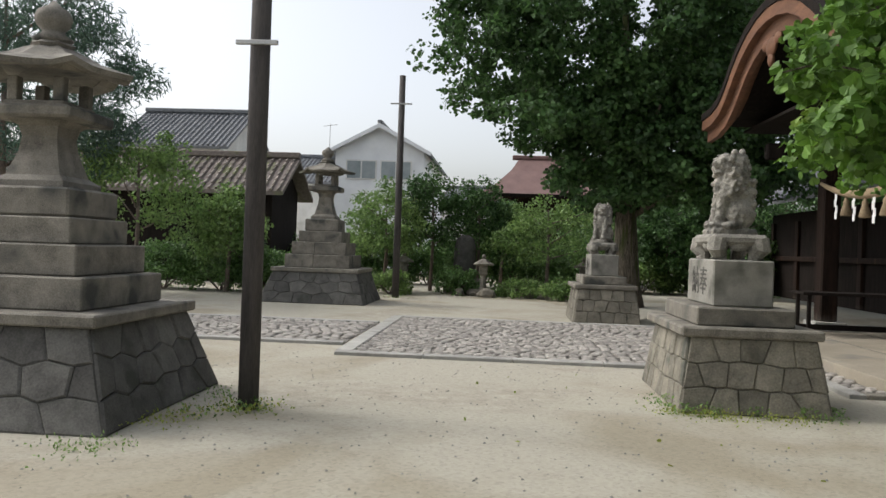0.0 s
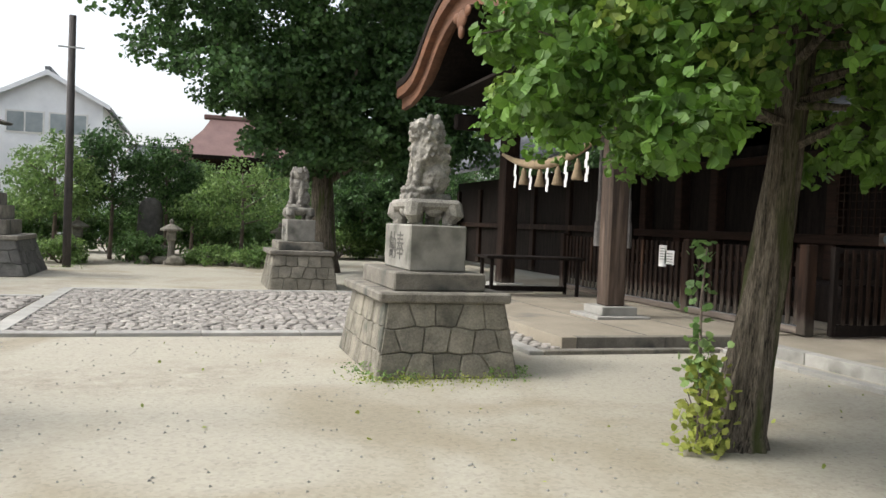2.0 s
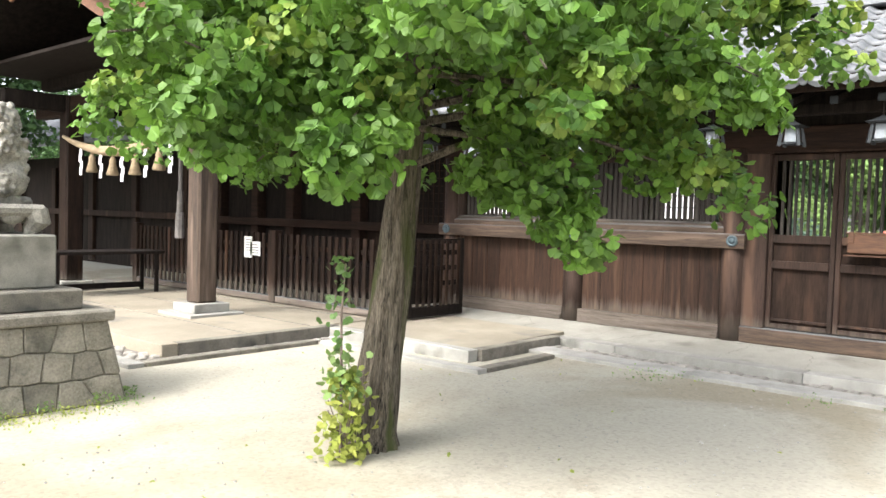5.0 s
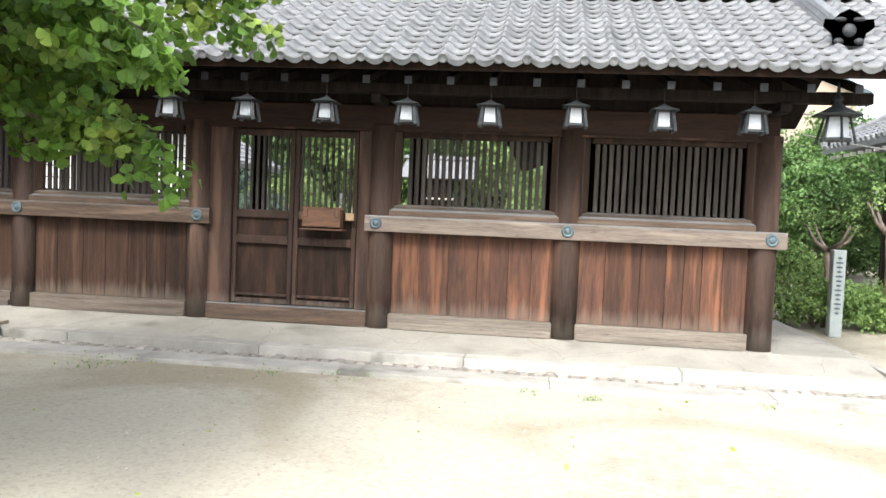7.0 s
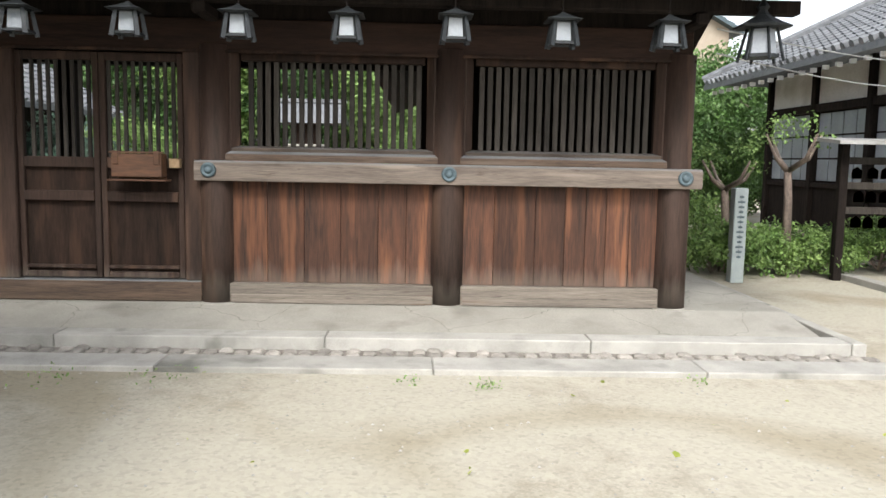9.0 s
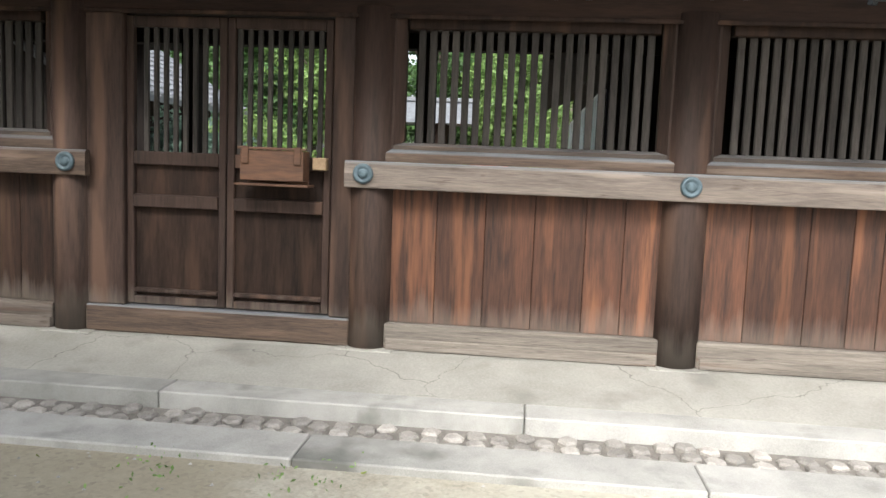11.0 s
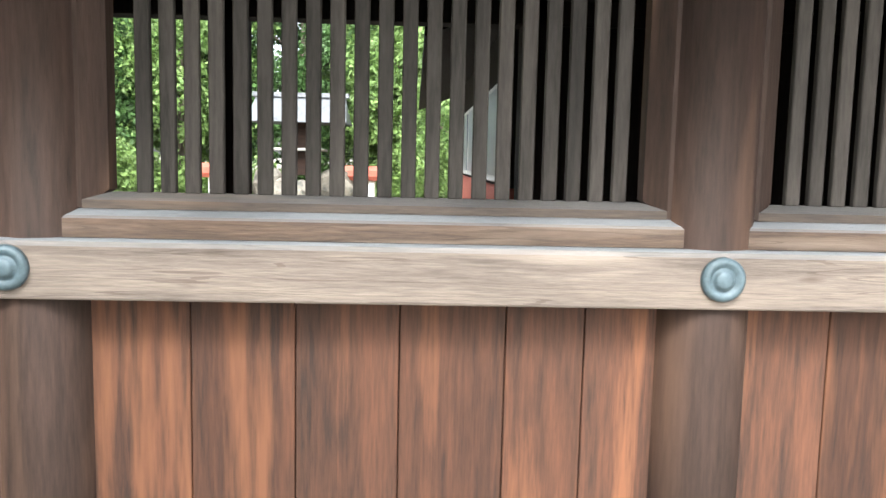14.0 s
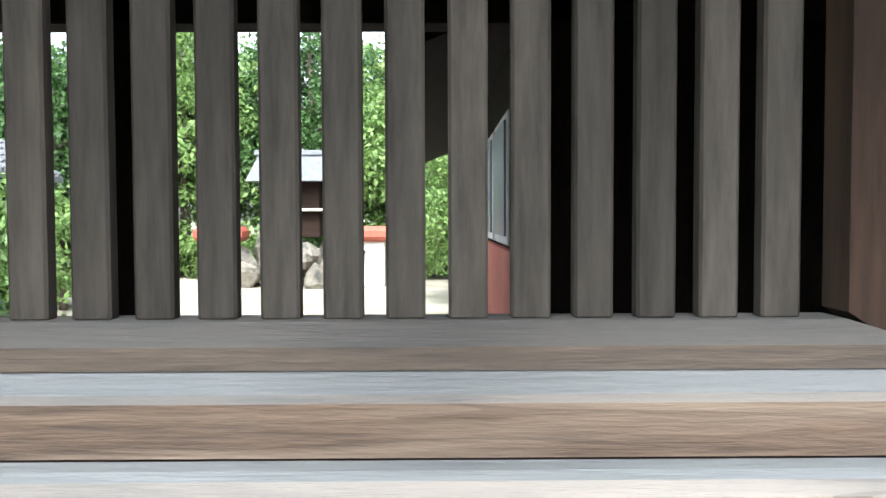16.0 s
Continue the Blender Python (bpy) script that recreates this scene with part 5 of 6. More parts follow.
for tip in ((4.11, 3.68, 1.6), (2.68, 4.28, 1.92), (2.3, 4.85, 2.1), (5.57, 2.7, 2.9), (5.9, 4.0, 2.4), (2.5, 3.4, 2.5), (3.3, 3.2, 2.45), (4.6, 2.9, 2.5), (2.7, 5.9, 2.35), (2.9, 7.1, 2.45), (4.4, 7.4, 2.4), (6.3, 5.6, 2.1), (3.6, 2.9, 2.9), (5.4, 3.3, 2.0)):
    s = Vector((4.24, 5.24, tip[2] + 0.7))
    e = Vector(tip)
    mid = s.lerp(e, 0.55) + Vector((0, 0, 0.25))
    bm = bmesh.new()
    tube(bm, [s, mid, e], [0.03, 0.016, 0.005], 6)
    part("branch", bm, BARK, ginkgo)
    for q in np.linspace(0.45, 1.0, 9):
        m_ = s.lerp(mid, q * 2) if q < 0.5 else mid.lerp(e, (q - 0.5) * 2)
        tips.append(m_)
        tips.append(m_ - Vector((0, 0, 0.16)))
tips = np.array(tips)
p, o = clumps(g, tips + g.normal(size=tips.shape) * 0.09, 0.21, 60)
crown("crown", ginkgo, (4.25, 5.2, 3.75), (2.35, 2.35, 2.05), 600, 62, 0.25, 0.07, FAN, FAN_F, LEAF_G, 22, low=-0.75, hollow=0.45, label="bright green fan-leaved crown", droop=0.6)
leaves("leaf_sprays", p, g.uniform(0.06, 0.095, len(p)), g, FAN, FAN_F, LEAF_G, ginkgo, "hanging sprays of fan leaves", outward=o * 0.5, droop=0.7)
sap = thing("ginkgo_sapling", (3.68, 5.22, 0), "ginkgo sucker shoots with yellow-green leaves at the trunk foot", "shrub")
bm = bmesh.new()
tube(bm, [(3.62, 5.2, 0), (3.59, 5.18, 0.6), (3.56, 5.16, 1.0), (3.57, 5.14, 1.34)], [0.015, 0.011, 0.008, 0.004], 6)
for k in range(7):
    a = k * 2.2
    tube(bm, [(3.64, 5.2, 0), (3.64 + 0.05 * math.cos(a), 5.2 + 0.05 * math.sin(a), 0.25), (3.64 + 0.11 * math.cos(a), 5.2 + 0.11 * math.sin(a), 0.35 + 0.06 * (k % 4))], [0.009, 0.007, 0.003], 5)
part("stem", bm, BARK_G, sap)
n = 420
z = g.uniform(0.02, 0.62, n)
w = 0.09 - 0.06 * z
p = np.c_[3.65 + g.normal(size=n) * w, 5.2 + g.normal(size=n) * w, z]
leaves("low_leaves", p, g.uniform(0.04, 0.07, n), g, FAN, FAN_F, LEAF_Y, sap, "yellowing leaves", droop=0.3)
n = 120
z = g.uniform(0.42, 0.8, n)
p = np.c_[3.6 + g.normal(size=n) * 0.06, 5.18 + g.normal(size=n) * 0.06, z]
leaves("middle_leaves", p, g.uniform(0.04, 0.065, n), g, FAN, FAN_F, LEAF_L, sap, "light green leaves", droop=0.4)
n = 60
z = np.repeat(np.array([0.86, 0.98, 1.1, 1.2, 1.31, 1.36]), 10) + g.uniform(-0.03, 0.03, n)
p = np.c_[3.57 + g.normal(size=n) * 0.04, 5.16 + g.normal(size=n) * 0.04, z]
leaves("upper_leaves", p, g.uniform(0.04, 0.07, n), g, FAN, FAN_F, LEAF_H, sap, "dark green leaves", droop=0.5)

bigt = thing("ginkgo_tree", (3.9, 22.5, 0), "huge dark green ginkgo with broad dense crown behind the far statue", "tree")
bm = bmesh.new()
tube(bm, [(3.9, 22.5, -0.1), (3.88, 22.5, 0.6), (3.8, 22.5, 2.2), (3.7, 22.5, 4.5), (3.6, 22.5, 8.0)], [0.5, 0.36, 0.3, 0.22, 0.08], 14)
for k in range(9):
    a = k * 2.4
    tube(bm, [(3.8, 22.5, 2.4 + 0.4 * k), (3.8 + 1.5 * math.cos(a), 22.5 + 1.5 * math.sin(a), 3.4 + 0.4 * k), (3.8 + 3 * math.cos(a), 22.5 + 3 * math.sin(a), 4.2 + 0.4 * k)], [0.12, 0.08, 0.03], 6)
part("trunk", bm, BARK, bigt, smooth=True)
crown("crown", bigt, (3.4, 22.0, 8.5), (5.45, 4.6, 4.8), 1000, 100, 0.5, 0.115, FAN, FAN_F, LEAF_D, 31, low=-0.95, hollow=0.6, label="dense dark green crown")
crown("low_crown", bigt, (4.9, 21.6, 4.6), (3.7, 2.6, 2.2), 560, 90, 0.42, 0.115, FAN, FAN_F, LEAF_D, 32, low=-0.95, hollow=0.5, label="low boughs with dark green leaves")


def tree(name, at, height, r, material, seed, label, trunk_r=0.12, leaf=0.16, n=160, each=50, clump=0.5, low=-0.7, shape=OVAL, faces=OVAL_F, cat="tree", bark=None, lift=0.55, hollow=0.5):
    t = thing(name, at, label, cat)
    x, y, z = at
    bm = bmesh.new()
    tube(bm, [(x, y, z - 0.05), (x + 0.05, y, z + height * 0.35), (x, y + 0.05, z + height * 0.85)], [trunk_r, trunk_r * 0.75, trunk_r * 0.25], 8)
    gg = np.random.default_rng(seed)
    for k in range(6):
        a = k * 2.4 + gg.uniform(0, 1)
        h = z + height * (0.35 + 0.07 * k)
        tube(bm, [(x, y, h), (x + r[0] * 0.7 * math.cos(a), y + r[1] * 0.7 * math.sin(a), h + height * 0.15)], [trunk_r * 0.4, trunk_r * 0.12], 5)
    part("trunk", bm, bark or BARK_G, t, smooth=True)
    crown("crown", t, (x, y, z + height * lift), r, n, each, clump, leaf, shape, faces, material, seed, low=low, hollow=hollow)
    return t


def shrub(at, r, material, seed, label, leaf=0.09, n=60, each=60, clump=0.28, name="shrub"):
    t = thing(name, at, label, "shrub")
    x, y, z = at
    bm = bmesh.new()
    for k in range(5):
        a = k * 1.3
        tube(bm, [(x, y, z - 0.02), (x + r[0] * 0.5 * math.cos(a), y + r[1] * 0.5 * math.sin(a), z + r[2] * 0.9)], [0.025, 0.01], 5)
    part("stems", bm, BARK_G, t)
    crown("foliage", t, (x, y, z + r[2] * 0.9), r, n, each, clump, leaf, OVAL, OVAL_F, material, seed, low=-0.8, hollow=0.4, warp=0.35)
    return t


# far left: pine, hedge, shrubs
tree("pine_tree", (-11.6, 18.5, 0), 8.5, (3.5, 2.8, 3.6), LEAF_P, 41, "blue-green pine tree with layered needles behind the lantern", leaf=0.2, n=260, each=130, clump=0.55, shape=NEEDLE, faces=OVAL_F, lift=0.62)
for k, (x, y, rx, ry, rz, m) in enumerate(((-9.2, 22.5, 1.6, 0.9, 0.75, LEAF_H), (-7.6, 22.6, 1.5, 0.9, 0.70, LEAF_H), (-6.2, 22.8, 1.2, 0.9, 0.72, LEAF_H))):
    shrub((x, y, 0), (rx, ry, rz), m, 50 + k, "dense dark green clipped hedge", n=110, each=60, leaf=0.10, clump=0.3, name="hedge")
for k, (x, y, r, h, m, lab) in enumerate((
        (-9.1, 20.4, 1.75, 4.5, LEAF_L, "pale green loose young tree"), (-7.2, 22.0, 1.0, 3.0, LEAF_L, "thin pale green young tree"),
        (-3.3, 25.5, 1.4, 3.5, LEAF_L, "light green bushy shrub tree"), (-1.9, 26.5, 1.1, 4.1, LEAF_D, "green bushy shrub tree"), (-0.4, 27.5, 1.0, 3.9, LEAF_D, "upright green garden tree"),
        (1.9, 26.5, 2.1, 3.3, LEAF_L, "spreading light green maple"), (0.4, 28.5, 1.3, 3.2, LEAF_H, "rounded green garden tree"))):
    tree("garden_tree", (x, y, 0), h, (r, r, h * 0.42), m, 60 + k, lab + " in the garden bed", trunk_r=0.07, leaf=0.12, n=120, each=50, clump=0.34, lift=0.58)
for k, (x, y, rx, rz, m) in enumerate(((-1.0, 25.0, 0.8, 0.45, LEAF_H), (1.0, 24.6, 0.9, 0.28, LEAF_L), (2.6, 23.8, 1.0, 0.3, LEAF_L), (-2.9, 24.0, 0.9, 0.4, LEAF_L), (3.4, 24.8, 0.9, 0.35, LEAF_L), (-4.4, 23.6, 0.8, 0.5, LEAF_H))):
    shrub((x, y, 0), (rx, 0.8, rz), m, 80 + k, "low leafy ground shrub at the bed edge", n=50, each=50, leaf=0.1, clump=0.22)
for k, (x, y, r, h) in enumerate(((7.0, 34.0, 1.6, 3.2), (9.5, 38.0, 2.2, 3.5), (5.5, 40.0, 2.0, 4.2), (8.8, 29.5, 1.4, 2.6))):
    tree("distant_tree", (x, y, 0), h, (r, r, h * 0.42), LEAF_H, 100 + k, "green tree beyond the courtyard path", leaf=0.16, n=100, each=50, clump=0.45)


for k, x in enumerate(np.arange(-7.5, 4.5, 1.7)):
    shrub((float(x), 30.5 + 0.4 * (k % 2), 0), (1.3, 0.8, 0.9 + 0.15 * (k % 3)), LEAF_H, 150 + k, "dense green hedge closing the garden bed", n=90, each=55, leaf=0.13, clump=0.36, name="hedge")
for k, (x, y) in enumerate(((6.8, 31.0), (8.6, 32.5), (10.6, 31.0), (5.6, 30.0))):
    shrub((x, y, 0), (1.2, 0.9, 0.75), LEAF_L, 170 + k, "light green shrub beyond the courtyard path", n=70, each=50, leaf=0.13, clump=0.34)


for k, (x, y, r, h) in enumerate(((6.6, 30.5, 1.7, 4.0), (8.7, 34.0, 2.0, 5.0), (11.5, 37.0, 2.4, 5.6), (5.0, 34.5, 1.7, 4.2), (14.5, 40.0, 2.8, 6.5), (9.5, 45.0, 3.2, 7.0), (18.0, 46.0, 3.4, 8.0))):
    tree("distant_tree", (x, y, 0), h, (r, r, h * 0.45), LEAF_H if k % 2 else LEAF_D, 500 + k, "dense green tree closing the far side of the courtyard path", leaf=0.17, n=170, each=60, clump=0.5, lift=0.5)


# trees added to close the bright sky gap above the far wing
for k, (x, y) in enumerate(((14.5, 29.2), (16.0, 26.2), (15.5, 33.2))):
    tree("distant_tree", (x, y, 0), 8.0, (2.2, 2.4, 3.2), LEAF_D, 540 + k, "tall dark green tree added to cover the sky behind the far wing", leaf=0.17, n=200, each=60, clump=0.5, lift=0.55)


def small_lantern(x, y, s, label="small grey stone garden lantern beside the shrubs"):
    t = thing("garden_lantern", (x, y, 0), label, "lantern", "garden lanterns")
    bm = bmesh.new()
    lathe(bm, [(0.2, 0), (0.2, 0.1), (0.1, 0.16), (0.09, 0.62), (0.12, 0.68)], (x, y, 0), 8)
    part("shaft", bm, GRANITE_D, t)
    bx("firebox", GRANITE_D, t, (x - 0.13, x + 0.13), (y - 0.13, y + 0.13), (0.68 , 0.95), 0.02)
    bm = bmesh.new()
    lathe(bm, [(0.3, 0.0), (0.31, 0.05), (0.12, 0.16), (0.05, 0.2), (0.07, 0.27), (0.02, 0.34)], (x, y, 0.95), 6)
    part("roof", bm, GRANITE_D, t)
    return t


lg = small_lantern(-0.1, 24.3, 1)
copy_thing(lg, pose(3.0, 25.4, 0))
copy_thing(lg, pose(-2.6, 25.0, 0))
st = thing("stone_stele", (-0.75, 26.0, 0), "dark upright rounded memorial stone in the garden", "stone")
bm = bmesh.new()
lathe(bm, [(0.36, 0), (0.37, 0.5), (0.35, 1.0), (0.28, 1.3), (0.12, 1.42)], (0, 0, 0), 12)
bmesh.ops.scale(bm, verts=bm.verts, vec=(1, 0.45, 1))
bmesh.ops.translate(bm, verts=bm.verts, vec=(-0.75, 26.0, 0.45))
part("tablet", bm, STONE_DK, st, smooth=True)
bx("plinth", GRANITE_D, st, (-1.4, -0.1), (25.65, 26.35), (0, 0.47), 0.02)
for k in range(9):
    gg = np.random.default_rng(130 + k)
    x, y = -0.8 + 0.42 * k, 24.3 + gg.uniform(-0.3, 0.6)
    rk = thing("rock", (x, y, 0), "rounded grey garden rock at the bed edge", "rock", "garden rocks")
    bm = bmesh.new()
    blob(bm, (x, y, 0.08), (gg.uniform(0.14, 0.3), gg.uniform(0.12, 0.25), gg.uniform(0.1, 0.22)), None, 10)
    for v in bm.verts:
        v.co += 0.06 * noise.noise_vector(v.co * 4)
    part("rock_body", bm, FIELD, rk)


# ---- houses beyond ----
def gable_house(name, x0, x1, y0, y1, h, ridge, along, wall_m, roof_m, label, over=0.5, windows=()):
    """A house with a gabled roof; along: the axis of the ridge."""
    t = thing(name, ((x0 + x1) / 2, (y0 + y1) / 2, 0), label, "house")
    bm = bmesh.new()
    box(bm, x0, x1, y0, y1, 0, h)
    if along == "y":
        m = (x0 + x1) / 2
        for y in (y0, y1):
            v = [bm.verts.new(p) for p in ((x0, y, h), (x1, y, h), (m, y, ridge))]
            bm.faces.new(v)
    else:
        m = (y0 + y1) / 2
        for x in (x0, x1):
            v = [bm.verts.new(p) for p in ((x, y0, h), (x, y1, h), (x, m, ridge))]
            bm.faces.new(v)
    part("wall", bm, wall_m, t)
    bm = bmesh.new()
    th = 0.14

    def plane(a, b, c, d):
        lo = [bm.verts.new(p) for p in (a, b, c, d)]
        hi = [bm.verts.new((p[0], p[1], p[2] + th)) for p in (a, b, c, d)]
        bm.faces.new(lo[::-1])
        bm.faces.new(hi)
        for i in range(4):
            bm.faces.new((lo[i], lo[(i + 1) % 4], hi[(i + 1) % 4], hi[i]))

    if along == "y":
        s = (ridge - h) / ((x1 - x0) / 2)
        for sg, e in ((-1, x0), (1, x1)):
            plane((e + sg * over, y0 - over, h - s * over), (m, y0 - over, ridge), (m, y1 + over, ridge), (e + sg * over, y1 + over, h - s * over))
        L = y1 - y0 + 2 * over
        rp = part("roof", bm, roof_m, t)
        for sg, e in ((-1, x0), (1, x1)):
            bm = bmesh.new()
            xe, ze, yb = e + sg * over, h - s * over, y0 - over
            face = [bm.verts.new(p) for p in ((xe, yb - 0.05, ze - 0.06), (xe, yb - 0.05, ze + th + 0.02), (m, yb - 0.05, ridge + th + 0.02), (m, yb - 0.05, ridge - 0.1))]
            back = [bm.verts.new(v.co + Vector((0, 0.045, 0))) for v in face]
            bm.faces.new(face)
            bm.faces.new(back[::-1])
            for q in range(4):
                bm.faces.new((face[q], back[q], back[(q + 1) % 4], face[(q + 1) % 4]))
            part("bargeboard", bm, wall_m, t, "white painted bargeboard")
        bm = bmesh.new()
        box(bm, m - 0.14, m + 0.14, y0 - over, y1 + over, ridge + th, ridge + th + 0.2, 0.03)
        part("ridge", bm, roof_m, rp)
    else:
        s = (ridge - h) / ((y1 - y0) / 2)
        for sg, e in ((-1, y0), (1, y1)):
            plane((x0 - over, e + sg * over, h - s * over), (x1 + over, e + sg * over, h - s * over), (x1 + over, m, ridge), (x0 - over, m, ridge))
        rp = part("roof", bm, roof_m, t)
        bm = bmesh.new()
        box(bm, x0 - over, x1 + over, m - 0.14, m + 0.14, ridge + th, ridge + th + 0.22, 0.03)
        part("ridge", bm, roof_m, rp)
        n = int((x1 - x0 + 2 * over) / 0.27)
        bm = bmesh.new()
        for k in range(n):
            x = x0 - over + 0.135 + 0.27 * k
            a, b = Vector((x, y0 - over, h - s * over + th)), Vector((x, m, ridge + th))
            rows = max(4, int((b - a).length / 0.34))
            for q in range(rows):
                p, r = a.lerp(b, q / rows), a.lerp(b, (q + 1.05) / rows)
                tube(bm, [p + Vector((0, 0, 0.035)), r], [0.062, 0.05], 5)
        part("roof_tiling", bm, roof_m, rp, kind="stuff")
    for axis, at_, a, b, z0, z1 in windows:
        if axis == "y":
            w = bx("window", PLASTER, t, (a, b), (at_ - 0.06, at_), (z0, z1), 0.01, "aluminium sash window")
            mid = (a + b) / 2
            for p, q in ((a + 0.08, mid - 0.04), (mid + 0.04, b - 0.08)):
                bx("pane", GLASSD, w, (p, q), (at_ - 0.075, at_ - 0.062), (z0 + 0.08, z1 - 0.08), 0)
        else:
            w = bx("window", PLASTER, t, (at_, at_ + 0.06), (a, b), (z0, z1), 0.01, "aluminium sash window")
            bx("pane", GLASSD, w, (at_ + 0.062, at_ + 0.075), (a + 0.08, b - 0.08), (z0 + 0.08, z1 - 0.08), 0)
    return t


gable_house("storehouse", -15.0, -7.6, 27.5, 30.9, 3.35, 4.4, "x", BLACKW, TILE_B, "dark wooden storehouse with mossy brown tiled roof behind the hedge", 0.5)
gable_house("house", -18.4, -13.6, 38.6, 45.4, 6.2, 8.1, "x", PLASTER, TILE, "two-storey house with grey tiled roof beyond the garden", 0.6)
gable_house("house", -9.4, -4.2, 46, 60, 6.95, 8.35, "y", WHITE, TILE, "white two-storey house with shallow gable and wide windows", 0.4,
            windows=(("y", 46, -8.75, -6.95, 5.25, 6.4), ("y", 46, -6.75, -4.9, 5.25, 6.4), ("x", -4.2, 48.6, 50.2, 5.2, 6.6)))
gable_house("house", -14.5, -9.5, 52, 60, 5.6, 7.4, "x", PLASTER, TILE, "lower house with grey roof farther off", 0.6)
gable_house("house", -26, -19, 38, 46, 4.0, 6.0, "x", PLASTER, TILE_B, "house with brown tiled roof far behind the pine", 0.6)
hh = thing("hall", (3.0, 38.3, 0), "low hall with faded red metal hipped roof beyond the garden trees", "house")
bx("wall", WOOD, hh, (0.4, 5.8), (36.3, 40.3), (0, 4.0), 0)
bm = bmesh.new()
rings = ((-0.6, 6.8, 35.4, 41.2, 3.95), (0.1, 6.1, 36.2, 40.4, 4.45), (0.75, 5.45, 37.3, 39.3, 5.15), (1.1, 5.1, 38.1, 38.5, 5.75))
for (a0, a1, c0, c1, za), (e0, e1, f0, f1, zc) in zip(rings, rings[1:]):
    lo = [bm.verts.new((x, y, za)) for x, y in ((a0, c0), (a1, c0), (a1, c1), (a0, c1))]
    hi = [bm.verts.new((x, y, zc)) for x, y in ((e0, f0), (e1, f0), (e1, f1), (e0, f1))]
    for i in range(4):
        bm.faces.new((lo[i], lo[(i + 1) % 4], hi[(i + 1) % 4], hi[i]))
    if za < 4:
        bm.faces.new(lo[::-1])
bmesh.ops.remove_doubles(bm, verts=bm.verts, dist=0.001)
hr = part("roof", bm, COPPER_RED, hh, "faded red metal roof")
bx("ridge", COPPER_RED, hr, (0.8, 5.4), (38.05, 38.55), (5.75, 5.95), 0.04)
bx("eave_board", BLACKW, hr, (-0.55, 6.75), (35.45, 35.5), (3.8, 3.95), 0)
gable_house("house", -4.0, 1.0, 66, 74, 5.0, 6.6, "x", PLASTER, TILE, "grey-roofed house far off between the trees", 0.6)
ant = thing("aerial", (-12.0, 56, 7.4), "thin metal roof aerial", "aerial")
bm = bmesh.new()
tube(bm, [(-12.0, 56, 7.3), (-12.0, 56, 10.0)], [0.03, 0.02], 5)
tube(bm, [(-12.5, 56, 9.8), (-11.5, 56, 9.95)], [0.02, 0.02], 5)
part("mast", bm, ZINC, ant)

# far wing of the shrine beyond the porch
wing = thing("far_wing", (11.0, 23.5, 0), "far timber wing of the shrine with grey tiled roof", "building")
bx("wall", BLACKW, wing, (10.05, 10.2), (17.6, 29.5), (0.15, 3.0), 0)
for k in range(6):
    bx("column", WOOD, wing, (9.95, 10.05), (17.6 + 2.3 * k, 17.85 + 2.3 * k), (0.2, 2.7), 0.01)
bx("rail", WOOD, wing, (9.9, 9.97), (17.7, 29.4), (1.4, 1.55), 0.01)
bm = bmesh.new()
v = [bm.verts.new(p) for p in ((8.85, 17.2, 3.15), (12.0, 17.2, 4.8), (12.0, 30, 4.8), (8.85, 30, 3.15), (8.85, 17.2, 3.25), (12.0, 17.2, 4.9), (12.0, 30, 4.9), (8.85, 30, 3.25))]
for q in ((0, 1, 2, 3), (7, 6, 5, 4), (0, 4, 5, 1), (1, 5, 6, 2), (2, 6, 7, 3), (3, 7, 4, 0)):
    bm.faces.new([v[i] for i in q])
wr = part("roof", bm, TILE, wing)
bm = bmesh.new()
for k in range(44):
    tube(bm, [(8.83, 17.3 + 0.285 * k, 3.27), (12.0, 17.3 + 0.285 * k, 4.92)], [0.06, 0.06], 5)
part("roof_tiling", bm, TILE, wr, kind="stuff")

# ---- garden at the shrine's end ----
bx("side_kerb", GRANITE, plat, (10.7, 16.0), (-5.4, -5.2), (-0.05, 0.09), 0.01)
mk = thing("stone_marker", (13.15, -3.5, 0.1), "slim pale blue-grey stone marker post with carved characters", "marker")
bm = bmesh.new()
box(bm, 13.07, 13.24, -3.6, -3.42, 0.0, 1.3, 0.01)
part("post", bm, MARK, mk)
bm = bmesh.new()
for k in range(13):
    w = 0.03 + 0.01 * (k % 3)
    box(bm, 13.066, 13.069, -3.51 - w, -3.51 + w, 0.35 + 0.068 * k, 0.375 + 0.068 * k)
    box(bm, 13.066, 13.069, -3.515, -3.505, 0.34 + 0.068 * k, 0.39 + 0.068 * k)
part("carving", bm, COPPER, mk)
side = thing("side_building", (19, -6.5, 0), "dark timber building with white plaster bands and tiled roof", "building")
# its front runs away from the viewer
SY = -7.1
bx("lower_wall", BLACKW, side, (9.5, 20.6), (SY - 0.2, SY), (0.3, 1.2), 0, "black weatherboard")
bx("footing", GRANITE_D, side, (9.5, 20.7), (SY - 0.3, SY + 0.06), (0, 0.3), 0.01)
bx("end_wall", BLACKW, side, (20.5, 20.7), (-13, SY), (0.3, 3.5), 0)
bx("back_wall", BLACKW, side, (9.5, 20.5), (SY - 0.6, SY - 0.5), (0.3, 3.6), 0)
bx("beam", BLACKW, side, (9.5, 20.6), (SY - 0.1, SY + 0.06), (2.7, 2.86), 0.01)
bx("sill", BLACKW, side, (9.5, 20.6), (SY - 0.1, SY + 0.06), (1.2, 1.3), 0.01)
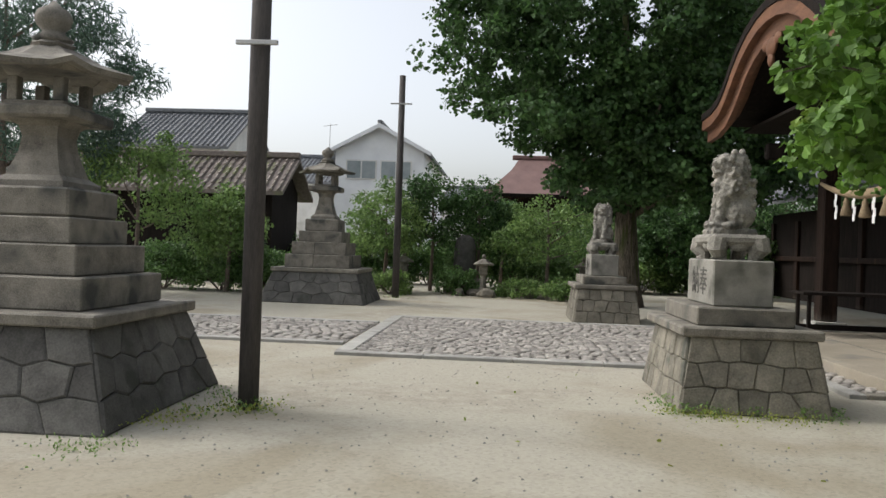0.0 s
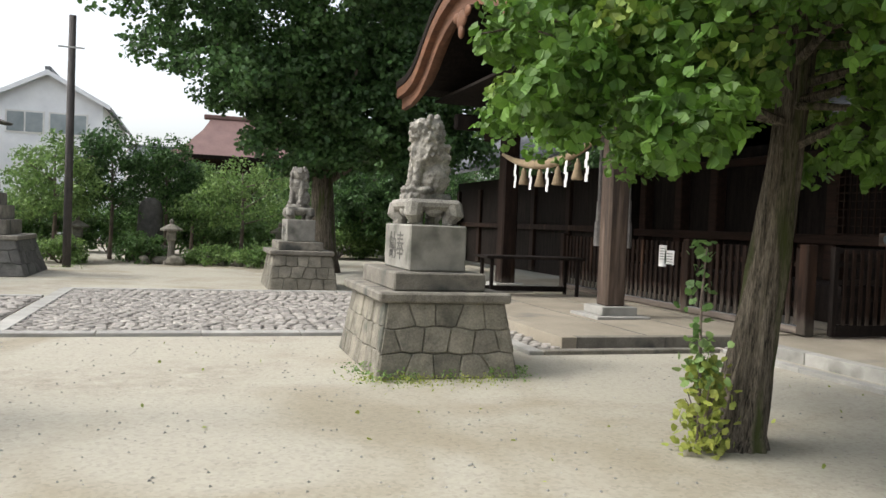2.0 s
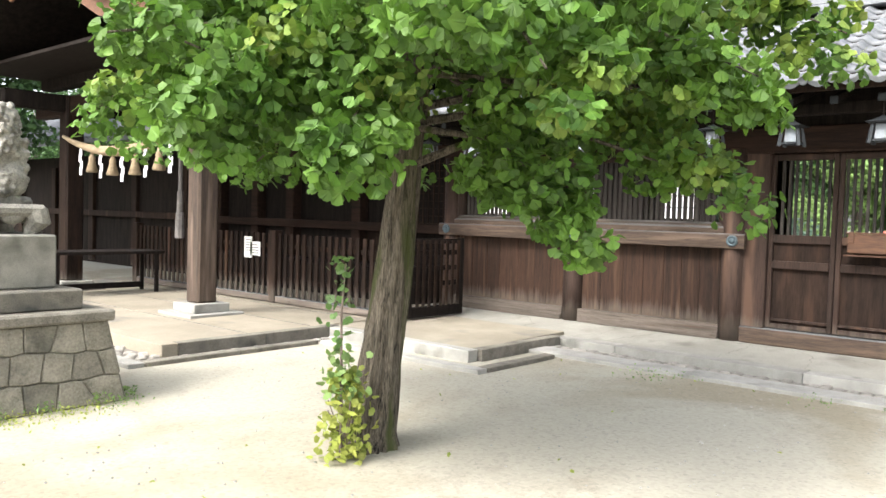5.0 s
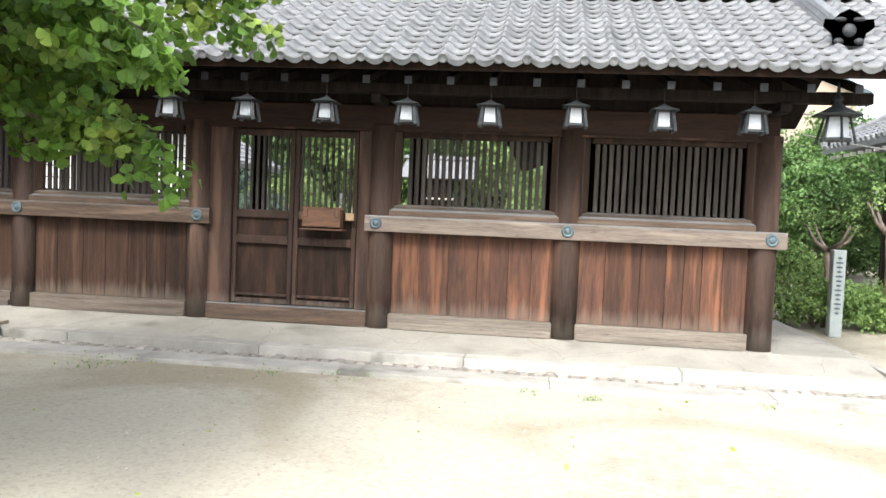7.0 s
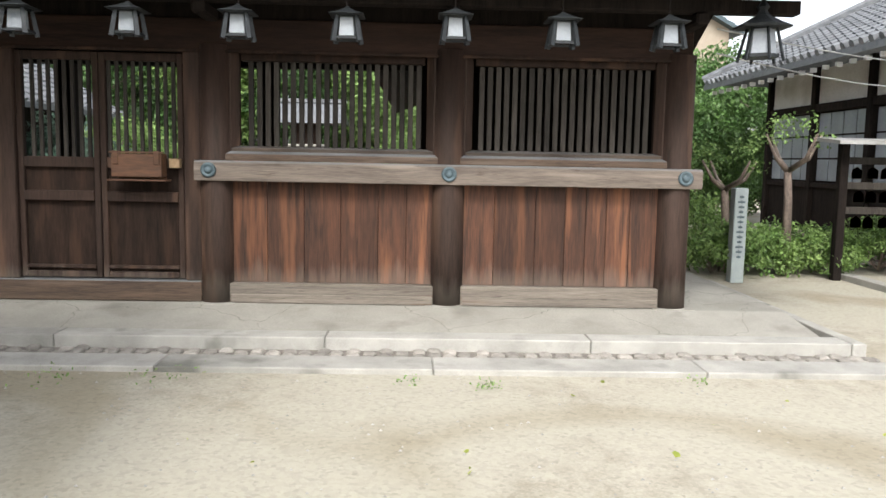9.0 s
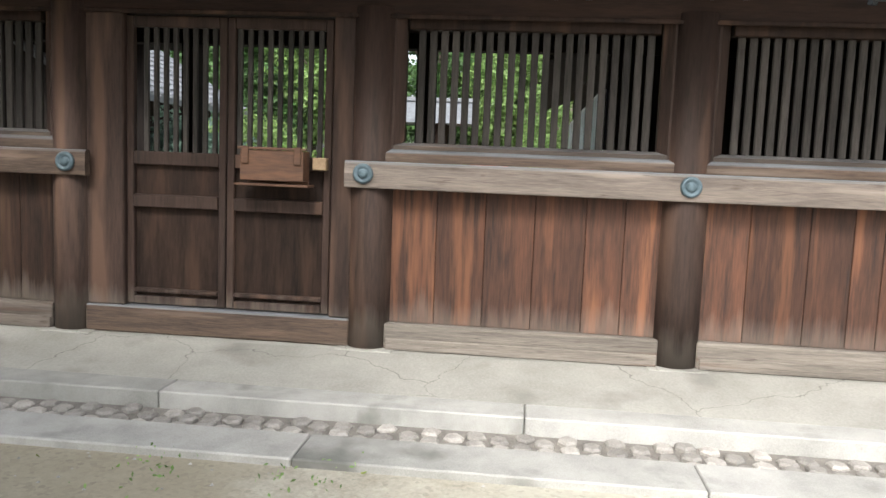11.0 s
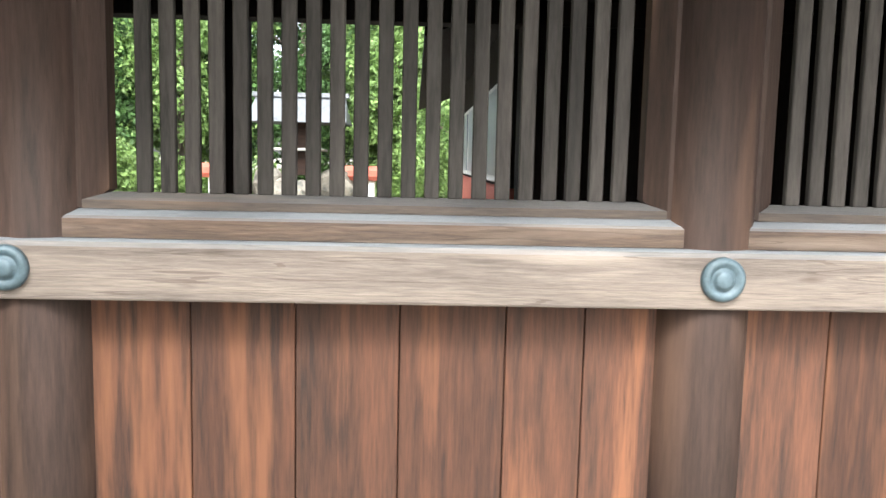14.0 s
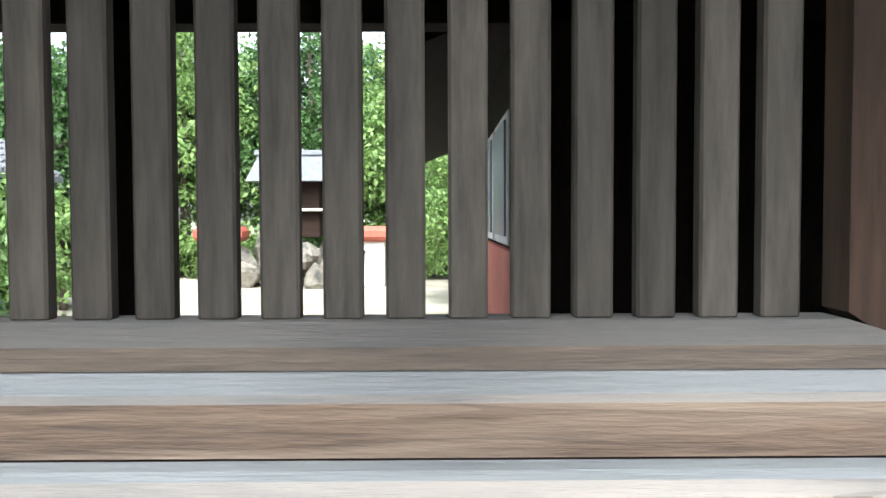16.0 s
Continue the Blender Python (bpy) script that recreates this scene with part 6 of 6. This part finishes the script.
for k in range(6):
    x = 20.45 - 2.04 * k
    bx("column", BLACKW, side, (x - 0.08, x + 0.08), (SY - 0.05, SY + 0.09), (0.3, 3.6), 0.01)
    bx("plaster_panel", PLASTER, side, (x - 1.95, x - 0.09), (SY - 0.06, SY), (2.87, 3.55), 0, "white plaster panel")
    w = bx("window", BLACKW, side, (x - 1.95, x - 0.09), (SY - 0.09, SY - 0.05), (1.3, 2.7), 0)
    for j in range(4):
        for i in range(3):
            bx("pane", FROST, w, (x - 1.92 + 0.46 * j, x - 1.50 + 0.46 * j), (SY - 0.045, SY - 0.03), (1.34 + 0.455 * i, 1.76 + 0.455 * i), 0)
bm = bmesh.new()
lo = [bm.verts.new(p) for p in ((9.0, -6.05, 3.42), (22.0, -6.05, 3.42), (19.5, -10.0, 5.5), (9.0, -10.0, 5.5))]
hi = [bm.verts.new(v.co + Vector((0, 0, 0.12))) for v in lo]
bm.faces.new(lo[::-1])
bm.faces.new(hi)
for i in range(4):
    bm.faces.new((lo[i], lo[(i + 1) % 4], hi[(i + 1) % 4], hi[i]))
v = [bm.verts.new(p) for p in ((22.0, -6.05, 3.54), (22.0, -13.5, 3.54), (19.5, -10.0, 5.62))]
bm.faces.new(v)
sr = part("roof", bm, TILE, side, "grey tiled roof")
bm = bmesh.new()
for k in range(46):
    x = 9.1 + 0.28 * k
    top = min(1.0, (22.0 - x) / 2.5)
    for q in range(int(16 * top)):
        a = Vector((x, -6.03 - 0.247 * q, 3.58 + 0.13 * q))
        tube(bm, [a, a + Vector((0, -0.25, 0.11))], [0.075, 0.06], 6)
part("roof_tiling", bm, TILE, sr, "rows of grey roof tiles", kind="stuff")
bm = bmesh.new()
tube(bm, [(22.0, -6.05, 3.66), (19.5, -10, 5.75)], [0.12, 0.12], 8)
part("hip_ridge", bm, TILE, sr)
bm = bmesh.new()
for k in range(29):
    box(bm, 9.3 + 0.44 * k, 9.36 + 0.44 * k, -6.25, -6.15, 3.3, 3.38)
part("rafter_row", bm, PLASTER, side, "white painted rafter ends", kind="stuff")
ema = thing("votive_rack", (13.6, -5.35, 0), "wooden rack with small roof hung with wooden votive plaques", "rack")
bx("post", BLACKW, ema, (13.45, 13.57), (-5.16, -5.04), (0, 1.98), 0.008)
bx("post", BLACKW, ema, (13.45, 13.57), (-7.0, -6.88), (0, 1.98), 0.008)
for z in (0.95, 1.3, 1.65):
    bx("rail", SLATW, ema, (13.48, 13.53), (-6.9, -5.16), (z, z + 0.1), 0.004)
bm = bmesh.new()
vs = box(bm, 13.15, 13.9, -7.3, -4.85, 1.98, 2.03)
for v in vs:
    if v.co.x < 13.3:
        v.co.z -= 0.06
part("roof", bm, ZINC, ema, "pale sheet roof")
gg = np.random.default_rng(9)
for j, z in enumerate((1.55, 1.22, 0.86)):
    for k in range(8):
        y = -5.3 - 0.2 * k + gg.uniform(-0.03, 0.03)
        bm = bmesh.new()
        vv = [bm.verts.new((13.46, y + a, z + b)) for a, b in ((-0.075, -0.1), (0.075, -0.1), (0.075, 0.02), (0, 0.07), (-0.075, 0.02))]
        f = bm.faces.new(vv)
        bmesh.ops.solidify(bm, geom=[f], thickness=0.012)
        part("plaque", bm, STRAW if k % 2 else BRASS, ema)
for k, (x, y, hgt) in enumerate(((14.2, -3.75, 1.7), (13.9, -4.55, 2.1))):
    t = thing("pruned_tree", (x, y, 0), "small pruned tree with bare twisted limbs and sparse leaves", "tree")
    bm = bmesh.new()
    tube(bm, [(x, y, 0), (x + 0.03, y, hgt * 0.5), (x, y + 0.05, hgt * 0.75)], [0.075, 0.06, 0.055], 8)
    for a, l in ((0.2, 0.5), (1.8, 0.45), (3.3, 0.55), (4.6, 0.4)):
        tube(bm, [(x, y + 0.05, hgt * 0.73), (x + l * 0.6 * math.cos(a), y + l * 0.6 * math.sin(a), hgt * 0.82), (x + l * math.cos(a), y + l * math.sin(a), hgt * 0.98)], [0.045, 0.03, 0.015], 6)
    part("trunk", bm, BARK_G, t, smooth=True)
    crown("leaves", t, (x, y, hgt), (0.6, 0.6, 0.35), 22, 14, 0.16, 0.06, OVAL, OVAL_F, LEAF_L, 200 + k)
for k, (x, y, rx, ry, rz) in enumerate(((14.0, -3.5, 0.8, 0.7, 0.38), (14.3, -4.4, 0.9, 0.6, 0.36), (14.2, -5.2, 0.8, 0.6, 0.34), (14.5, -6.3, 1.0, 0.7, 0.42), (15.0, -3.4, 0.8, 0.7, 0.7), (14.3, -7.4, 0.9, 0.8, 0.4))):
    shrub((x, y, 0.05), (rx, ry, rz), LEAF_L, 210 + k, "low glossy yellow-green shrub in the side bed", leaf=0.07, n=70, each=60, clump=0.2)
for k, (x, y, r, h) in enumerate(((24.0, -6.4, 1.3, 3.4), (26.0, -7.2, 1.7, 4.2), (27.0, -4.6, 2.3, 5.4), (26.5, -7.5, 2.2, 5.4))):
    tree("background_tree", (x, y, 0), h, (r, r, h * 0.42), LEAF_H, 230 + k, "green tree behind the side garden", leaf=0.13, n=260, each=60, clump=0.36)
tree("garden_tree", (24.3, -8.9, 0), 4.8, (1.9, 1.8, 2.1), LEAF_H, 301, "dense green tree beyond the end of the side building", trunk_r=0.09, n=150, each=60)
for k in range(4):
    shrub((28.5, -6.2 - 1.5 * k, 0), (1.0, 1.1, 0.95), LEAF_H, 340 + k, "dense green hedge at the back of the side garden", n=90, each=55, leaf=0.13, clump=0.34, name="hedge")
bld = gable_house("house", 32, 44, -10.4, -6, 6.6, 7.8, "x", BEIGE, COPPER, "pale beige house beyond the side garden", 0.4)

# wires at the shrine's end
for z, s in ((2.65, 0.12), (2.42, 0.2)):
    t = thing("cable", (12.0, -5.0, z), "thin white cable strung with small clips", "cable")
    bm = bmesh.new()
    pts = [(10.2 + 0.5 * k, -2.0 - 0.75 * k, z + 0.25 - s * math.sin(math.pi * k / 8) + 0.03 * k) for k in range(9)]
    tube(bm, pts, [0.008] * 9, 5)
    part("wire", bm, ZINC, t)

# ---- courtyard seen through the lattice ----
shr = thing("small_shrine", (31.0, 4.9, 0), "small wooden shrine with pale grey roof on a rock mound", "shrine")
bx("body", WOOD_HD, shr, (30.5, 31.5), (4.45, 5.35), (1.3, 2.85), 0.02)
bx("ledge", GRANITE, shr, (30.2, 31.8), (4.2, 5.6), (2.0, 2.08), 0.02)
bm = bmesh.new()
v = [bm.verts.new(p) for p in ((29.9, 3.5, 2.8), (31.0, 3.6, 3.55), (32.1, 3.5, 2.8), (29.9, 6.3, 2.8), (31.0, 6.2, 3.55), (32.1, 6.3, 2.8))]
for q in ((0, 1, 4, 3), (1, 2, 5, 4), (0, 3, 5, 2), (0, 2, 1), (3, 4, 5)):
    bm.faces.new([v[i] for i in q])
part("roof", bm, TILE, shr, "pale grey roof")
bx("ridge", TILE, shr, (30.9, 31.1), (3.5, 6.3), (3.54, 3.68), 0.02)
for k in range(22):
    gg = np.random.default_rng(300 + k)
    x, y, z = 30.2 + gg.uniform(-0.6, 1.0), 3.4 + gg.uniform(0, 3.4), gg.uniform(0.1, 1.0)
    rk = thing("rock", (x, y, 0), "pale rugged rock of the shrine mound", "rock", "mound rocks")
    bm = bmesh.new()
    blob(bm, (x, y, z), (0.38, 0.38, max(0.35, z * 0.5)), None, 10)
    for vt in bm.verts:
        vt.co += 0.2 * noise.noise_vector(vt.co * 2.2)
    part("rock_body", bm, GRANITE_D, rk)
for x, y in ((30.5, 7.1), (30.5, 3.0)):
    t = thing("wayside_shrine", (x, y, 0), "tiny shrine with red-orange roof beside the mound", "shrine")
    bx("body", PLASTER, t, (x - 0.3, x + 0.3), (y - 0.3, y + 0.3), (0, 1.2), 0.02)
    bx("roof", REDP, t, (x - 0.55, x + 0.55), (y - 0.65, y + 0.65), (1.2, 1.6), 0.12)
red = thing("red_annex", (17, 0.3, 0), "annex with red-painted lower wall and pale window frames", "building")
bx("wall", REDP, red, (14.0, 22.0), (-1.6, 0.85), (0, 1.6), 0.01)
bx("upper_wall", BLACKW, red, (14.0, 22.0), (-1.6, 0.8), (1.6, 3.0), 0.01)
for k in range(6):
    w = bx("window", PLASTER, red, (14.1 + 1.3 * k, 15.2 + 1.3 * k), (0.8, 0.86), (1.64, 2.5), 0.01)
    bx("pane", FROST, w, (14.18 + 1.3 * k, 15.12 + 1.3 * k), (0.862, 0.875), (1.7, 2.44), 0)
bm = bmesh.new()
vs = box(bm, 13.6, 22.6, -2.0, 1.5, 2.75, 2.87)
for v in vs:
    if v.co.y < 0:
        v.co.z += 1.4
part("roof", bm, BLACKW, red, "dark overhanging eave")
corr = thing("corridor", (18.8, 12, 0), "dark timber corridor with white paper lattice windows across the courtyard", "building")
bx("wall", BLACKW, corr, (18.8, 19.0), (8.9, 17.0), (0, 3.6), 0)
bx("floor_beam", WOOD, corr, (18.2, 18.8), (8.9, 17.0), (0.9, 1.1), 0.01)
bx("roof", BLACKW, corr, (17.6, 20.4), (8.5, 17.3), (3.62, 3.8), 0.02, "dark overhanging eave")
for y in (9.75, 12.6, 15.4):
    w = bx("window", PAPER, corr, (18.77, 18.798), (y - 0.42, y + 0.42), (1.75, 3.2), 0, "white paper lattice window")
    for k in range(4):
        bx("bar", BLACKW, w, (18.745, 18.768), (y - 0.42 + 0.27 * k, y - 0.39 + 0.27 * k), (1.75, 3.2), 0)
    for k in range(6):
        bx("bar", BLACKW, w, (18.74, 18.744), (y - 0.42, y + 0.42), (1.75 + 0.285 * k, 1.775 + 0.285 * k), 0)
inner = gable_house("inner_hall", 19.6, 27, 11.0, 17, 3.2, 5.0, "x", BLACKW, TILE, "inner shrine hall with pale roof seen across the courtyard", 0.9)
for k in range(8):
    y = -3.5 + 2.7 * k
    shrub((33.0 + 0.6 * (k % 2), y, 0), (1.1, 1.6, 0.9), LEAF_L if k % 3 else LEAF_H, 400 + k, "leafy undergrowth behind the small shrine", n=90, each=60, leaf=0.17, clump=0.4)
for k, (x, y, r, h, m) in enumerate(((34, 1.5, 2.8, 8, LEAF_L), (36, 5.5, 3.4, 9.5, LEAF_D), (35, 9.5, 3.0, 9, LEAF_L), (33.5, 13, 3.0, 8, LEAF_D), (26, 0.6, 1.5, 4.2, LEAF_L), (25.0, 8.8, 1.1, 2.6, LEAF_L), (19.5, 7.3, 0.9, 2.4, LEAF_L), (30.5, -1.5, 2.6, 6.5, LEAF_L), (22, 9.5, 1.0, 2.6, LEAF_P), (38, -2, 3.6, 9.5, LEAF_D), (38, 11, 3.6, 10, LEAF_L), (39, 3.5, 3.6, 9, LEAF_L), (37, 16, 3.4, 9, LEAF_D), (17.2, 6.9, 0.7, 1.9, LEAF_P))):
    tree("courtyard_tree", (x, y, 0), h, (r, r, h * 0.45), m, 320 + k, "leafy sunlit tree in the inner courtyard", leaf=0.2 if x > 30 else 0.12, n=300 if x > 30 else 150, each=70, clump=0.62 if x > 30 else 0.33, lift=0.5 if x < 30 else 0.46, trunk_r=0.2 if x > 30 else 0.08)

# ---- small things on the ground ----
g = np.random.default_rng(77)
for x, y, r, n in ((2.0, 7.7, 0.10, 260), (2.35, 7.6, 0.16, 320), (2.9, 7.58, 0.18, 300), (3.35, 7.62, 0.1, 160), (1.95, 8.2, 0.1, 120), (-1.7, 6.95, 0.16, 400), (-2.2, 6.4, 0.2, 260), (-2.15, 7.5, 0.16, 160), (-2.3, 5.5, 0.15, 200), (7.85, 0.35, 0.05, 120), (7.95, 0.9, 0.07, 60), (8.0, 3.4, 0.12, 90), (8.0, 2.6, 0.12, 70), (8.0, 5.1, 0.2, 120), (8.02, -1.2, 0.05, 60), (-2.6, 22.2, 0.3, 200)):
    tuft("weeds", x, y, r, n, g, LEAF_Y if n > 240 else LEAF_L, "low green weeds at the stone foot")
for x, y, r, n in ((2.1, 7.66, 0.09, 90), (2.35, 7.68, 0.07, 60), (2.75, 7.7, 0.05, 40), (3.2, 7.7, 0.04, 40), (3.46, 7.8, 0.05, 60), (1.98, 8.0, 0.06, 50), (-1.68, 6.9, 0.12, 110), (-2.0, 6.6, 0.12, 60)):
    p = np.c_[x + g.normal(size=n) * r, y + g.normal(size=n) * r * 0.7, g.uniform(0.01, 0.1, n)]
    leaves("weed_clump", p, g.uniform(0.02, 0.045, n), g, OVAL, OVAL_F, LEAF_L, None, "small leafy weeds at the stone foot", droop=-0.2, kind="stuff")
n = 2600
p = np.c_[g.uniform(-3, 9, n), g.uniform(-2, 11, n), np.full(n, 0.004)]
s = g.uniform(0.006, 0.016, n)
rock = np.array([(1, 0, 0), (-0.5, 0.85, 0), (-0.5, -0.85, 0), (0, 0, 0.7)])
V = (p[:, None] + s[:, None, None] * rock[None]).reshape(-1, 3)
F = (np.arange(n)[:, None, None] * 4 + np.array(((0, 1, 3), (1, 2, 3), (2, 0, 3)))[None]).reshape(-1, 3).tolist()
mesh_of("pebbles", V, F, GRANITE, None, "scattered small pebbles on the gravel", "stuff")
n = 110
p = np.c_[g.uniform(0, 8.3, n), g.uniform(-2, 10, n), np.full(n, 0.012)]
leaves("fallen_leaves", p, g.uniform(0.02, 0.045, n), g, FAN, FAN_F, LEAF_Y, None, "scattered small fallen yellow leaves", droop=0, kind="stuff")

# ---- many small pieces of the paving and the roof ----
cobbles(path_main, -1.5, 4.05, 10.7, 16.1, 0.015, 0.15, (1.5, 10.0))
cobbles(path_main, -9.0, -1.8, 11.7, 14.7, 0.015, 0.15, (0, 0), 0)
cobbles(plat, 8.58, 8.93, -3.0, 7.0, 0.004, 0.13, (8.8, 1.0), 250)
cobbles(plat, 4.26, 7.07, 9.1, 9.3, 0.006, 0.13, (5, 9), 40)
cobbles(plat, 4.26, 4.65, 9.3, 16.3, 0.006, 0.13, (5, 9), 60)
T_END, T_MID = tile_mesh(True), tile_mesh(False)
spots = []
for j in range(ROWS_T):
    x = RX0 + STEP * j * math.cos(ang)
    for k in range(48):
        spots.append((x, -3.0 + 0.285 * k, j))
spots.sort(key=lambda s: abs(s[1] - 1.5) + 0.6 * s[2])
for x, y, j in spots[:300]:
    piece("tile", T_MID if j else T_END, roof, (x, y, roof_z(x)), (0, -ang, 0))
V, F = [], []
R = Matrix.Rotation(-ang, 3, "Y")
base = {False: [R @ v.co for v in T_MID.vertices], True: [R @ v.co for v in T_END.vertices]}
polys = {False: [list(q.vertices) for q in T_MID.polygons], True: [list(q.vertices) for q in T_END.polygons]}
for x, y, j in spots[300:]:
    c = len(V)
    V += [(v.x + x, v.y + y, v.z + roof_z(x)) for v in base[j == 0]]
    F += [[c + i for i in q] for q in polys[j == 0]]
mesh_of("tiles", V, F, TILE, roof, "grey wavy roof tiles", "stuff", smooth=True)
for k in range(3):
    w = 0.16 - 0.03 * k
    bx("ridge_course", TILE, roof, (11.5 - w, 11.5 + w), (-3.1, 10.7), (roof_z(11.5) + 0.02 + 0.1 * k, roof_z(11.5) + 0.115 + 0.1 * k), 0.01)
for k in range(3):
    bm = bmesh.new()
    pts = [(9.55 + 0.5 * i, -2.15, roof_z(9.55 + 0.5 * i) + 0.08 + 0.07 * k) for i in range(5)]
    tube(bm, pts, [0.085 - 0.012 * k] * 5, 8)
    part("descending_ridge", bm, TILE, roof, "rounded descending ridge")
bm = bmesh.new()
zc = roof_z(9.45)
shape = [(-0.17, 0.0), (-0.20, 0.14), (-0.30, 0.22), (-0.28, 0.32), (-0.18, 0.31), (-0.12, 0.38), (0.0, 0.44), (0.12, 0.38), (0.18, 0.31), (0.28, 0.32), (0.30, 0.22), (0.20, 0.14), (0.17, 0.0)]
f = bm.faces.new([bm.verts.new((9.40, -2.15 + y * 0.85, zc + 0.02 + z * 0.85)) for y, z in shape])
bmesh.ops.solidify(bm, geom=[f], thickness=0.12)
bmesh.ops.bevel(bm, geom=bm.edges[:], offset=0.012, segments=1, affect="EDGES")
blob(bm, (9.38, -2.15, zc + 0.17), (0.04, 0.07, 0.07))
for a in (-1, 1):
    blob(bm, (9.38, -2.15 + a * 0.1, zc + 0.06), (0.03, 0.05, 0.035))
    blob(bm, (9.38, -2.15 + a * 0.09, zc + 0.28), (0.03, 0.06, 0.025))
part("ridge_end_ornament", bm, LAMPM, roof, "dark sculpted ridge-end tile")
